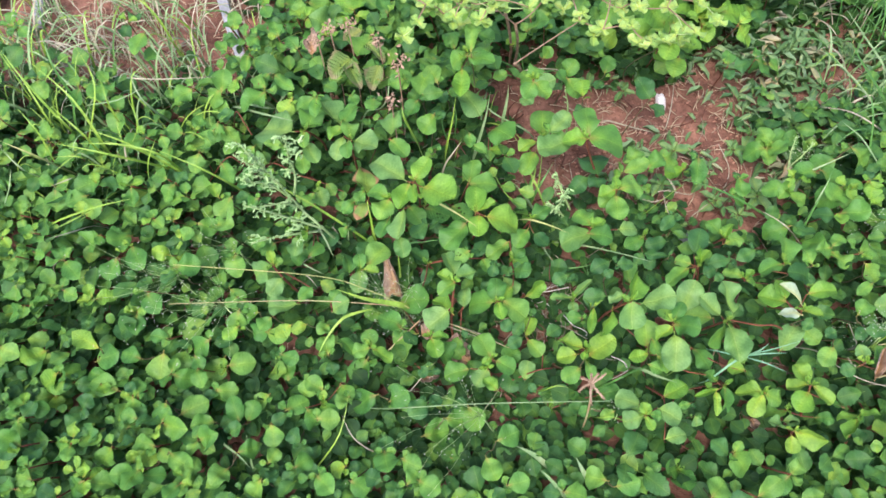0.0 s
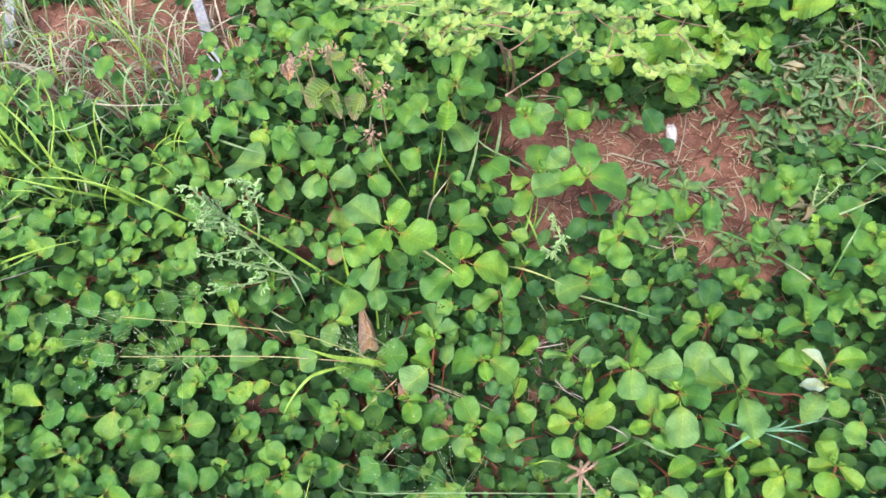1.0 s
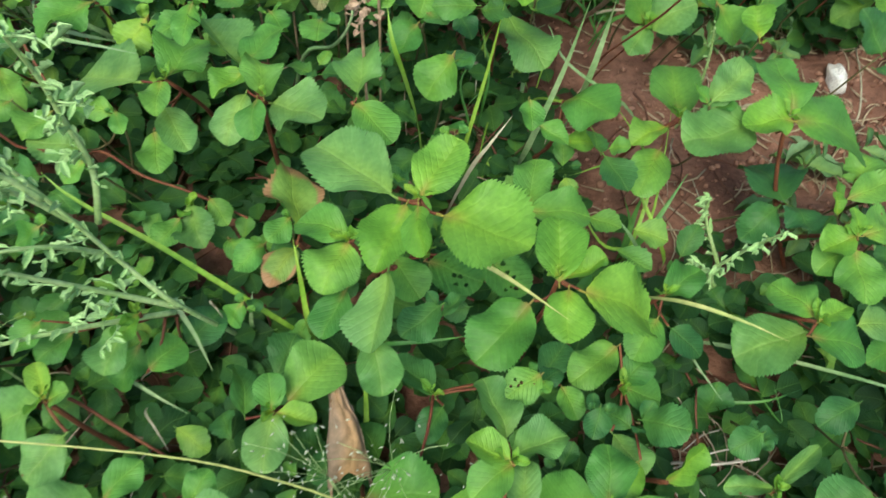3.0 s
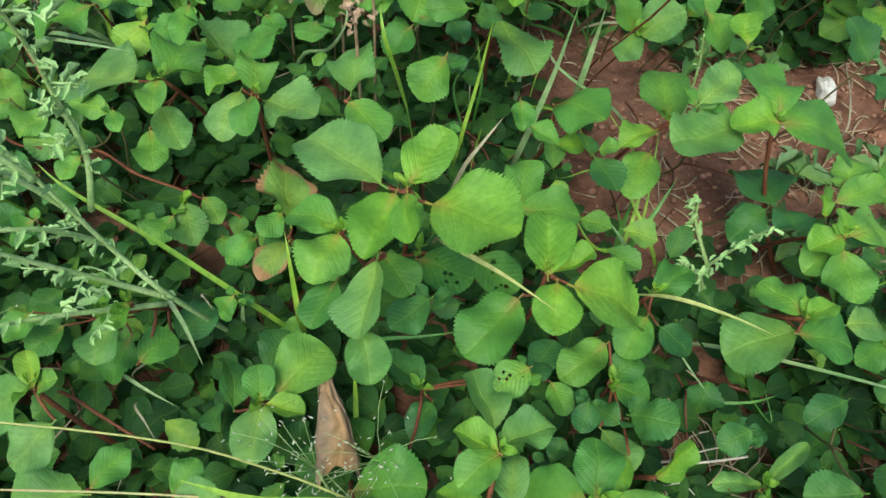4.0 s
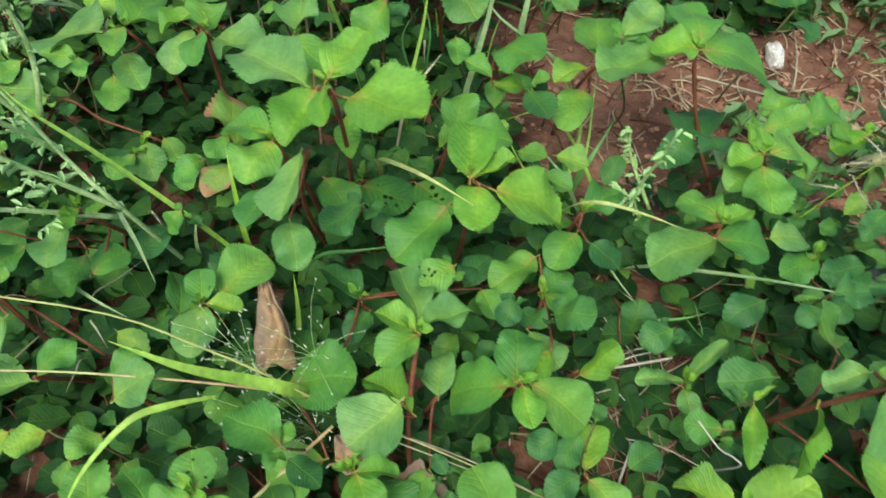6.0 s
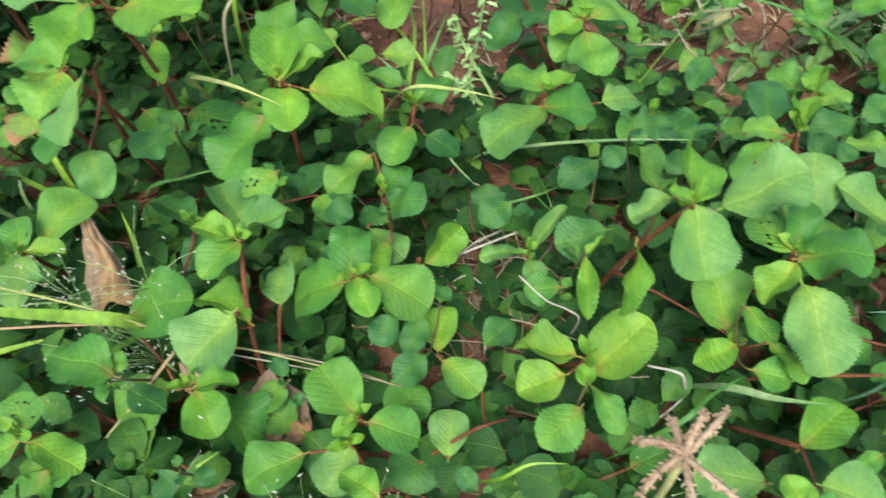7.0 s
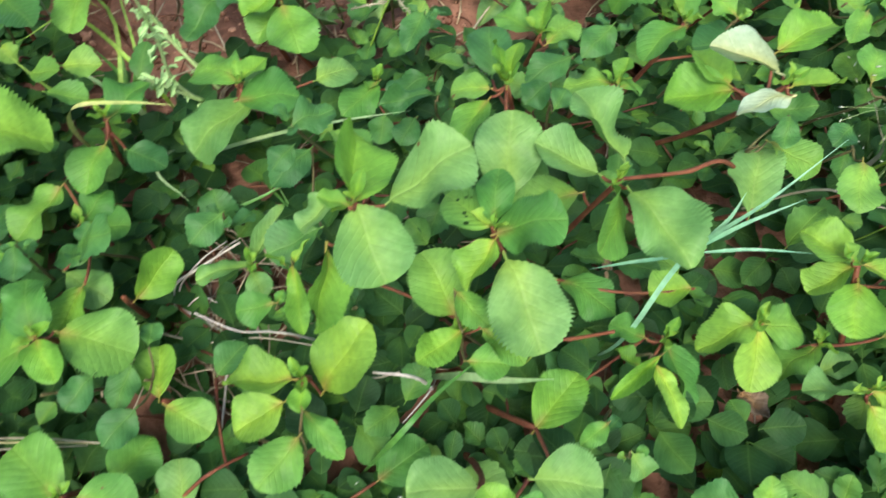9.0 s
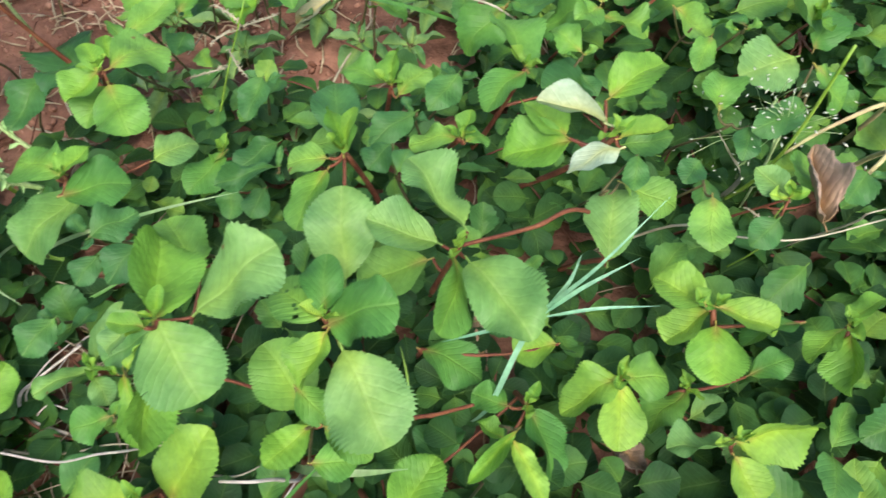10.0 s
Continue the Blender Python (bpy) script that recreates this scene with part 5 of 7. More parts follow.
sprig(-0.292, 0.962, 0.094, -14, 35, 14, 24, 20, "")
sprig(-0.435, 0.610, 0.066, -134, -10, 10, 33, 22, "")
sprig(0.418, 0.941, 0.063, -93, -40, 13, 36, 30, "")
sprig(0.355, 1.002, 0.068, -29, -17, 8, 34, 29, "y")
sprig(-0.256, 1.004, 0.100, -145, -12, 18, 23, 19, "")
sprig(0.355, 1.012, 0.068, 9, 14, -1, 41, 33, "y")
sprig(-0.425, 0.466, 0.013, 126, 26, -14, 32, 27, "")
sprig(-0.367, 0.343, 0.061, 72, 4, -1, 21, 16, "d")
sprig(-0.452, 0.701, 0.075, -45, -31, 10, 30, 25, "d")
sprig(-0.417, 0.821, 0.088, -163, -13, 4, 34, 25, "")
sprig(-0.396, 0.360, 0.060, 75, -11, -14, 25, 21, "")
sprig(-0.463, 0.552, 0.063, 110, -43, -18, 27, 22, "")
sprig(0.403, 0.999, 0.072, -115, -55, 19, 38, 32, "y")
sprig(-0.436, 0.440, 0.050, -89, -20, 28, 24, 20, "")
sprig(-0.406, 0.372, 0.057, 43, 10, -19, 14, 11, "")
sprig(-0.452, 0.754, 0.082, 121, -7, -12, 27, 22, "")
sprig(-0.432, 0.424, 0.057, 169, -51, -5, 22, 18, "")
sprig(-0.421, 0.395, 0.055, 71, 41, -16, 28, 23, "")
sprig(-0.466, 0.704, 0.079, 176, -39, -15, 28, 23, "")
sprig(-0.473, 0.620, 0.068, -111, 5, 25, 18, 15, "")
sprig(0.378, 1.028, 0.074, -88, -41, 18, 61, 52, "y")
sprig(-0.477, 0.643, 0.071, 73, 4, -7, 18, 15, "")
sprig(0.332, 1.067, 0.077, -91, -35, 17, 53, 44, "y")
sprig(-0.480, 0.579, 0.066, 173, -38, 11, 21, 18, "")
sprig(-0.411, 0.350, 0.063, -101, -3, 3, 23, 17, "")
sprig(-0.490, 0.612, 0.070, 170, 15, -3, 17, 15, "")
sprig(-0.480, 0.503, 0.060, -108, -4, 17, 26, 20, "")
sprig(-0.437, 0.864, 0.089, 141, 0, -9, 31, 26, "")
sprig(-0.445, 0.390, 0.059, -99, -2, 7, 22, 18, "d")
sprig(-0.500, 0.667, 0.073, 18, 13, 8, 19, 15, "")
sprig(-0.513, 0.636, 0.073, -135, -10, 2, 17, 13, "y")
sprig(-0.496, 0.776, 0.080, 12, 14, -2, 25, 20, "")
sprig(0.392, 1.076, 0.079, -150, 36, 10, 48, 41, "y")
sprig(-0.474, 0.860, 0.088, 148, -35, -8, 28, 24, "")
sprig(0.455, 1.066, 0.078, -117, 43, 19, 54, 45, "y")
sprig(-0.537, 0.785, 0.081, -44, -30, 7, 27, 23, "")
sprig(-0.442, 0.983, 0.089, -30, -20, -4, 23, 19, "d")
sprig(-0.537, 0.874, 0.088, -142, -11, 19, 31, 23, "")
sprig(-0.569, 0.811, 0.081, -39, 48, 22, 26, 22, "")
sprig(-0.594, 0.972, 0.089, -125, -8, 22, 22, 17, "")
sprig(-0.607, 0.977, 0.084, 8, 14, -5, 24, 18, "")

middle_layer()
low_stems()

# ---- grasses, herbs and litter ----
GRASS = {
    "g": plain("grass_green", (0.045, 0.15, 0.025), (0.08, 0.21, 0.035), 40, 0.5, 0.4),
    "y": plain("grass_yellow_green", (0.15, 0.30, 0.025), (0.25, 0.39, 0.05), 40, 0.5, 0.4),
    "p": plain("grass_pale", (0.14, 0.26, 0.09), (0.25, 0.34, 0.16), 40, 0.5, 0.4),
    "s": plain("grass_straw", (0.27, 0.25, 0.16), (0.42, 0.38, 0.27), 40, 0.6, 0.3),
    "t": plain("grass_yellow_tip", (0.28, 0.34, 0.09), (0.42, 0.42, 0.15), 40, 0.5, 0.3),
    "b": plain("grass_bluish", (0.10, 0.27, 0.14), (0.19, 0.37, 0.22), 40, 0.5, 0.4),
    "w": plain("twig_bleached", (0.36, 0.32, 0.27), (0.56, 0.51, 0.45), 60, 0.8, 0.2),
    "k": plain("grass_stalk", (0.36, 0.24, 0.13), (0.42, 0.42, 0.18), 25, 0.6, 0.3),
}
MAT_BUD = plain("bud_grey_green", (0.27, 0.45, 0.17), (0.40, 0.57, 0.26), 200, 0.7, 0.2)
MAT_HERB_STEM = plain("herb_stem", (0.28, 0.42, 0.14), (0.40, 0.52, 0.24), 60, 0.6)
MAT_DEAD = leaf_material("leaf_dead", [(0.0, (0.19, 0.125, 0.09)), (1.0, (0.31, 0.215, 0.155))], vein_tint=(0.30, 0.22, 0.16), gloss=0.75, through_light=0.1, spots=0.25)
MAT_CLOVER = leaf_material("leaf_clover", [(0.0, (0.20, 0.36, 0.08)), (1.0, (0.32, 0.46, 0.13))], vein_tint=(0.55, 0.7, 0.25))
MAT_TWIG = plain("twig_brown", (0.20, 0.12, 0.07), (0.36, 0.26, 0.17), 80, 0.8)
MAT_WITHERED = plain("withered_tan", (0.30, 0.20, 0.13), (0.44, 0.32, 0.22), 120, 0.9)
MAT_SEED = plain("seed_pale", (0.36, 0.40, 0.27), (0.52, 0.53, 0.42), 120, 0.7)
MAT_WHITE_STONE = plain("stone_white", (0.62, 0.56, 0.50), (0.85, 0.82, 0.78), 90, 0.8, 0.2, 0.6, 0.002)
MAT_GREY_STONE = plain("stone_grey", (0.20, 0.20, 0.21), (0.36, 0.36, 0.37), 60, 0.8, 0.2, 0.6, 0.002)
MAT_STRIP = plain("weathered_strip", (0.24, 0.25, 0.26), (0.36, 0.37, 0.38), 30, 0.6)
MAT_NARROW = leaf_material("leaf_narrow", [(0.0, (0.08, 0.18, 0.07)), (0.55, (0.15, 0.27, 0.12)), (0.82, (0.21, 0.31, 0.17)), (0.92, (0.34, 0.31, 0.20)), (1.0, (0.40, 0.33, 0.22))], island=True, veins=2.0, vein_tint=(0.3, 0.4, 0.25))
MAT_PALE_LOW = leaf_material("leaf_grey_green", [(0.0, (0.085, 0.205, 0.065)), (1.0, (0.16, 0.28, 0.10))], vein_tint=(0.28, 0.42, 0.2))
MAT_PEBBLE = plain("clod", (0.18, 0.08, 0.05), (0.42, 0.24, 0.17), 50, 0.95, 0.1, 0.6, 0.002)
MAT_LITTER = plain("litter", (0.28, 0.20, 0.12), (0.50, 0.42, 0.28), 70, 0.9)


BUD = leaf_grid(6, 4, (0.4, 0.0), cup=0.5, droop=0.1, teeth=0.0, pleat=0.0, a=0.5, b=0.4, stalk=0)


def smooth_line(points, n=5):
    """A smooth line through the points."""
    P = [Vector(p) for p in points]
    P = [P[0] * 2 - P[1]] + P + [P[-1] * 2 - P[-2]]
    out = []
    for a, b, c, d in zip(P, P[1:], P[2:], P[3:]):
        for i in range(n):
            t = i / n
            out.append(0.5 * (2 * b + (c - a) * t + (2 * a - 5 * b + 4 * c - d) * t * t + (3 * b - a - 3 * c + d) * t ** 3))
    return out + [P[-2]]


def rooted(points):
    """The line with a foot that goes down into the soil."""
    a = Vector(points[0])
    g = ground_z(a.x, a.y) - 0.004
    if a.z - g < 0.012:
        return list(points)
    d = (a - Vector(points[1])).normalized()
    h = a.z - g
    return [(a.x + d.x * 0.3 * h, a.y + d.y * 0.3 * h + 0.35 * h, g), *points]


def ribbon(line, width):
    """A folded grass blade along a line, tapering to its tip."""
    verts, faces, n = [], [], len(line)
    for i, p in enumerate(line):
        t = i / (n - 1)
        d = (line[min(i + 1, n - 1)] - line[max(i - 1, 0)]).normalized()
        s = d.cross(Vector((0.1, -0.35, 1))).normalized()
        up = s.cross(d)
        w = width * 0.5 * min(1.0, 0.35 + 2.2 * t) * max(0.06, 1 - t ** 2.6)
        verts += [tuple(p - s * w), tuple(p - up * w * 0.35), tuple(p + s * w)]
    for i in range(n - 1):
        for j in range(2):
            k = 3 * i + j
            faces.append((k, k + 1, k + 4, k + 3))
    return verts, faces


def grass_clump(label):
    return thing("grass", 0, 0, 0, label, "grass", "grasses")


def blade(clump, tone, width, *points):
    part("blade", mesh_of("blade", *ribbon(smooth_line(rooted(points)), width / 1000), GRASS[tone]), clump)


def stalk(clump, tone, width, *points):
    line = smooth_line(rooted(points))
    n = len(line)
    part("stalk", mesh_of("stalk", *tube(line, [width / 2000 * (1 - 0.5 * i / n) for i in range(n)], 5), GRASS[tone]), clump)


def spray(clump, tone, width, *points):
    """A blade that branches off another one."""
    part("blade", mesh_of("blade", *ribbon(smooth_line(points), width / 1000), GRASS[tone]), clump)


def spike(clump, tone, width, *points):
    """A flower finger on a stalk, rough with spikelets."""
    r = random.Random(int(points[0][0] * 9973) + int(points[1][1] * 7907))
    line = smooth_line(points)
    pieces = [tube(line, [width / 4000] * len(line), 4)]
    for p in line:
        for k in range(3):
            s = width / 1000 * r.uniform(0.7, 1.1)
            m = Matrix.Translation(p) @ pose(0, 0, 0, r.uniform(-40, 40), r.uniform(-40, 40), r.uniform(0, 360)) @ Matrix.Diagonal((s * 0.4, s, s, 1))
            pieces.append(([tuple(m @ Vector(v)) for v in BUD[0]], BUD[1]))
    part("flower_finger", mesh_of("flower_finger", *join(pieces), GRASS[tone]), clump, "pale straw-coloured flower finger")


def grass_tuft(x, y, tone, count, length, label, lift=0.0):
    r = random.Random(int(x * 9973) + int(y * 7907))
    ob = thing("grass_tuft", x, y, ground_z(x, y), label, "grass", "grass tufts")
    for k in range(count):
        an, ln = r.uniform(0, 6.283), length * r.uniform(0.5, 1.15)
        lean = r.uniform(0.45, 1.0)
        x0, y0 = r.gauss(0, 0.012), r.gauss(0, 0.012)
        dx, dy = math.cos(an) * ln * lean, math.sin(an) * ln * lean
        h = ln * (1.05 - lean) + 0.008 + lift * r.uniform(0.4, 1.1)
        pts = [(x0, y0, -0.005), (x0 + dx * 0.3, y0 + dy * 0.3, h * 0.7), (x0 + dx * 0.7, y0 + dy * 0.7, h), (x0 + dx, y0 + dy, h * r.uniform(0.6, 1.0))]
        t = tone if r.random() < 0.6 else r.choice("pssyg")
        part("blade", mesh_of("blade", *ribbon(smooth_line([Vector(p) for p in pts], 4), r.uniform(0.0012, 0.0036)), GRASS[t]), ob)


def bud_herb(label):
    return thing("herb", 0, 0, 0, label, "herb", "herbs")


def bud_branch(herb, size, *points):
    """One branch with its small leaflets, in clusters along the outer part."""
    r = random.Random(int(points[-1][0] * 9973) + int(points[-1][1] * 7907))
    line = smooth_line(rooted(points) if len(herb.children) == 0 else points, 8)
    n = len(line)
    br = part("branch", mesh_of("branch", *tube(line, [0.0015 - 0.0009 * i / n for i in range(n)], 5), MAT_HERB_STEM), herb)
    pieces = []

    def leaflet(p, head):
        s = size / 1000 * r.uniform(0.7, 1.45)
        s *= (r.choice((0.65, 0.8, 1.0, 1.4)) if 4 < size < 5 else 1.0)
        m = Matrix.Translation(p) @ pose(0, 0, 0, 0, 0, head) @ pose(0, 0, 0, r.uniform(-20, 45), r.uniform(-35, 35)) @ Matrix.Diagonal((s * r.uniform(0.28, 0.46), s, s, 1))
        pieces.append(([tuple(m @ Vector(v)) for v in BUD[0]], BUD[1]))

    for i in range(max(2, n // 5), n):
        along = (line[min(i + 1, n - 1)] - line[max(i - 1, 0)]).normalized()
        head = math.degrees(math.atan2(-along.x, along.y))
        for k in range(r.choice((1, 2, 2))):
            leaflet(line[i] + Vector((r.gauss(0, 0.0012), r.gauss(0, 0.0012), r.gauss(0, 0.001))), head + r.choice((-48, 48)) + r.uniform(-25, 25))
        if 4 < size < 5 and r.random() < 0.16:
            side = r.choice((-1, 1)) * r.uniform(35, 60)
            a = radians(head + side)
            far = r.uniform(0.008, 0.02)
            tip = line[i] + Vector((-math.sin(a) * far, math.cos(a) * far, r.uniform(0.0, 0.008)))
            twig = bow(line[i], tip, 0.0, r.uniform(-0.15, 0.15), 5)
            pieces.append(tube(twig, [0.0005] * 6, 4))
            for q in twig[1:]:
                for k in range(r.choice((1, 1, 2))):
                    leaflet(q, head + side + r.choice((-50, 50)) + r.uniform(-30, 30))
    bu = part("foliage", mesh_of("foliage", *join(pieces), MAT_BUD), br, "clusters of small pale grey-green leaflets")
    tagged(bu, kind="stuff")


def dead_leaf(label, base, tip, width, curl):
    a, b = Vector(base), Vector(tip)
    a.z, b.z = max(a.z, ground_z(a.x, a.y) + 0.004), max(b.z, ground_z(b.x, b.y) + 0.004)
    d = b - a
    v, f, u = leaf_grid(44, 26, (a.x * 50, a.y * 50), cup=curl, droop=-0.25, teeth=0.012, pleat=0.006, a=0.5, b=0.75, stalk=0.15, twist=0.6)
    v = [(x * (1 + 0.35 * noise.noise((x * 3, y * 4, a.x * 90))) + 0.06 * noise.noise((y * 5, 2.0, a.y * 70)), y, z + 0.16 * noise.noise((x * 4, y * 4, a.x * 80)) + 0.05 * noise.noise((x * 11, y * 11, 3.0))) for x, y, z in v]
    if "holes" in label:
        v, f, u = eaten(v, f, u, random.Random(4))
    z = d.cross(Vector((0, 0, 1))).cross(d).normalized()
    x = d.normalized().cross(z)
    m = Matrix((x * width, d, z * d.length)).transposed().to_4x4()
    ob = new("dead_leaf", mesh_of("dead_leaf", [tuple(m @ Vector(p)) for p in v], f, MAT_DEAD, u))
    ob.location = a
    solid = ob.modifiers.new("thickness", "SOLIDIFY")
    solid.thickness = 0.0006
    tagged(ob, label, "leaf", "dead leaves")


def curled_leaf(base, tip, width, label):
    """A dry leaf rolled in along its length: pinched at the tip, open like a cone at the base, with a torn rim."""
    a, b = Vector(base), Vector(tip)
    d = b - a
    z = d.cross(Vector((0, 0, 1))).cross(d).normalized()
    x = d.normalized().cross(z)
    rows, cols, verts, uvs, faces = 30, 22, [], [], []
    for i in range(rows + 1):
        v = i / rows
        span = width * (1.25 - 0.95 * min(1, 1.25 * v)) + 0.007 * math.sin(math.pi * min(1, v * 1.05))
        turn = 3.7 - 0.9 * v
        for j in range(cols + 1):
            u = j / cols - 0.5
            rad = span / turn * (1 + 0.2 * noise.noise((u * 4, v * 5, 1.7)))
            ang = turn * u + 0.5 * math.sin(4 * v)
            rim = 0.10 * noise.noise((u * 6, 2.0, 0.4)) if i in (0, rows) else 0.0
            mouth = 0.24 * math.cos(2.4 * u) ** 2
            p = a + d * (mouth + (1 - mouth) * v + rim) + x * rad * math.sin(ang) - z * rad * (1 - math.cos(ang)) + z * 0.003 * noise.noise((u * 7, v * 8, 5.0)) + z * 0.004 * math.sin(3.1 * v)
            verts.append(tuple(p - a))
            uvs.append((0.5 + u * 0.9, v))
    for i in range(rows):
        for j in range(cols):
            k = i * (cols + 1) + j
            faces.append((k, k + 1, k + cols + 2, k + cols + 1))
    ob = new("dead_leaf", mesh_of("dead_leaf", verts, faces, MAT_DEAD, uvs))
    ob.location = a
    solid = ob.modifiers.new("thickness", "SOLIDIFY")
    solid.thickness = 0.0005
    tagged(ob, label, "leaf", "dead leaves")


def leaflet_mesh(mat):
    v, f, u = leaf_grid(10, 4, (0.3, 0.0), cup=0.25, droop=0.1, teeth=0.0, pleat=0.0, a=0.8, b=0.28, stalk=0.1)
    return mesh_of("leaflet", v, f, mat, u)


LEAFLET = leaflet_mesh(MAT_CLOVER)


def sprig_leaves(places, label, node, root):
    """Twigs from a node to clusters of three to five leaflets."""
    r = random.Random(len(label) + len(places))
    n0 = Vector(node)
    ob = thing("shrub_seedling", root[0], root[1], ground_z(*root), label, "shrub", "shrub seedlings")
    off = Vector(ob.location)
    part("stem", mesh_of("stem", *tube(bow((0, 0, -0.01), n0 - off, 0, 0.05, 8), [0.0019] * 9)[:2], MAT_TWIG), ob, "brown woody stem")
    done = [n0 - off]
    for p in sorted(places, key=lambda q: (Vector(q) - n0).length):
        p = Vector(p) - off
        near = min(done, key=lambda q: (q - p).length)
        done.append(p)
        part("twig", mesh_of("twig", *tube(bow(near, p, r.uniform(-0.006, 0.006), r.uniform(-0.08, 0.08), 8), [0.0010 - 0.00005 * i for i in range(9)], 5), MAT_TWIG), ob)
        for c in range(2):
            q = p + (Vector((r.gauss(0, 0.014), r.gauss(0, 0.012), r.gauss(0, 0.006))) if c else Vector((0, 0, 0)))
            if c:
                part("twig", mesh_of("twig", *tube(bow(p, q, 0, 0.1, 3), [0.0006] * 4, 4), MAT_HERB_STEM), ob)
            h0, k = r.uniform(0, 360), r.choice((3, 4, 4, 5))
            for j in range(k):
                s = r.uniform(0.009, 0.0145)
                m = Matrix.Translation(q) @ pose(0, 0, 0, 0, 0, h0 + 360 * j / k + r.uniform(-12, 12)) @ pose(0, 0, 0, r.uniform(-5, 30), r.uniform(-15, 15))
                part("leaflet", LEAFLET, ob, "", m @ Matrix.Diagonal((s * 0.85, s, s, 1)))


def withered_head(p):
    r = random.Random(int(p[0] * 9973) + 5)
    ob = thing("withered_flower", p[0], p[1], ground_z(p[0], p[1]), "withered tan flower head on a dry brown stem", "flower", "withered flowers")
    h = p[2] - ob.location.z
    part("stem", mesh_of("stem", *tube(bow((0, 0.01, -0.005), (0, 0, h), 0, 0.16, 6), [0.0009] * 7, 5), MAT_TWIG), ob)
    pieces = []
    for k in range(26):
        s = r.uniform(0.003, 0.0065)
        m = Matrix.Translation((r.gauss(0, 0.005), r.gauss(0, 0.005), h + r.gauss(0, 0.004))) @ pose(0, 0, 0, r.uniform(-60, 60), r.uniform(-60, 60), r.uniform(0, 360)) @ Matrix.Diagonal((s * 0.6, s, s, 1))
        pieces.append(([tuple(m @ Vector(v)) for v in BUD[0]], BUD[1]))
    tagged(part("bract", cluster_mesh(pieces, MAT_WITHERED), ob, "crumpled tan bracts"), kind="stuff")


def cluster_mesh(pieces, mat):
    return mesh_of("bract", *join(pieces), mat)


def seed_head(p, radius, count):
    """An airy grass panicle: hair-thin branches that end in tiny seeds."""
    r = random.Random(int(p[0] * 9973) + int(p[1] * 7907))
    c = Vector(p)
    ob = thing("seed_head", c.x, c.y, ground_z(c.x, c.y), "airy grass panicle with tiny pale seeds", "grass", "seed heads")
    c = Vector((0, 0, c.z - ob.location.z))
    foot = c + Vector((radius * 0.7, radius * 0.2, -0.015))
    hairs, seeds = [tube(bow((radius * 1.2, 0.01, -0.01), foot, 0, 0.1, 5), [0.0007] * 6, 4)], []
    for k in range(count):
        q = c + Vector((r.gauss(0, radius * 0.75), r.gauss(0, radius * 0.6), r.gauss(0, radius * 0.3)))
        if k % 5 == 0:
            hairs.append(tube(bow(foot, q, 0.002, r.uniform(-0.1, 0.1), 3), [0.00015] * 4, 3))
        s = r.uniform(0.0005, 0.0009)
        a = Vector((r.uniform(-1, 1), r.uniform(-1, 1), r.uniform(-0.5, 1))).normalized() * s * 1.9
        b = a.orthogonal().normalized() * s * 0.6
        e = a.cross(b).normalized() * s * 0.6
        seeds.append(([tuple(q + v) for v in (a, b, e, -b, -e, -a)], [(0, 1, 2), (0, 2, 3), (0, 3, 4), (0, 4, 1), (5, 2, 1), (5, 3, 2), (5, 4, 3), (5, 1, 4)]))
    tagged(part("hairs", mesh_of("hairs", *join(hairs), MAT_HERB_STEM), ob), kind="stuff")
    tagged(part("seed_spray", mesh_of("seed_spray", *join(seeds), MAT_SEED), ob, "tiny pale seeds"), kind="stuff")


def lump(rx, ry, rz, seed, n=3):
    bm = bmesh.new()
    bmesh.ops.create_icosphere(bm, subdivisions=n, radius=1)
    for v in bm.verts:
        d = 1 + 0.35 * noise.noise(v.co * 1.3 + Vector((seed, 0, 0))) + 0.12 * noise.noise(v.co * 4 + Vector((seed, 2, 0)))
        v.co = Vector((v.co.x * rx * d, v.co.y * ry * d, v.co.z * rz * d))
    me = bpy.data.meshes.new("stone")
    bm.to_mesh(me)
    bm.free()
    return me


def stone(x, y, rx, ry, rz, mat, label):
    me = lump(rx / 2, ry / 2, rz / 2, x * 10)
    me.materials.append(mat)
    ob = new("stone", me)
    ob.location = (x, y, ground_z(x, y) + rz * 0.25)
    tagged(ob, label, "stone")


def strip(a, b):
    """A weathered pale flat strip that runs into the soil."""
    a, b = Vector(a), Vector(b)
    d = (b - a).normalized()
    b = b + d * 0.03 - Vector((0, 0, 0.03))
    s = d.cross(Vector((0, 0, 1))).normalized() * 0.008
    up = s.cross(d).normalized() * 0.003
    v, f = [], []
    for p in (a, a.lerp(b, 0.5), b):
        v += [tuple(p - s), tuple(p - s * 0.8 + up), tuple(p + s * 0.8 + up), tuple(p + s), tuple(p + s * 0.8 - up), tuple(p - s * 0.8 - up)]
    for i in (0, 6):
        f += [(i + j, i + (j + 1) % 6, i + 6 + (j + 1) % 6, i + 6 + j) for j in range(6)]
    f += [(0, 1, 2, 3, 4, 5), (17, 16, 15, 14, 13, 12)]
    tagged(new("garden_strip", mesh_of("garden_strip", v, f, MAT_STRIP, smooth=False)), "weathered pale grey plastic strip stuck in soil", "strip", "garden strips")


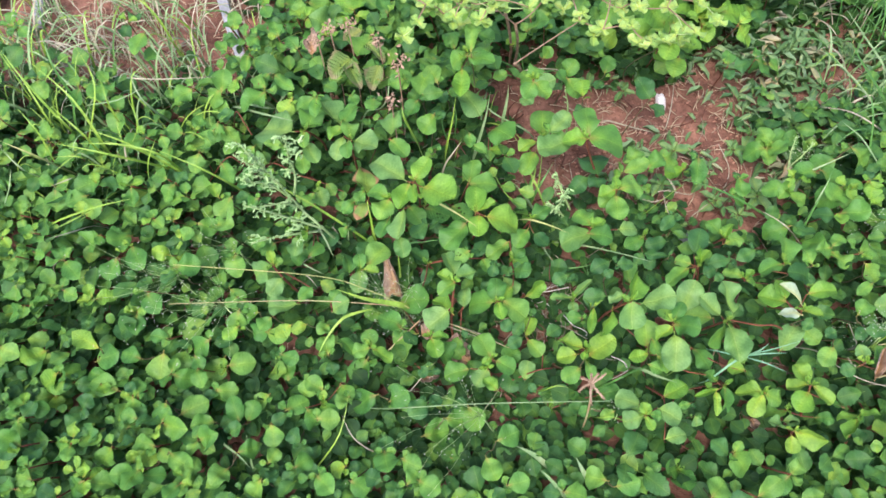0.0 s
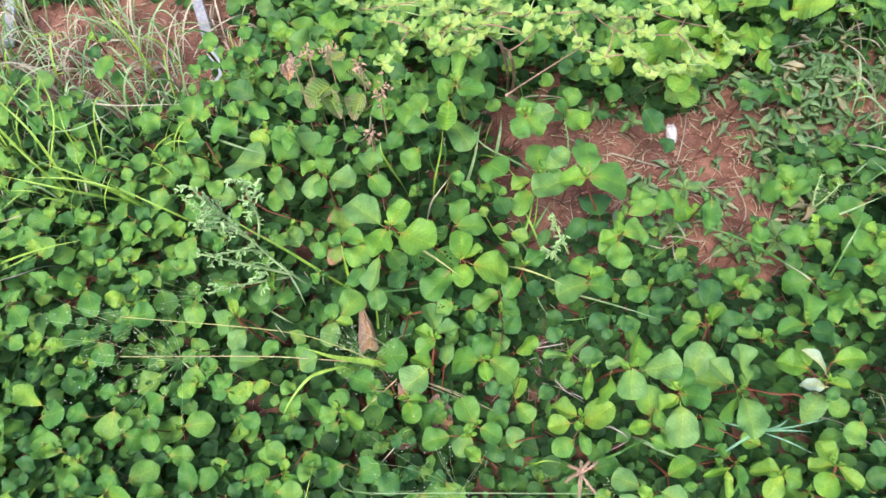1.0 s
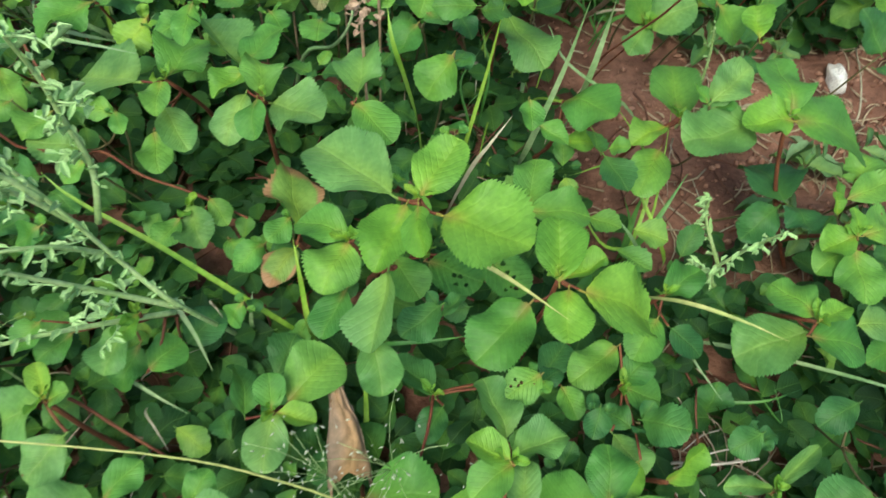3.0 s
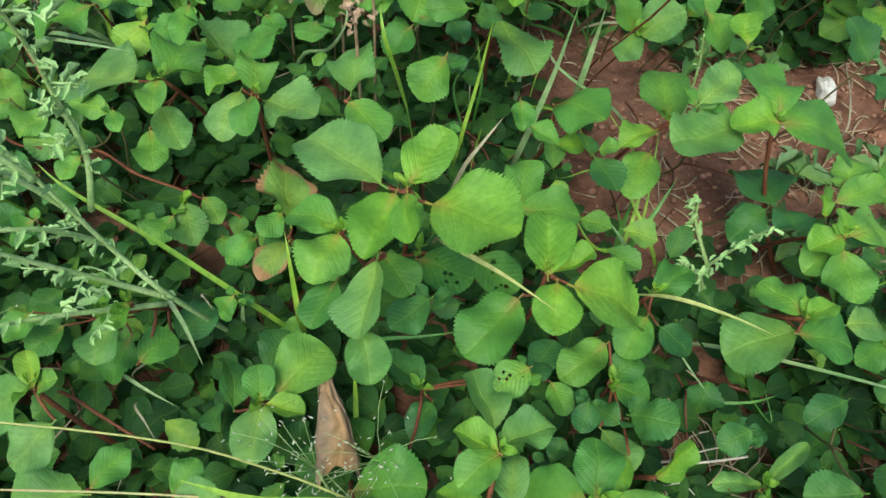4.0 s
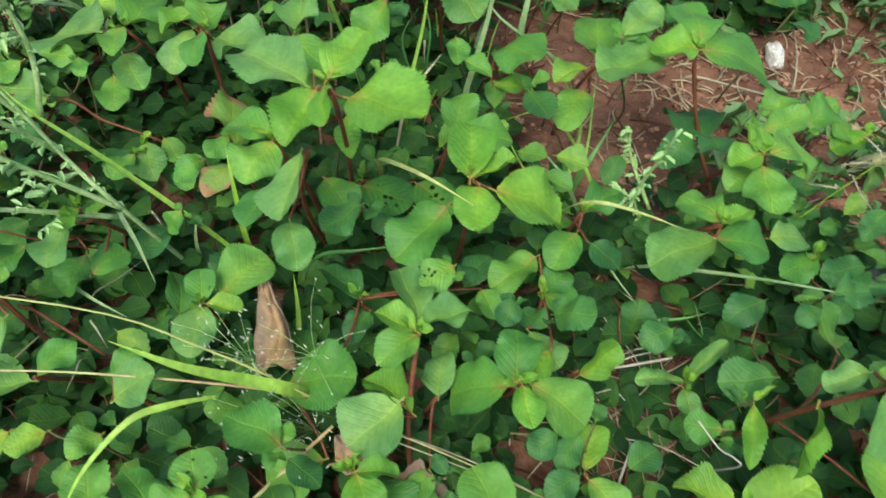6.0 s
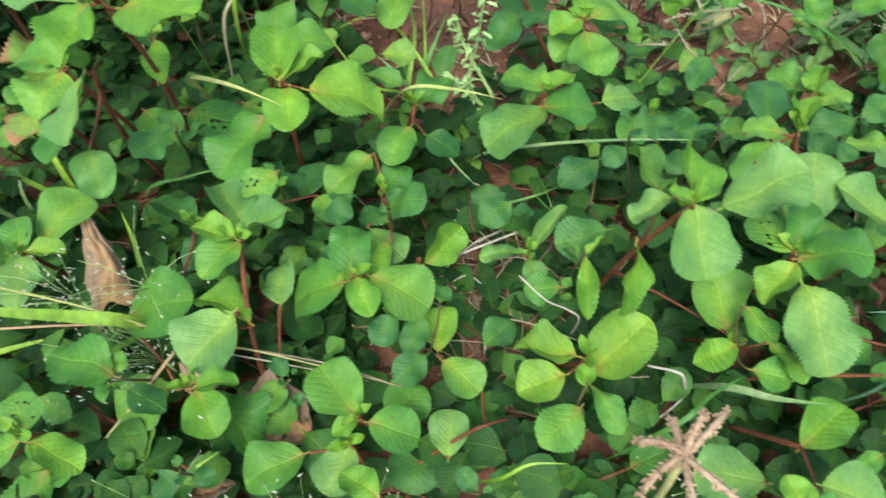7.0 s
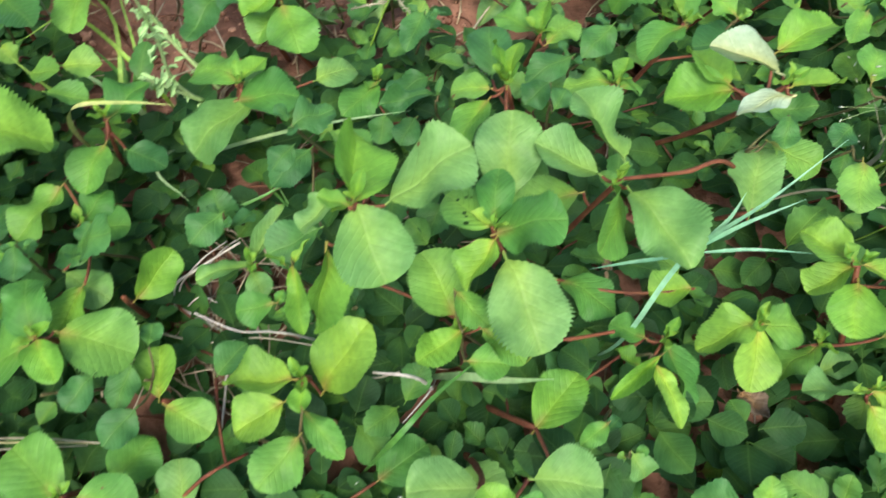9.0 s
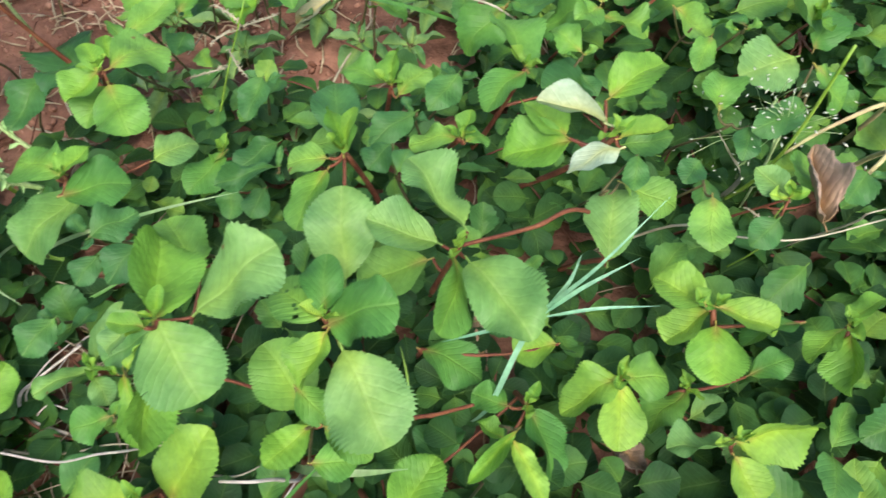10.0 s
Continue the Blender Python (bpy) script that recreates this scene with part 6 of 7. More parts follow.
def creeping_stem(width, *points):
    """A thick red-brown stem that lies between the weeds and comes up out of the soil."""
    a = Vector(points[0])
    ends = []
    for p, q in ((a, Vector(points[1])),):
        d = (p - q).normalized() * 0.06
        ends.append((p.x + d.x, p.y + d.y, ground_z(p.x + d.x, p.y + d.y) - 0.004))
    line = smooth_line([ends[0], *points], 7)
    n = len(line)
    rad = [width / 2000 * (1 - 0.3 * i / n + (0.22 if i % 9 == 4 else 0.0)) for i in range(n)]
    ob = new("creeping_stem", mesh_of("creeping_stem", *tube(line, rad, 8), MAT_STEM))
    tagged(ob, "thick red-brown weed stem lying between the leaves", "stem", "creeping stems")


NARROW_LEAF = [mesh_of("leaf", *leaf_grid(22, 6, (0.7 * k, 1.9 * k), cup=0.35, droop=0.2, teeth=0.02, pleat=0.004, a=0.62, b=0.72, stalk=0.1, twist=0.2 * k - 0.2)[:2], MAT_PALE_LOW,
                       leaf_grid(22, 6, (0.7 * k, 1.9 * k), a=0.62, b=0.72, stalk=0.1)[2]) for k in range(3)]


def rosette(x, y, size, count):
    """A low seedling of pointed leaves round one node."""
    r = random.Random(int(x * 9973) + int(y * 7907))
    ob = thing("seedling", x, y, ground_z(x, y), "low grey-green seedling with pointed leaves on red soil", "weed", "seedlings")
    h = r.uniform(0.012, 0.03)
    part("stem", mesh_of("stem", *tube(bow((0, 0, -0.005), (0, 0, h), 0, 0.1, 4), [0.0009] * 5, 5), MAT_STEM_GREEN), ob)
    for k in range(count):
        s = size / 1000 * r.uniform(0.6, 1.1) * (1.0 if k < count * 0.6 else 0.55)
        m = Matrix.Translation((0, 0, h)) @ pose(0, 0, 0, 0, 0, 137 * k + r.uniform(-15, 15)) @ pose(0, 0.002, 0, r.uniform(-8, 22) + (0 if k < count * 0.6 else 25), r.uniform(-15, 15))
        part("leaf", r.choice(NARROW_LEAF), ob, "", m @ Matrix.Diagonal((s * r.uniform(0.42, 0.62), s, s, 1)))


def creepers():
    """Narrow grey-green leaves creeping over the bare soil."""
    r = random.Random(5)
    v, f, u = leaf_grid(6, 2, (0.2, 0.0), cup=0.5, droop=0.25, teeth=0.0, pleat=0.0, a=0.7, b=0.8, stalk=0)
    v, u = np.array(v), np.array(u)
    V, Fc, U, k = [], [], [], 0
    for n in range(205):
        x, y = r.gauss(0.46, 0.10), r.gauss(0.955, 0.075)
        if n > 110:
            x, y = r.uniform(0.15, 0.65), r.uniform(0.75, 1.15)
        if math.hypot(x - 0.302, y - 0.921) < 0.05 or (x < 0.41 and y < 0.985 and r.random() < 0.55):
            continue
        h0 = r.uniform(0, 360)
        for j in range(r.randint(4, 7)):
            ln = r.uniform(0.015, 0.032)
            m = pose(x + r.gauss(0, 0.006), y + r.gauss(0, 0.006), ground_z(x, y) + r.uniform(0.004, 0.022), 0, 0, h0 + 70 * j + r.uniform(-20, 20)) @ pose(0, 0, 0, r.uniform(-10, 35), r.uniform(-30, 30))
            A = np.array(m @ Matrix.Diagonal((ln * r.uniform(0.22, 0.32), ln, ln, 1)))
            V.append(v @ A[:3, :3].T + A[:3, 3])
            U.append(u)
            Fc += [tuple(i + k for i in ff) for ff in f]
            k += len(v)
    tagged(new("creeping_weeds", mesh_of("creeping_weeds", np.concatenate(V).tolist(), Fc, MAT_NARROW, np.concatenate(U))),
           "narrow grey-green leaves creeping over red soil", "weeds", kind="stuff")


def litter():
    """Clods and dry bits on the soil."""
    r = random.Random(9)
    pieces = []
    base = lump(1, 1, 1, 3.0, 1)
    bv, bf = [v.co.copy() for v in base.vertices], [tuple(p.vertices) for p in base.polygons]
    for n in range(2600):
        x, y = r.gauss(0.26, 0.14), r.gauss(0.84, 0.10)
        if n > 2000:
            x, y = r.uniform(-0.6, -0.2), r.uniform(0.9, 1.2)
        s = 0.0008 + 0.0035 * r.random() ** 3
        m = pose(x, y, ground_z(x, y) + s * 0.4, r.uniform(0, 360), r.uniform(0, 360)) @ Matrix.Diagonal((s, s * 0.8, s * 0.6, 1))
        pieces.append(([tuple(m @ v) for v in bv], bf))
    tagged(new("clods", mesh_of("clods", *join(pieces), MAT_PEBBLE)), "small red-brown clods and pebbles on soil", "clods", kind="stuff")
    pieces = []
    for n in range(1150):
        x, y = r.gauss(0.31, 0.15), r.gauss(0.88, 0.11)
        if n > 520:
            x, y = r.uniform(-0.65, -0.15), r.uniform(0.9, 1.2)
        an, ln = r.uniform(0, 6.28), r.uniform(0.008, 0.035)
        a = Vector((x, y, ground_z(x, y) + 0.003))
        b = a + Vector((math.cos(an) * ln, math.sin(an) * ln, r.uniform(-0.001, 0.004)))
        pieces.append(tube(bow(a, b, 0.001, r.uniform(-0.2, 0.2), 3), [0.0006, 0.0008, 0.0006, 0.0003], 4))
    tagged(new("straw_litter", mesh_of("straw_litter", *join(pieces), MAT_LITTER)), "dry straw bits scattered on soil", "litter", kind="stuff")


creepers()
litter()
clump = grass_clump("slender grass with long pinkish flowering stalks among the weeds")
stalk(clump, "t", 1.4, (-0.035, 0.552, 0.072), (-0.074, 0.556, 0.100), (-0.126, 0.557, 0.128), (-0.271, 0.557, 0.148))
stalk(clump, "k", 1.4, (-0.035, 0.552, 0.070), (-0.121, 0.548, 0.090), (-0.191, 0.548, 0.088), (-0.297, 0.550, 0.075))
blade(clump, "y", 6.5, (-0.035, 0.552, 0.072), (-0.055, 0.546, 0.092), (-0.078, 0.540, 0.112), (-0.103, 0.541, 0.128))
spray(clump, "y", 3.4, (-0.072, 0.546, 0.077), (-0.089, 0.536, 0.086), (-0.103, 0.527, 0.088), (-0.118, 0.509, 0.080), (-0.128, 0.494, 0.066))
stalk(clump, "s", 1.4, (-0.009, 0.549, 0.050), (0.040, 0.533, 0.050), (0.071, 0.520, 0.045))
stalk(clump, "s", 1.2, (-0.011, 0.546, 0.050), (0.038, 0.529, 0.050), (0.063, 0.524, 0.040))
stalk(clump, "k", 1.4, (0.003, 0.543, 0.055), (0.040, 0.531, 0.050), (0.078, 0.519, 0.040))
clump = grass_clump("yellow-green grass blades leaning over the weeds")
blade(clump, "y", 3.0, (-0.094, 0.656, 0.050), (-0.146, 0.666, 0.100), (-0.180, 0.671, 0.130), (-0.194, 0.678, 0.140))
blade(clump, "y", 3.3, (-0.078, 0.647, 0.060), (-0.080, 0.651, 0.100), (-0.083, 0.662, 0.120))
blade(clump, "y", 3.4, (-0.047, 0.601, 0.030), (-0.048, 0.614, 0.050), (-0.049, 0.621, 0.070))
blade(clump, "g", 2.4, (-0.041, 0.640, 0.060), (-0.018, 0.638, 0.070), (0.002, 0.642, 0.070))
clump = grass_clump("thick pale green stem bent over the weeds")
stalk(clump, "p", 3.0, (-0.099, 0.822, 0.085), (-0.080, 0.815, 0.100), (-0.070, 0.817, 0.115), (-0.067, 0.824, 0.130))
clump = grass_clump("single tall bent yellow-green grass blade")
blade(clump, "y", 3.9, (-0.027, 0.750, 0.100), (-0.034, 0.733, 0.150), (-0.041, 0.729, 0.180), (-0.044, 0.740, 0.190))
clump = grass_clump("grass blades with dry straw-yellow tips")
blade(clump, "t", 3.7, (-0.012, 0.745, -0.004), (-0.010, 0.700, 0.070), (-0.007, 0.667, 0.110), (0.016, 0.643, 0.123), (0.040, 0.622, 0.126))
blade(clump, "t", 2.7, (0.080, 0.720, -0.004), (0.088, 0.670, 0.070), (0.100, 0.644, 0.108), (0.122, 0.632, 0.114), (0.142, 0.622, 0.114))
clump = grass_clump("pale blue-green grass blades standing among weeds")
blade(clump, "p", 4.2, (0.039, 0.777, 0.060), (0.050, 0.780, 0.120), (0.055, 0.779, 0.170))
blade(clump, "p", 4.5, (0.073, 0.810, 0.080), (0.077, 0.813, 0.120), (0.077, 0.810, 0.150))
blade(clump, "p", 3.0, (0.109, 0.811, 0.060), (0.060, 0.810, 0.100), (0.045, 0.820, 0.120))
blade(clump, "y", 2.8, (0.003, 0.786, 0.060), (0.011, 0.800, 0.100), (0.016, 0.803, 0.150))
blade(clump, "s", 2.6, (0.002, 0.741, 0.080), (0.011, 0.743, 0.100), (0.023, 0.756, 0.110))
blade(clump, "g", 2.0, (0.013, 0.818, 0.050), (0.015, 0.823, 0.080), (0.008, 0.837, 0.100))
blade(clump, "g", 2.0, (0.005, 0.802, 0.050), (-0.003, 0.811, 0.080), (0.008, 0.820, 0.100))
clump = grass_clump("small tuft of dark green grass on bare soil")
blade(clump, "g", 5.4, (0.105, 0.735, 0.012), (0.109, 0.749, 0.030), (0.113, 0.759, 0.050))
blade(clump, "g", 5.3, (0.109, 0.736, 0.012), (0.120, 0.742, 0.040), (0.137, 0.764, 0.060))
blade(clump, "y", 2.7, (0.112, 0.736, 0.012), (0.120, 0.751, 0.040), (0.124, 0.796, 0.090))
blade(clump, "g", 4.0, (0.107, 0.735, 0.012), (0.107, 0.745, 0.030), (0.099, 0.751, 0.050))
blade(clump, "p", 4.1, (0.115, 0.717, 0.020), (0.101, 0.718, 0.050), (0.088, 0.730, 0.060))
blade(clump, "y", 2.5, (0.103, 0.726, 0.030), (0.080, 0.718, 0.050), (0.056, 0.743, 0.080))
blade(clump, "y", 2.9, (0.106, 0.731, 0.030), (0.114, 0.766, 0.060), (0.082, 0.786, 0.100))
blade(clump, "y", 2.9, (0.125, 0.726, 0.030), (0.097, 0.765, 0.060), (0.064, 0.758, 0.060))
clump = grass_clump("long thin bluish-green grass blade lying over the weeds")
blade(clump, "p", 2.3, (0.125, 0.678, 0.030), (0.119, 0.639, 0.060), (0.130, 0.616, 0.060))
blade(clump, "g", 2.2, (0.137, 0.633, 0.020), (0.165, 0.630, 0.030), (0.189, 0.638, 0.030))
clump = grass_clump("pale grass blades bent among weeds")
blade(clump, "p", 3.8, (-0.273, 0.859, 0.060), (-0.233, 0.834, 0.080), (-0.217, 0.841, 0.070))
blade(clump, "p", 4.3, (-0.234, 0.866, 0.050), (-0.251, 0.860, 0.070), (-0.267, 0.855, 0.090))
blade(clump, "p", 3.0, (-0.143, 0.651, 0.080), (-0.133, 0.637, 0.070), (-0.126, 0.627, 0.050))
blade(clump, "p", 2.5, (-0.177, 0.628, 0.050), (-0.154, 0.614, 0.050), (-0.134, 0.604, 0.050))
blade(clump, "s", 1.4, (-0.158, 0.609, 0.040), (-0.148, 0.596, 0.050), (-0.139, 0.585, 0.050))
blade(clump, "s", 1.3, (-0.154, 0.585, 0.040), (-0.151, 0.571, 0.050), (-0.152, 0.560, 0.050))
blade(clump, "p", 2.6, (-0.114, 0.663, 0.030), (-0.112, 0.661, 0.050), (-0.111, 0.669, 0.060))
blade(clump, "s", 1.1, (-0.126, 0.651, 0.080), (-0.122, 0.646, 0.080), (-0.118, 0.641, 0.080))
blade(clump, "s", 1.4, (-0.167, 0.631, 0.030), (-0.152, 0.636, 0.040), (-0.132, 0.634, 0.060))
clump = grass_clump("pale green grass blade over soil and weeds")
blade(clump, "p", 2.6, (0.140, 0.662, 0.035), (0.170, 0.639, 0.062), (0.205, 0.615, 0.084), (0.235, 0.595, 0.099))
blade(clump, "g", 1.4, (0.164, 0.649, 0.020), (0.173, 0.618, 0.030), (0.169, 0.638, 0.040))
clump = grass_clump("bluish-green grass sprig with crossing blades")
blade(clump, "b", 2.5, (0.285, 0.480, 0.050), (0.302, 0.485, 0.085), (0.313, 0.487, 0.100), (0.327, 0.480, 0.130), (0.353, 0.482, 0.150))
spray(clump, "b", 1.8, (0.312, 0.486, 0.100), (0.324, 0.482, 0.115), (0.341, 0.476, 0.130))
spray(clump, "b", 1.8, (0.313, 0.487, 0.100), (0.321, 0.486, 0.115), (0.327, 0.489, 0.125))
spray(clump, "b", 1.5, (0.313, 0.487, 0.095), (0.331, 0.478, 0.100), (0.351, 0.468, 0.100))
spray(clump, "b", 1.6, (0.310, 0.490, 0.090), (0.290, 0.495, 0.090), (0.278, 0.503, 0.080))
clump = grass_clump("short light green grass blades low among the weeds")
blade(clump, "p", 3.9, (0.213, 0.488, 0.060), (0.229, 0.475, 0.070), (0.244, 0.465, 0.080))
blade(clump, "y", 1.6, (0.253, 0.489, 0.060), (0.260, 0.498, 0.070), (0.263, 0.509, 0.080))
blade(clump, "g", 2.4, (0.182, 0.466, 0.080), (0.202, 0.478, 0.075), (0.225, 0.489, 0.066))
blade(clump, "y", 1.6, (0.110, 0.462, 0.060), (0.122, 0.459, 0.080), (0.137, 0.457, 0.080))
blade(clump, "y", 1.7, (0.162, 0.426, 0.080), (0.171, 0.420, 0.100), (0.187, 0.414, 0.100))
blade(clump, "y", 2.9, (-0.033, 0.491, 0.020), (-0.017, 0.493, 0.040), (-0.002, 0.496, 0.050))
clump = grass_clump("grass stalk with pale spiked flower fingers over bare soil")
stalk(clump, "y", 1.4, (0.235, 0.704, 0.010), (0.253, 0.698, 0.060), (0.275, 0.693, 0.110))
spike(clump, "s", 1.9, (0.257, 0.699, 0.070), (0.248, 0.694, 0.075), (0.238, 0.701, 0.070))
spike(clump, "s", 1.9, (0.269, 0.698, 0.090), (0.262, 0.699, 0.090), (0.254, 0.702, 0.085))
spike(clump, "s", 1.8, (0.270, 0.694, 0.095), (0.278, 0.687, 0.100), (0.287, 0.687, 0.100))
spike(clump, "s", 1.9, (0.261, 0.699, 0.080), (0.261, 0.686, 0.080), (0.263, 0.674, 0.080))
spike(clump, "s", 1.9, (0.270, 0.694, 0.095), (0.267, 0.699, 0.100), (0.263, 0.709, 0.100))
clump = grass_clump("yellow-green grass stalk with tiny pale seeds")
stalk(clump, "y", 2.4, (0.459, 0.522, 0.040), (0.454, 0.509, 0.090), (0.453, 0.504, 0.150))
stalk(clump, "y", 1.0, (0.433, 0.487, 0.050), (0.433, 0.488, 0.070), (0.440, 0.490, 0.080))
spike(clump, "s", 1.7, (0.439, 0.489, 0.080), (0.436, 0.493, 0.080), (0.436, 0.499, 0.080))
spike(clump, "s", 1.7, (0.434, 0.489, 0.070), (0.431, 0.492, 0.070), (0.429, 0.499, 0.070))
clump = grass_clump("dry pinkish-brown grass stalks lying across the weeds")
stalk(clump, "k", 2.7, (0.515, 0.509, 0.080), (0.484, 0.512, 0.080), (0.464, 0.515, 0.070))
stalk(clump, "k", 2.8, (0.495, 0.489, 0.080), (0.473, 0.484, 0.070), (0.460, 0.482, 0.060))
stalk(clump, "s", 1.5, (0.401, 0.512, 0.060), (0.421, 0.494, 0.060), (0.446, 0.478, 0.060), (0.486, 0.468, 0.060))
stalk(clump, "s", 1.3, (0.469, 0.474, 0.060), (0.463, 0.468, 0.080), (0.472, 0.466, 0.080))
blade(clump, "s", 3.0, (0.451, 0.522, 0.050), (0.435, 0.523, 0.080), (0.423, 0.525, 0.100))
clump = grass_clump("long thin grass stalk lying over the weeds")
stalk(clump, "p", 1.4, (-0.039, 0.406, 0.150), (0.047, 0.397, 0.190), (0.152, 0.399, 0.195))
clump = grass_clump("yellow-green grass blades sprawling over weeds")
blade(clump, "p", 4.2, (-0.559, 0.891, 0.060), (-0.549, 0.924, 0.120), (-0.525, 0.943, 0.160))
blade(clump, "g", 4.0, (-0.477, 0.846, 0.060), (-0.490, 0.853, 0.130), (-0.502, 0.886, 0.160))
blade(clump, "y", 3.5, (-0.492, 0.816, 0.060), (-0.523, 0.833, 0.130), (-0.551, 0.863, 0.150))
blade(clump, "t", 3.2, (-0.471, 0.745, 0.060), (-0.479, 0.721, 0.120), (-0.510, 0.725, 0.140))
blade(clump, "y", 3.6, (-0.316, 0.738, 0.060), (-0.367, 0.731, 0.130), (-0.410, 0.736, 0.150))
blade(clump, "p", 3.2, (-0.494, 0.731, 0.060), (-0.486, 0.700, 0.120), (-0.507, 0.715, 0.140))
blade(clump, "p", 3.2, (-0.530, 0.684, 0.060), (-0.500, 0.679, 0.110), (-0.492, 0.693, 0.130))
blade(clump, "y", 3.0, (-0.471, 0.660, 0.060), (-0.391, 0.645, 0.120), (-0.338, 0.645, 0.140))
blade(clump, "p", 3.6, (-0.282, 0.853, 0.060), (-0.218, 0.795, 0.110), (-0.175, 0.767, 0.130))
blade(clump, "p", 2.8, (-0.479, 0.851, 0.060), (-0.409, 0.817, 0.110), (-0.362, 0.825, 0.130))
blade(clump, "s", 2.8, (-0.462, 0.905, 0.060), (-0.377, 0.863, 0.100), (-0.293, 0.858, 0.110))
blade(clump, "s", 2.5, (-0.414, 0.662, 0.060), (-0.408, 0.621, 0.110), (-0.424, 0.597, 0.130))
blade(clump, "y", 3.0, (-0.359, 0.722, 0.060), (-0.341, 0.709, 0.120), (-0.325, 0.722, 0.150))
blade(clump, "y", 3.3, (-0.489, 0.756, 0.060), (-0.481, 0.751, 0.120), (-0.500, 0.768, 0.150))
blade(clump, "p", 3.3, (-0.365, 0.836, 0.050), (-0.378, 0.820, 0.110), (-0.397, 0.853, 0.130))
blade(clump, "p", 3.4, (-0.354, 0.892, 0.050), (-0.369, 0.894, 0.100), (-0.399, 0.925, 0.120))
blade(clump, "y", 3.9, (-0.346, 0.756, 0.050), (-0.388, 0.719, 0.125), (-0.455, 0.728, 0.135))
blade(clump, "y", 3.5, (-0.427, 0.767, 0.050), (-0.431, 0.753, 0.125), (-0.476, 0.788, 0.135))
blade(clump, "y", 3.7, (-0.317, 0.738, 0.060), (-0.327, 0.713, 0.135), (-0.386, 0.722, 0.145))
blade(clump, "y", 3.1, (-0.240, 0.712, 0.060), (-0.267, 0.689, 0.135), (-0.336, 0.716, 0.145))
blade(clump, "y", 3.5, (-0.454, 0.796, 0.050), (-0.437, 0.721, 0.115), (-0.453, 0.695, 0.115))
blade(clump, "y", 3.0, (-0.407, 0.780, 0.050), (-0.364, 0.762, 0.125), (-0.377, 0.793, 0.145))
blade(clump, "y", 3.0, (-0.433, 0.754, 0.050), (-0.425, 0.722, 0.115), (-0.463, 0.722, 0.115))
blade(clump, "s", 3.0, (-0.465, 0.752, 0.040), (-0.434, 0.699, 0.105), (-0.455, 0.687, 0.105))
blade(clump, "y", 3.4, (-0.416, 0.736, 0.030), (-0.412, 0.655, 0.095), (-0.441, 0.633, 0.095))
blade(clump, "y", 3.2, (-0.468, 0.803, 0.040), (-0.433, 0.827, 0.125), (-0.472, 0.889, 0.135))
blade(clump, "y", 3.1, (-0.414, 0.813, 0.040), (-0.406, 0.794, 0.125), (-0.420, 0.826, 0.145))
blade(clump, "y", 3.6, (-0.324, 0.747, 0.050), (-0.360, 0.722, 0.135), (-0.420, 0.718, 0.145))
blade(clump, "y", 3.8, (-0.425, 0.773, 0.050), (-0.445, 0.792, 0.135), (-0.507, 0.836, 0.165))
clump = grass_clump("green grass blades at the edge of bare soil")
blade(clump, "p", 4.3, (0.596, 0.930, 0.050), (0.550, 0.946, 0.100), (0.509, 0.961, 0.140))
blade(clump, "g", 4.8, (0.587, 0.883, 0.040), (0.534, 0.900, 0.100), (0.508, 0.918, 0.130))
blade(clump, "p", 3.6, (0.570, 0.883, 0.040), (0.511, 0.908, 0.090), (0.478, 0.913, 0.110))
blade(clump, "p", 3.2, (0.402, 0.748, 0.030), (0.444, 0.740, 0.080), (0.487, 0.752, 0.100))
blade(clump, "g", 3.9, (0.530, 0.773, 0.040), (0.520, 0.795, 0.100), (0.513, 0.831, 0.130))
blade(clump, "p", 3.3, (0.549, 0.764, 0.040), (0.509, 0.776, 0.090), (0.484, 0.799, 0.100))
blade(clump, "g", 3.1, (0.423, 0.669, 0.040), (0.436, 0.691, 0.090), (0.450, 0.717, 0.110))
blade(clump, "s", 2.9, (0.572, 0.829, 0.040), (0.514, 0.831, 0.080), (0.468, 0.831, 0.090))
blade(clump, "g", 5.0, (0.620, 1.001, 0.040), (0.558, 0.967, 0.110), (0.513, 0.958, 0.150))
blade(clump, "g", 5.3, (0.572, 0.902, 0.030), (0.513, 0.900, 0.090), (0.474, 0.909, 0.120))
blade(clump, "p", 3.1, (0.445, 0.703, 0.020), (0.432, 0.687, 0.090), (0.444, 0.705, 0.110))
blade(clump, "p", 3.5, (0.541, 0.865, 0.020), (0.531, 0.840, 0.080), (0.553, 0.841, 0.090))
blade(clump, "g", 3.5, (0.503, 0.895, 0.020), (0.487, 0.879, 0.080), (0.480, 0.915, 0.090))
blade(clump, "g", 3.5, (0.400, 0.704, 0.030), (0.331, 0.706, 0.080), (0.278, 0.718, 0.090))
blade(clump, "s", 2.5, (0.437, 0.666, 0.020), (0.394, 0.658, 0.080), (0.362, 0.675, 0.090))
clump = grass_clump("pale grass blades low among weeds")
blade(clump, "p", 2.6, (-0.224, 0.410, 0.030), (-0.201, 0.392, 0.050), (-0.185, 0.378, 0.050))
blade(clump, "p", 2.6, (-0.188, 0.384, 0.030), (-0.189, 0.395, 0.050), (-0.192, 0.409, 0.060))
blade(clump, "p", 4.8, (0.128, 0.356, 0.050), (0.113, 0.366, 0.070), (0.101, 0.374, 0.080))
blade(clump, "p", 5.7, (0.151, 0.373, 0.050), (0.143, 0.378, 0.070), (0.138, 0.389, 0.070))
blade(clump, "p", 6.5, (0.113, 0.386, 0.050), (0.097, 0.391, 0.070), (0.080, 0.396, 0.080))
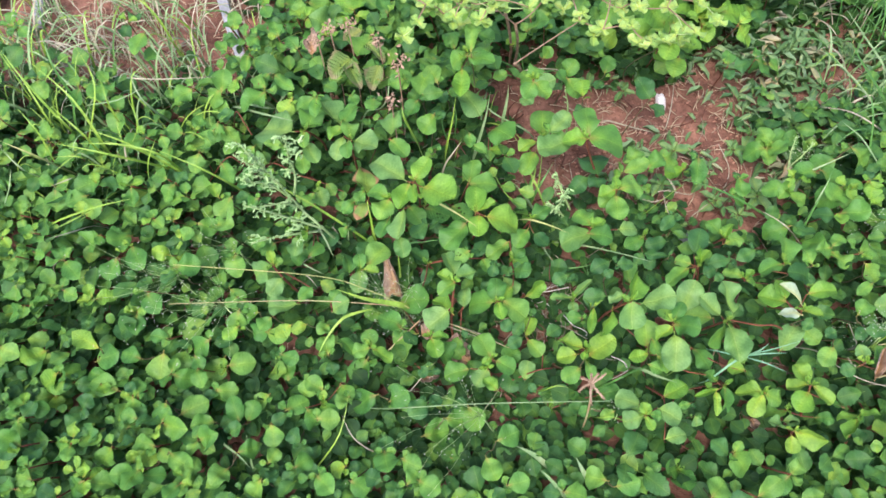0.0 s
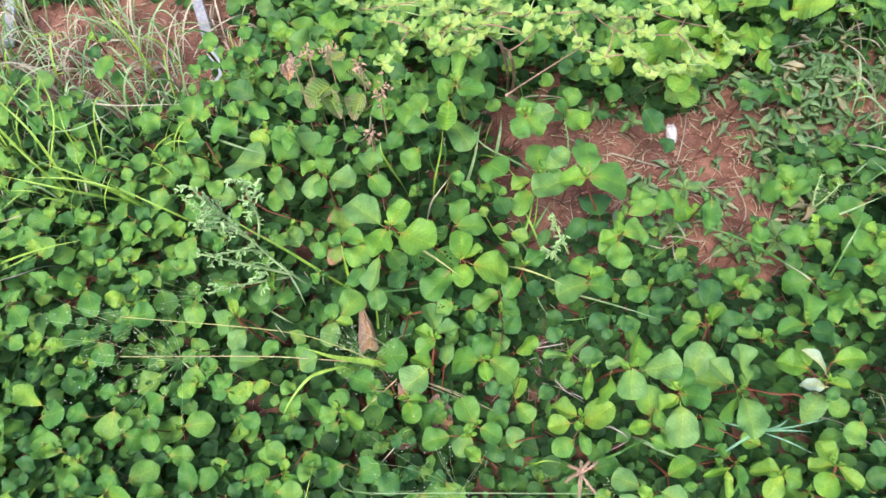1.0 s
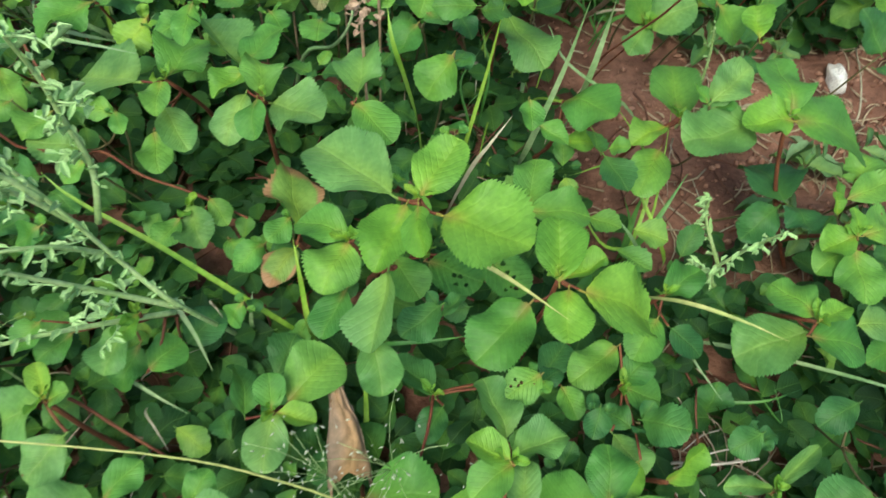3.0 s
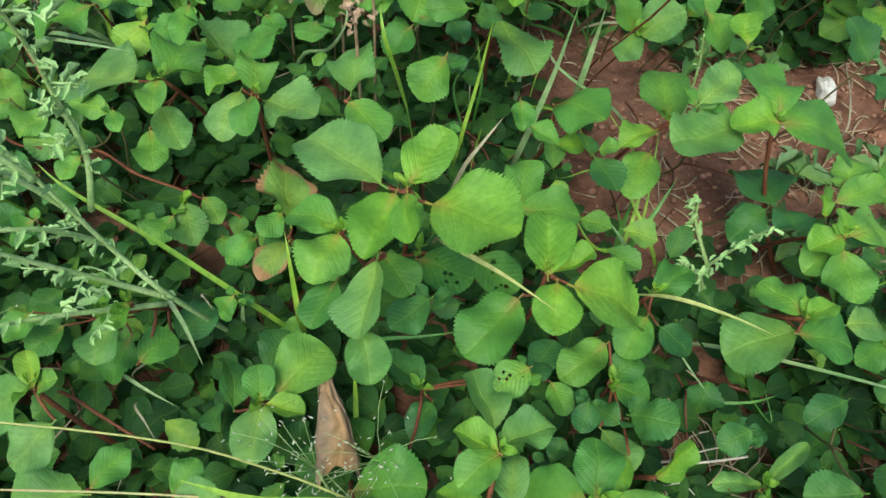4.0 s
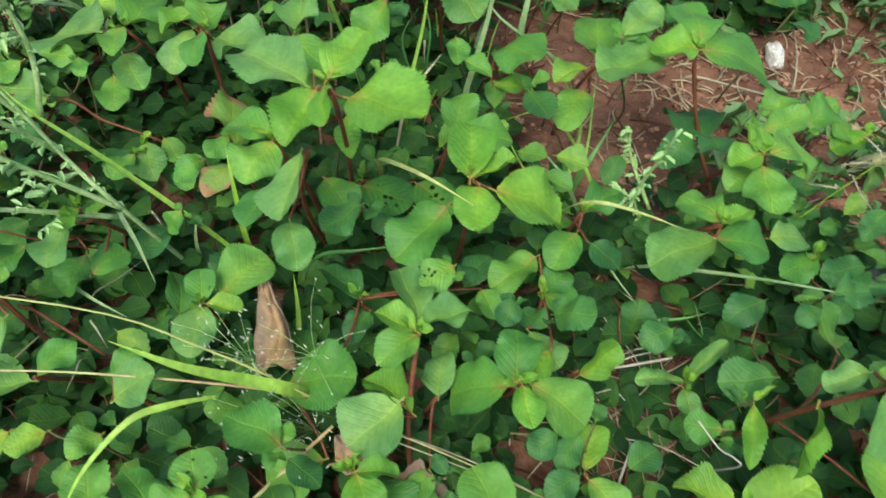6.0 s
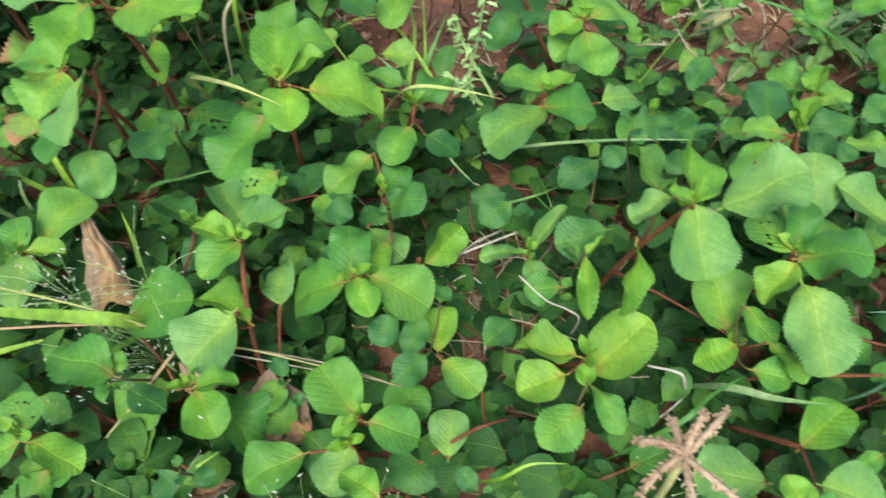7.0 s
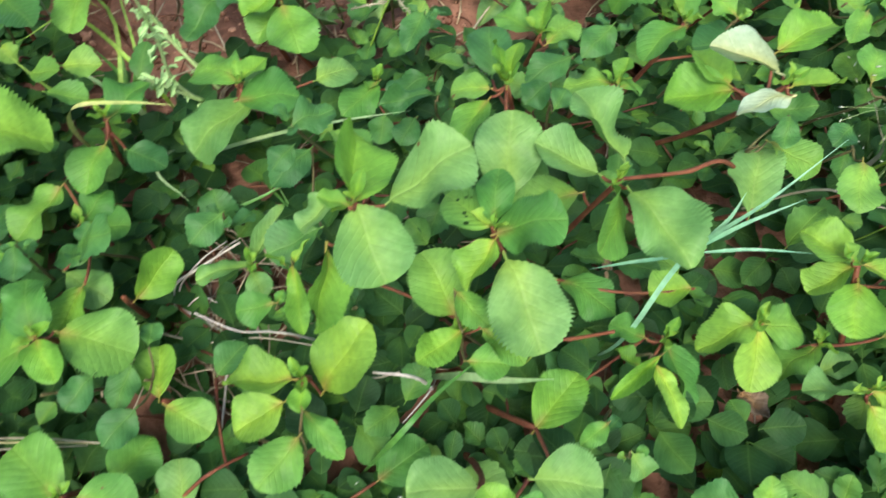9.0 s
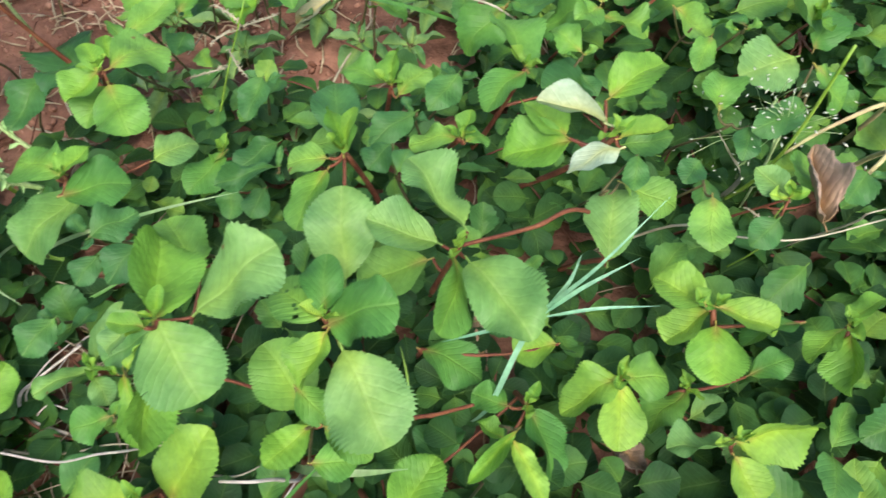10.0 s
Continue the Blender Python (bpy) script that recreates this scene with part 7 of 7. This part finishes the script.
blade(clump, "y", 2.1, (-0.125, 0.388, 0.020), (-0.098, 0.411, 0.060), (-0.088, 0.452, 0.080))
blade(clump, "s", 1.7, (-0.066, 0.404, 0.030), (-0.083, 0.408, 0.060), (-0.096, 0.428, 0.070))
blade(clump, "s", 1.7, (-0.033, 0.462, 0.040), (-0.017, 0.469, 0.070), (-0.002, 0.484, 0.080))
clump = grass_clump("dry curled pale twig of an old plant on soil")
stalk(clump, "w", 2.4, (0.126, 0.566, 0.004), (0.122, 0.572, 0.012), (0.114, 0.578, 0.022), (0.107, 0.587, 0.024), (0.110, 0.594, 0.030), (0.124, 0.589, 0.044), (0.146, 0.590, 0.052))
stalk(clump, "w", 1.3, (0.112, 0.592, 0.030), (0.126, 0.596, 0.040), (0.140, 0.598, 0.045))
stalk(clump, "w", 1.0, (0.112, 0.585, 0.022), (0.120, 0.584, 0.028), (0.126, 0.579, 0.026))
stalk(clump, "w", 2.0, (0.126, 0.554, 0.025), (0.119, 0.537, 0.020), (0.113, 0.519, 0.020))
stalk(clump, "w", 1.4, (0.151, 0.620, 0.015), (0.136, 0.616, 0.016), (0.122, 0.606, 0.016))
stalk(clump, "w", 1.2, (0.159, 0.524, 0.070), (0.150, 0.520, 0.088), (0.140, 0.518, 0.100), (0.129, 0.523, 0.113))
stalk(clump, "w", 2.0, (0.205, 0.496, 0.036), (0.199, 0.492, 0.060), (0.192, 0.490, 0.075), (0.182, 0.497, 0.071))
stalk(clump, "w", 1.2, (0.205, 0.496, 0.036), (0.196, 0.489, 0.040), (0.188, 0.486, 0.036))
stalk(clump, "s", 1.5, (0.093, 0.579, 0.020), (0.108, 0.566, 0.025), (0.122, 0.561, 0.020), (0.141, 0.551, 0.030), (0.166, 0.536, 0.030))
stalk(clump, "s", 1.4, (0.175, 0.517, 0.030), (0.184, 0.510, 0.035), (0.195, 0.511, 0.030))
clump = grass_clump("thin dry twig lying on red soil")
stalk(clump, "s", 3.1, (0.223, 0.881, 0.006), (0.254, 0.868, 0.008), (0.281, 0.861, 0.006))
stalk(clump, "s", 2.0, (0.363, 0.765, 0.006), (0.373, 0.794, 0.012), (0.366, 0.836, 0.012))
stalk(clump, "s", 2.0, (0.319, 0.725, 0.006), (0.346, 0.746, 0.010), (0.367, 0.765, 0.006))
stalk(clump, "s", 2.1, (0.304, 0.876, 0.006), (0.314, 0.910, 0.010), (0.324, 0.952, 0.006))
stalk(clump, "s", 1.5, (0.154, 0.770, 0.003), (0.167, 0.758, 0.006), (0.189, 0.770, 0.003))
stalk(clump, "s", 1.4, (0.133, 0.763, 0.003), (0.151, 0.760, 0.006), (0.174, 0.752, 0.003))
stalk(clump, "s", 1.5, (0.144, 0.784, 0.003), (0.156, 0.767, 0.006), (0.166, 0.746, 0.003))
stalk(clump, "s", 1.5, (0.172, 0.742, 0.003), (0.168, 0.778, 0.006), (0.166, 0.807, 0.003))
clump = grass_clump("dry pinkish stick lying under the weeds")
stalk(clump, "k", 3.0, (-0.062, 0.512, 0.030), (-0.042, 0.527, 0.045), (-0.021, 0.542, 0.060))
herb = bud_herb("grey-green herb with spikes of small pale buds")
bud_branch(herb, 4.4, (-0.132, 0.635, 0.100), (-0.148, 0.636, 0.130), (-0.161, 0.634, 0.170), (-0.174, 0.632, 0.210), (-0.183, 0.630, 0.240))
bud_branch(herb, 4.4, (-0.157, 0.645, 0.150), (-0.151, 0.648, 0.180), (-0.152, 0.647, 0.210), (-0.147, 0.637, 0.240), (-0.144, 0.625, 0.270))
bud_branch(herb, 4.4, (-0.132, 0.635, 0.100), (-0.155, 0.619, 0.140), (-0.174, 0.602, 0.180), (-0.192, 0.595, 0.200))
bud_branch(herb, 4.4, (-0.138, 0.638, 0.090), (-0.168, 0.605, 0.130), (-0.193, 0.583, 0.150))
bud_branch(herb, 4.4, (-0.162, 0.642, 0.150), (-0.175, 0.635, 0.180), (-0.185, 0.616, 0.210), (-0.191, 0.610, 0.220))
bud_branch(herb, 4.4, (-0.172, 0.635, 0.200), (-0.176, 0.617, 0.230), (-0.184, 0.611, 0.250))
bud_branch(herb, 4.4, (-0.176, 0.631, 0.220), (-0.179, 0.623, 0.240), (-0.187, 0.624, 0.260))
bud_branch(herb, 4.4, (-0.154, 0.642, 0.130), (-0.161, 0.619, 0.170), (-0.176, 0.601, 0.190))
bud_branch(herb, 4.4, (-0.160, 0.626, 0.190), (-0.167, 0.621, 0.210), (-0.178, 0.609, 0.230))
herb = bud_herb("small grey-green herb with round paired leaflets on soil")
bud_branch(herb, 5.5, (0.157, 0.701, 0.020), (0.139, 0.693, 0.060), (0.140, 0.681, 0.100), (0.140, 0.664, 0.140))
bud_branch(herb, 5.5, (0.158, 0.713, 0.030), (0.142, 0.728, 0.060), (0.137, 0.730, 0.080))
bud_branch(herb, 5.5, (0.148, 0.697, 0.040), (0.133, 0.694, 0.060), (0.126, 0.692, 0.070))
herb = bud_herb("small grey-green herb with tiny buds on soil")
bud_branch(herb, 2.4, (0.163, 0.850, 0.030), (0.157, 0.843, 0.080), (0.150, 0.839, 0.110))
herb = bud_herb("small grey-green herb with tiny pale buds among weeds")
bud_branch(herb, 2.6, (0.442, 0.787, 0.020), (0.452, 0.786, 0.050), (0.465, 0.797, 0.060))
bud_branch(herb, 2.6, (0.445, 0.787, 0.020), (0.439, 0.791, 0.050), (0.447, 0.810, 0.060))
bud_branch(herb, 2.6, (0.449, 0.787, 0.020), (0.463, 0.773, 0.050), (0.473, 0.774, 0.060))
curled_leaf((-0.050, 0.562, 0.052), (-0.062, 0.613, 0.080), 0.030, "curled dry brown leaf lying among the weeds")
dead_leaf("dry tan leaf with holes under the weeds", (0.034, 0.506, 0.032), (0.002, 0.522, 0.034), 0.027, 0.2)
curled_leaf((0.281, 0.481, 0.016), (0.314, 0.537, 0.026), 0.013, "rolled dry pinkish-brown leaf caught between weeds")
dead_leaf("dry reddish-brown leaf hanging on a stem", (-0.167, 0.876, 0.130), (-0.172, 0.909, 0.130), 0.018, 0.6)
dead_leaf("withered yellow-brown leaf among the weeds", (-0.019, 0.529, 0.050), (0.002, 0.538, 0.050), 0.025, 0.3)
dead_leaf("pointed dry brown leaf on the weeds", (0.447, 0.474, 0.078), (0.458, 0.503, 0.085), 0.010, 0.7)
dead_leaf("dry brown leaf on the soil", (0.330, 0.446, 0.030), (0.333, 0.431, 0.030), 0.012, 0.4)
dead_leaf("dry orange-brown leaf under the weeds", (-0.022, 0.486, 0.030), (0.001, 0.487, 0.030), 0.016, 0.3)
sprig_leaves([(0.151, 0.915, 0.195), (0.158, 0.859, 0.202), (0.183, 0.845, 0.202), (0.213, 0.838, 0.212), (0.236, 0.822, 0.203), (0.246, 0.828, 0.203), (0.194, 0.890, 0.218), (0.227, 0.883, 0.231), (0.300, 0.896, 0.199)], "shrub seedling with brown twigs and pale yellow-green leaflets", (0.081, 0.792, 0.200), (0.094, 0.982))
sprig_leaves([(0.273, 0.804, 0.235), (0.060, 0.841, 0.234), (0.165, 0.879, 0.233), (0.209, 0.885, 0.198), (0.266, 0.881, 0.232), (0.220, 0.858, 0.223), (0.257, 0.869, 0.213), (0.122, 0.879, 0.229)], "leaning twig with pale yellow-green clover-like leaflets", (0.083, 0.855, 0.200), (0.091, 0.990))
sprig_leaves([(-0.044, 0.851, 0.240), (-0.019, 0.849, 0.233), (-0.075, 0.913, 0.203), (0.000, 0.855, 0.215), (-0.087, 0.910, 0.219), (-0.036, 0.888, 0.231), (0.004, 0.891, 0.214), (0.024, 0.854, 0.238), (0.043, 0.907, 0.208), (-0.027, 0.815, 0.239), (-0.007, 0.888, 0.235), (0.015, 0.921, 0.200), (0.032, 0.880, 0.201), (0.053, 0.849, 0.240), (0.064, 0.897, 0.224), (0.085, 0.884, 0.224), (0.095, 0.837, 0.240), (0.107, 0.908, 0.208), (0.042, 0.825, 0.232), (0.014, 0.828, 0.235)], "pale twig with yellow-green clover-like leaflets", (0.071, 0.881, 0.200), (0.089, 0.995))
withered_head((-0.156, 0.875, 0.160))
withered_head((-0.120, 0.896, 0.160))
withered_head((-0.080, 0.871, 0.160))
withered_head((-0.055, 0.831, 0.160))
withered_head((-0.059, 0.772, 0.160))
withered_head((-0.142, 0.891, 0.160))
seed_head((-0.072, 0.565, 0.085), 0.016, 36)
seed_head((-0.048, 0.571, 0.080), 0.022, 80)
seed_head((-0.045, 0.543, 0.060), 0.02, 110)
seed_head((-0.270, 0.538, 0.090), 0.05, 130)
seed_head((-0.332, 0.578, 0.080), 0.05, 90)
seed_head((-0.264, 0.619, 0.080), 0.04, 60)
seed_head((0.011, 0.423, 0.080), 0.05, 90)
seed_head((0.453, 0.523, 0.080), 0.03, 50)
seed_head((0.465, 0.797, 0.040), 0.025, 80)
seed_head((0.454, 0.518, 0.100), 0.014, 40)
seed_head((0.462, 0.532, 0.100), 0.012, 20)
seed_head((0.503, 0.670, 0.070), 0.03, 60)
seed_head((0.178, 0.441, 0.080), 0.012, 16)
grass_tuft(-0.291, 0.555, "p", 12, 0.045, "pale bluish grass tuft low between weeds")
grass_tuft(-0.466, 0.634, "p", 7, 0.03, "small pale grass tuft between weeds")
grass_tuft(-0.591, 0.984, "p", 19, 0.11, "grey-green grass tuft with dry straws over soil", 0.05)
grass_tuft(-0.542, 1.056, "s", 19, 0.12, "dry straw-coloured grass tuft on soil")
grass_tuft(-0.475, 0.996, "s", 19, 0.11, "dry straw-coloured grass tuft on soil")
grass_tuft(-0.385, 0.973, "p", 19, 0.11, "pale grass tuft on bare soil", 0.05)
grass_tuft(-0.382, 1.045, "s", 19, 0.12, "dry straw-coloured grass tuft on soil")
grass_tuft(-0.612, 0.916, "p", 14, 0.11, "grey-green grass tuft over dry soil", 0.05)
grass_tuft(-0.396, 0.907, "p", 14, 0.1, "pale grass tuft among dry straws", 0.05)
grass_tuft(-0.642, 1.068, "g", 14, 0.11, "green grass tuft beside bare soil")
grass_tuft(-0.658, 1.007, "y", 14, 0.13, "yellow-green grass tuft among weeds", 0.05)
grass_tuft(-0.536, 0.972, "s", 19, 0.11, "dry straw-coloured grass tuft on soil")
grass_tuft(-0.601, 1.081, "p", 22, 0.14, "long grey-green grass tuft over dry soil", 0.05)
grass_tuft(-0.486, 0.939, "p", 19, 0.13, "long grey-green grass tuft over dry soil", 0.05)
grass_tuft(-0.609, 0.961, "p", 19, 0.13, "long grey-green grass tuft over dry soil", 0.05)
grass_tuft(-0.437, 1.057, "p", 19, 0.13, "long grey-green grass tuft over dry soil", 0.05)
grass_tuft(-0.333, 0.918, "p", 12, 0.1, "pale grass tuft among weeds", 0.05)
grass_tuft(-0.489, 1.094, "p", 17, 0.11, "pale grass tuft among dry straws", 0.05)
grass_tuft(-0.310, 1.082, "s", 16, 0.1, "dry straw-coloured grass tuft")
grass_tuft(-0.248, 0.897, "p", 10, 0.08, "pale grass tuft among dry straws", 0.05)
grass_tuft(-0.410, 0.824, "y", 12, 0.11, "yellow-green grass tuft among weeds", 0.05)
grass_tuft(-0.511, 0.823, "y", 14, 0.11, "yellow-green grass tuft among weeds", 0.05)
grass_tuft(0.598, 1.062, "g", 14, 0.1, "green grass tuft beside bare soil", 0.05)
grass_tuft(0.557, 1.098, "s", 16, 0.08, "dry grass tuft on soil")
grass_tuft(0.582, 0.904, "p", 14, 0.09, "grey-green grass tuft over dry soil", 0.05)
grass_tuft(0.040, 0.868, "y", 8, 0.1, "thin yellow-green grass tuft")
grass_tuft(0.027, 0.898, "y", 9, 0.08, "thin yellow-green grass tuft")
grass_tuft(0.424, 1.025, "s", 14, 0.06, "dry brown grass tuft on soil")
grass_tuft(-0.269, 0.986, "p", 8, 0.08, "pale grass tuft among dry straws", 0.05)
grass_tuft(0.626, 1.026, "g", 18, 0.14, "long green grass tuft beside bare soil", 0.05)
grass_tuft(0.572, 0.957, "g", 14, 0.12, "long green grass tuft beside bare soil", 0.05)
grass_tuft(0.585, 0.843, "g", 14, 0.12, "long green grass tuft beside bare soil", 0.05)
grass_tuft(0.516, 1.111, "p", 14, 0.08, "pale grass tuft on bare soil")
grass_tuft(0.113, 0.954, "g", 9, 0.12, "thin green grass tuft between weeds")
grass_tuft(-0.564, 0.764, "y", 10, 0.12, "yellow-green grass tuft among weeds")
grass_tuft(-0.470, 0.870, "p", 10, 0.12, "pale thin grass tuft among weeds", 0.06)
grass_tuft(-0.355, 0.835, "y", 9, 0.12, "yellow-green thin grass tuft among weeds", 0.06)
grass_tuft(-0.560, 0.880, "y", 10, 0.13, "yellow-green thin grass tuft among weeds", 0.06)
grass_tuft(-0.395, 0.745, "p", 8, 0.09, "pale thin grass tuft among weeds", 0.05)
grass_tuft(-0.300, 0.905, "p", 10, 0.10, "pale bluish grass tuft among weeds", 0.06)
grass_tuft(-0.545, 0.700, "y", 8, 0.10, "yellow-green thin grass tuft among weeds", 0.05)
grass_tuft(0.545, 0.880, "p", 9, 0.10, "pale grass tuft beside bare soil", 0.05)
grass_tuft(-0.442, 0.766, "y", 8, 0.1, "yellow-green grass tuft among weeds")
creeping_stem(2.0, (-0.215, 0.757, 0.062), (-0.184, 0.741, 0.062), (-0.157, 0.736, 0.055), (-0.123, 0.723, 0.050))
creeping_stem(2.0, (0.251, 0.493, 0.050), (0.265, 0.485, 0.060), (0.278, 0.478, 0.070))
creeping_stem(2.3, (0.363, 0.530, 0.076), (0.334, 0.527, 0.088), (0.300, 0.527, 0.100))
creeping_stem(1.8, (-0.265, 0.746, 0.085), (-0.244, 0.742, 0.080), (-0.218, 0.749, 0.070))
creeping_stem(1.8, (-0.260, 0.808, 0.100), (-0.246, 0.790, 0.100), (-0.237, 0.779, 0.090))
creeping_stem(2.0, (-0.191, 0.609, 0.050), (-0.164, 0.594, 0.055), (-0.141, 0.584, 0.045))
creeping_stem(1.6, (-0.022, 0.499, 0.030), (-0.046, 0.517, 0.035), (-0.073, 0.540, 0.030))
creeping_stem(1.8, (0.097, 0.489, 0.040), (0.111, 0.490, 0.050), (0.124, 0.496, 0.040))
rosette(0.300, 0.814, 26, 7)
rosette(0.335, 0.780, 26, 7)
rosette(0.248, 0.821, 24, 6)
rosette(0.385, 0.827, 24, 7)
rosette(0.225, 0.754, 22, 6)
rosette(0.398, 0.744, 28, 8)
rosette(0.368, 0.714, 24, 7)
rosette(0.410, 0.692, 24, 7)
rosette(0.305, 0.674, 22, 6)
rosette(0.276, 0.755, 24, 6)
rosette(0.293, 0.701, 22, 6)
rosette(0.347, 0.743, 24, 7)
rosette(0.412, 0.853, 22, 6)
rosette(0.245, 0.919, 22, 6)
rosette(0.199, 0.940, 22, 6)
rosette(0.466, 0.859, 24, 7)
rosette(0.332, 0.684, 22, 6)
rosette(0.475, 0.764, 24, 7)
stone(0.302, 0.921, 0.014, 0.028, 0.019, MAT_WHITE_STONE, "white lump of stone on red soil")
stone(0.313, 0.685, 0.034, 0.028, 0.024, MAT_GREY_STONE, "grey stone half hidden under leaves")
strip((-0.366, 1.150, 0.060), (-0.317, 1.025, 0.030))
strip((-0.650, 1.160, 0.030), (-0.641, 1.100, 0.030))



def star_head():
    """A dried finger-grass head with arms spread like a star."""
    c = Vector((0.136, 0.411, 0.203))
    ob = thing("dried_grass_head", c.x, c.y, ground_z(c.x, c.y), "dried brown finger-grass head spread like a star", "grass")
    c = Vector((0, 0, c.z - ob.location.z))
    r = random.Random(3)
    part("stem", mesh_of("stem", *tube(bow((0.02, 0.03, -0.01), c, 0, 0.08, 8), [0.0011] * 9, 5), GRASS["k"]), ob)
    for q in STAR_TIPS:
        q = Vector(q) - Vector(ob.location)
        line = bow(c, q, 0.002, r.uniform(-0.08, 0.08), 10)
        pieces = [tube(line, [0.0008] * 10 + [0.0004], 5)]
        for i in range(1, 11):
            for k in range(5):
                s = r.uniform(0.0013, 0.0019)
                m = Matrix.Translation(line[i]) @ pose(0, 0, 0, r.uniform(-50, 50), r.uniform(-50, 50), r.uniform(0, 360)) @ Matrix.Diagonal((s * 0.42, s, s, 1))
                pieces.append(([tuple(m @ Vector(v)) for v in BUD[0]], BUD[1]))
        tagged(part("finger", mesh_of("finger", *join(pieces), MAT_WITHERED), ob, "brown spikelets on a finger"), kind="stuff")


STAR_TIPS = [(0.128, 0.417, 0.200), (0.148, 0.419, 0.205), (0.137, 0.421, 0.200), (0.125, 0.405, 0.200), (0.145, 0.397, 0.205), (0.134, 0.392, 0.205), (0.141, 0.417, 0.210)]
star_head()
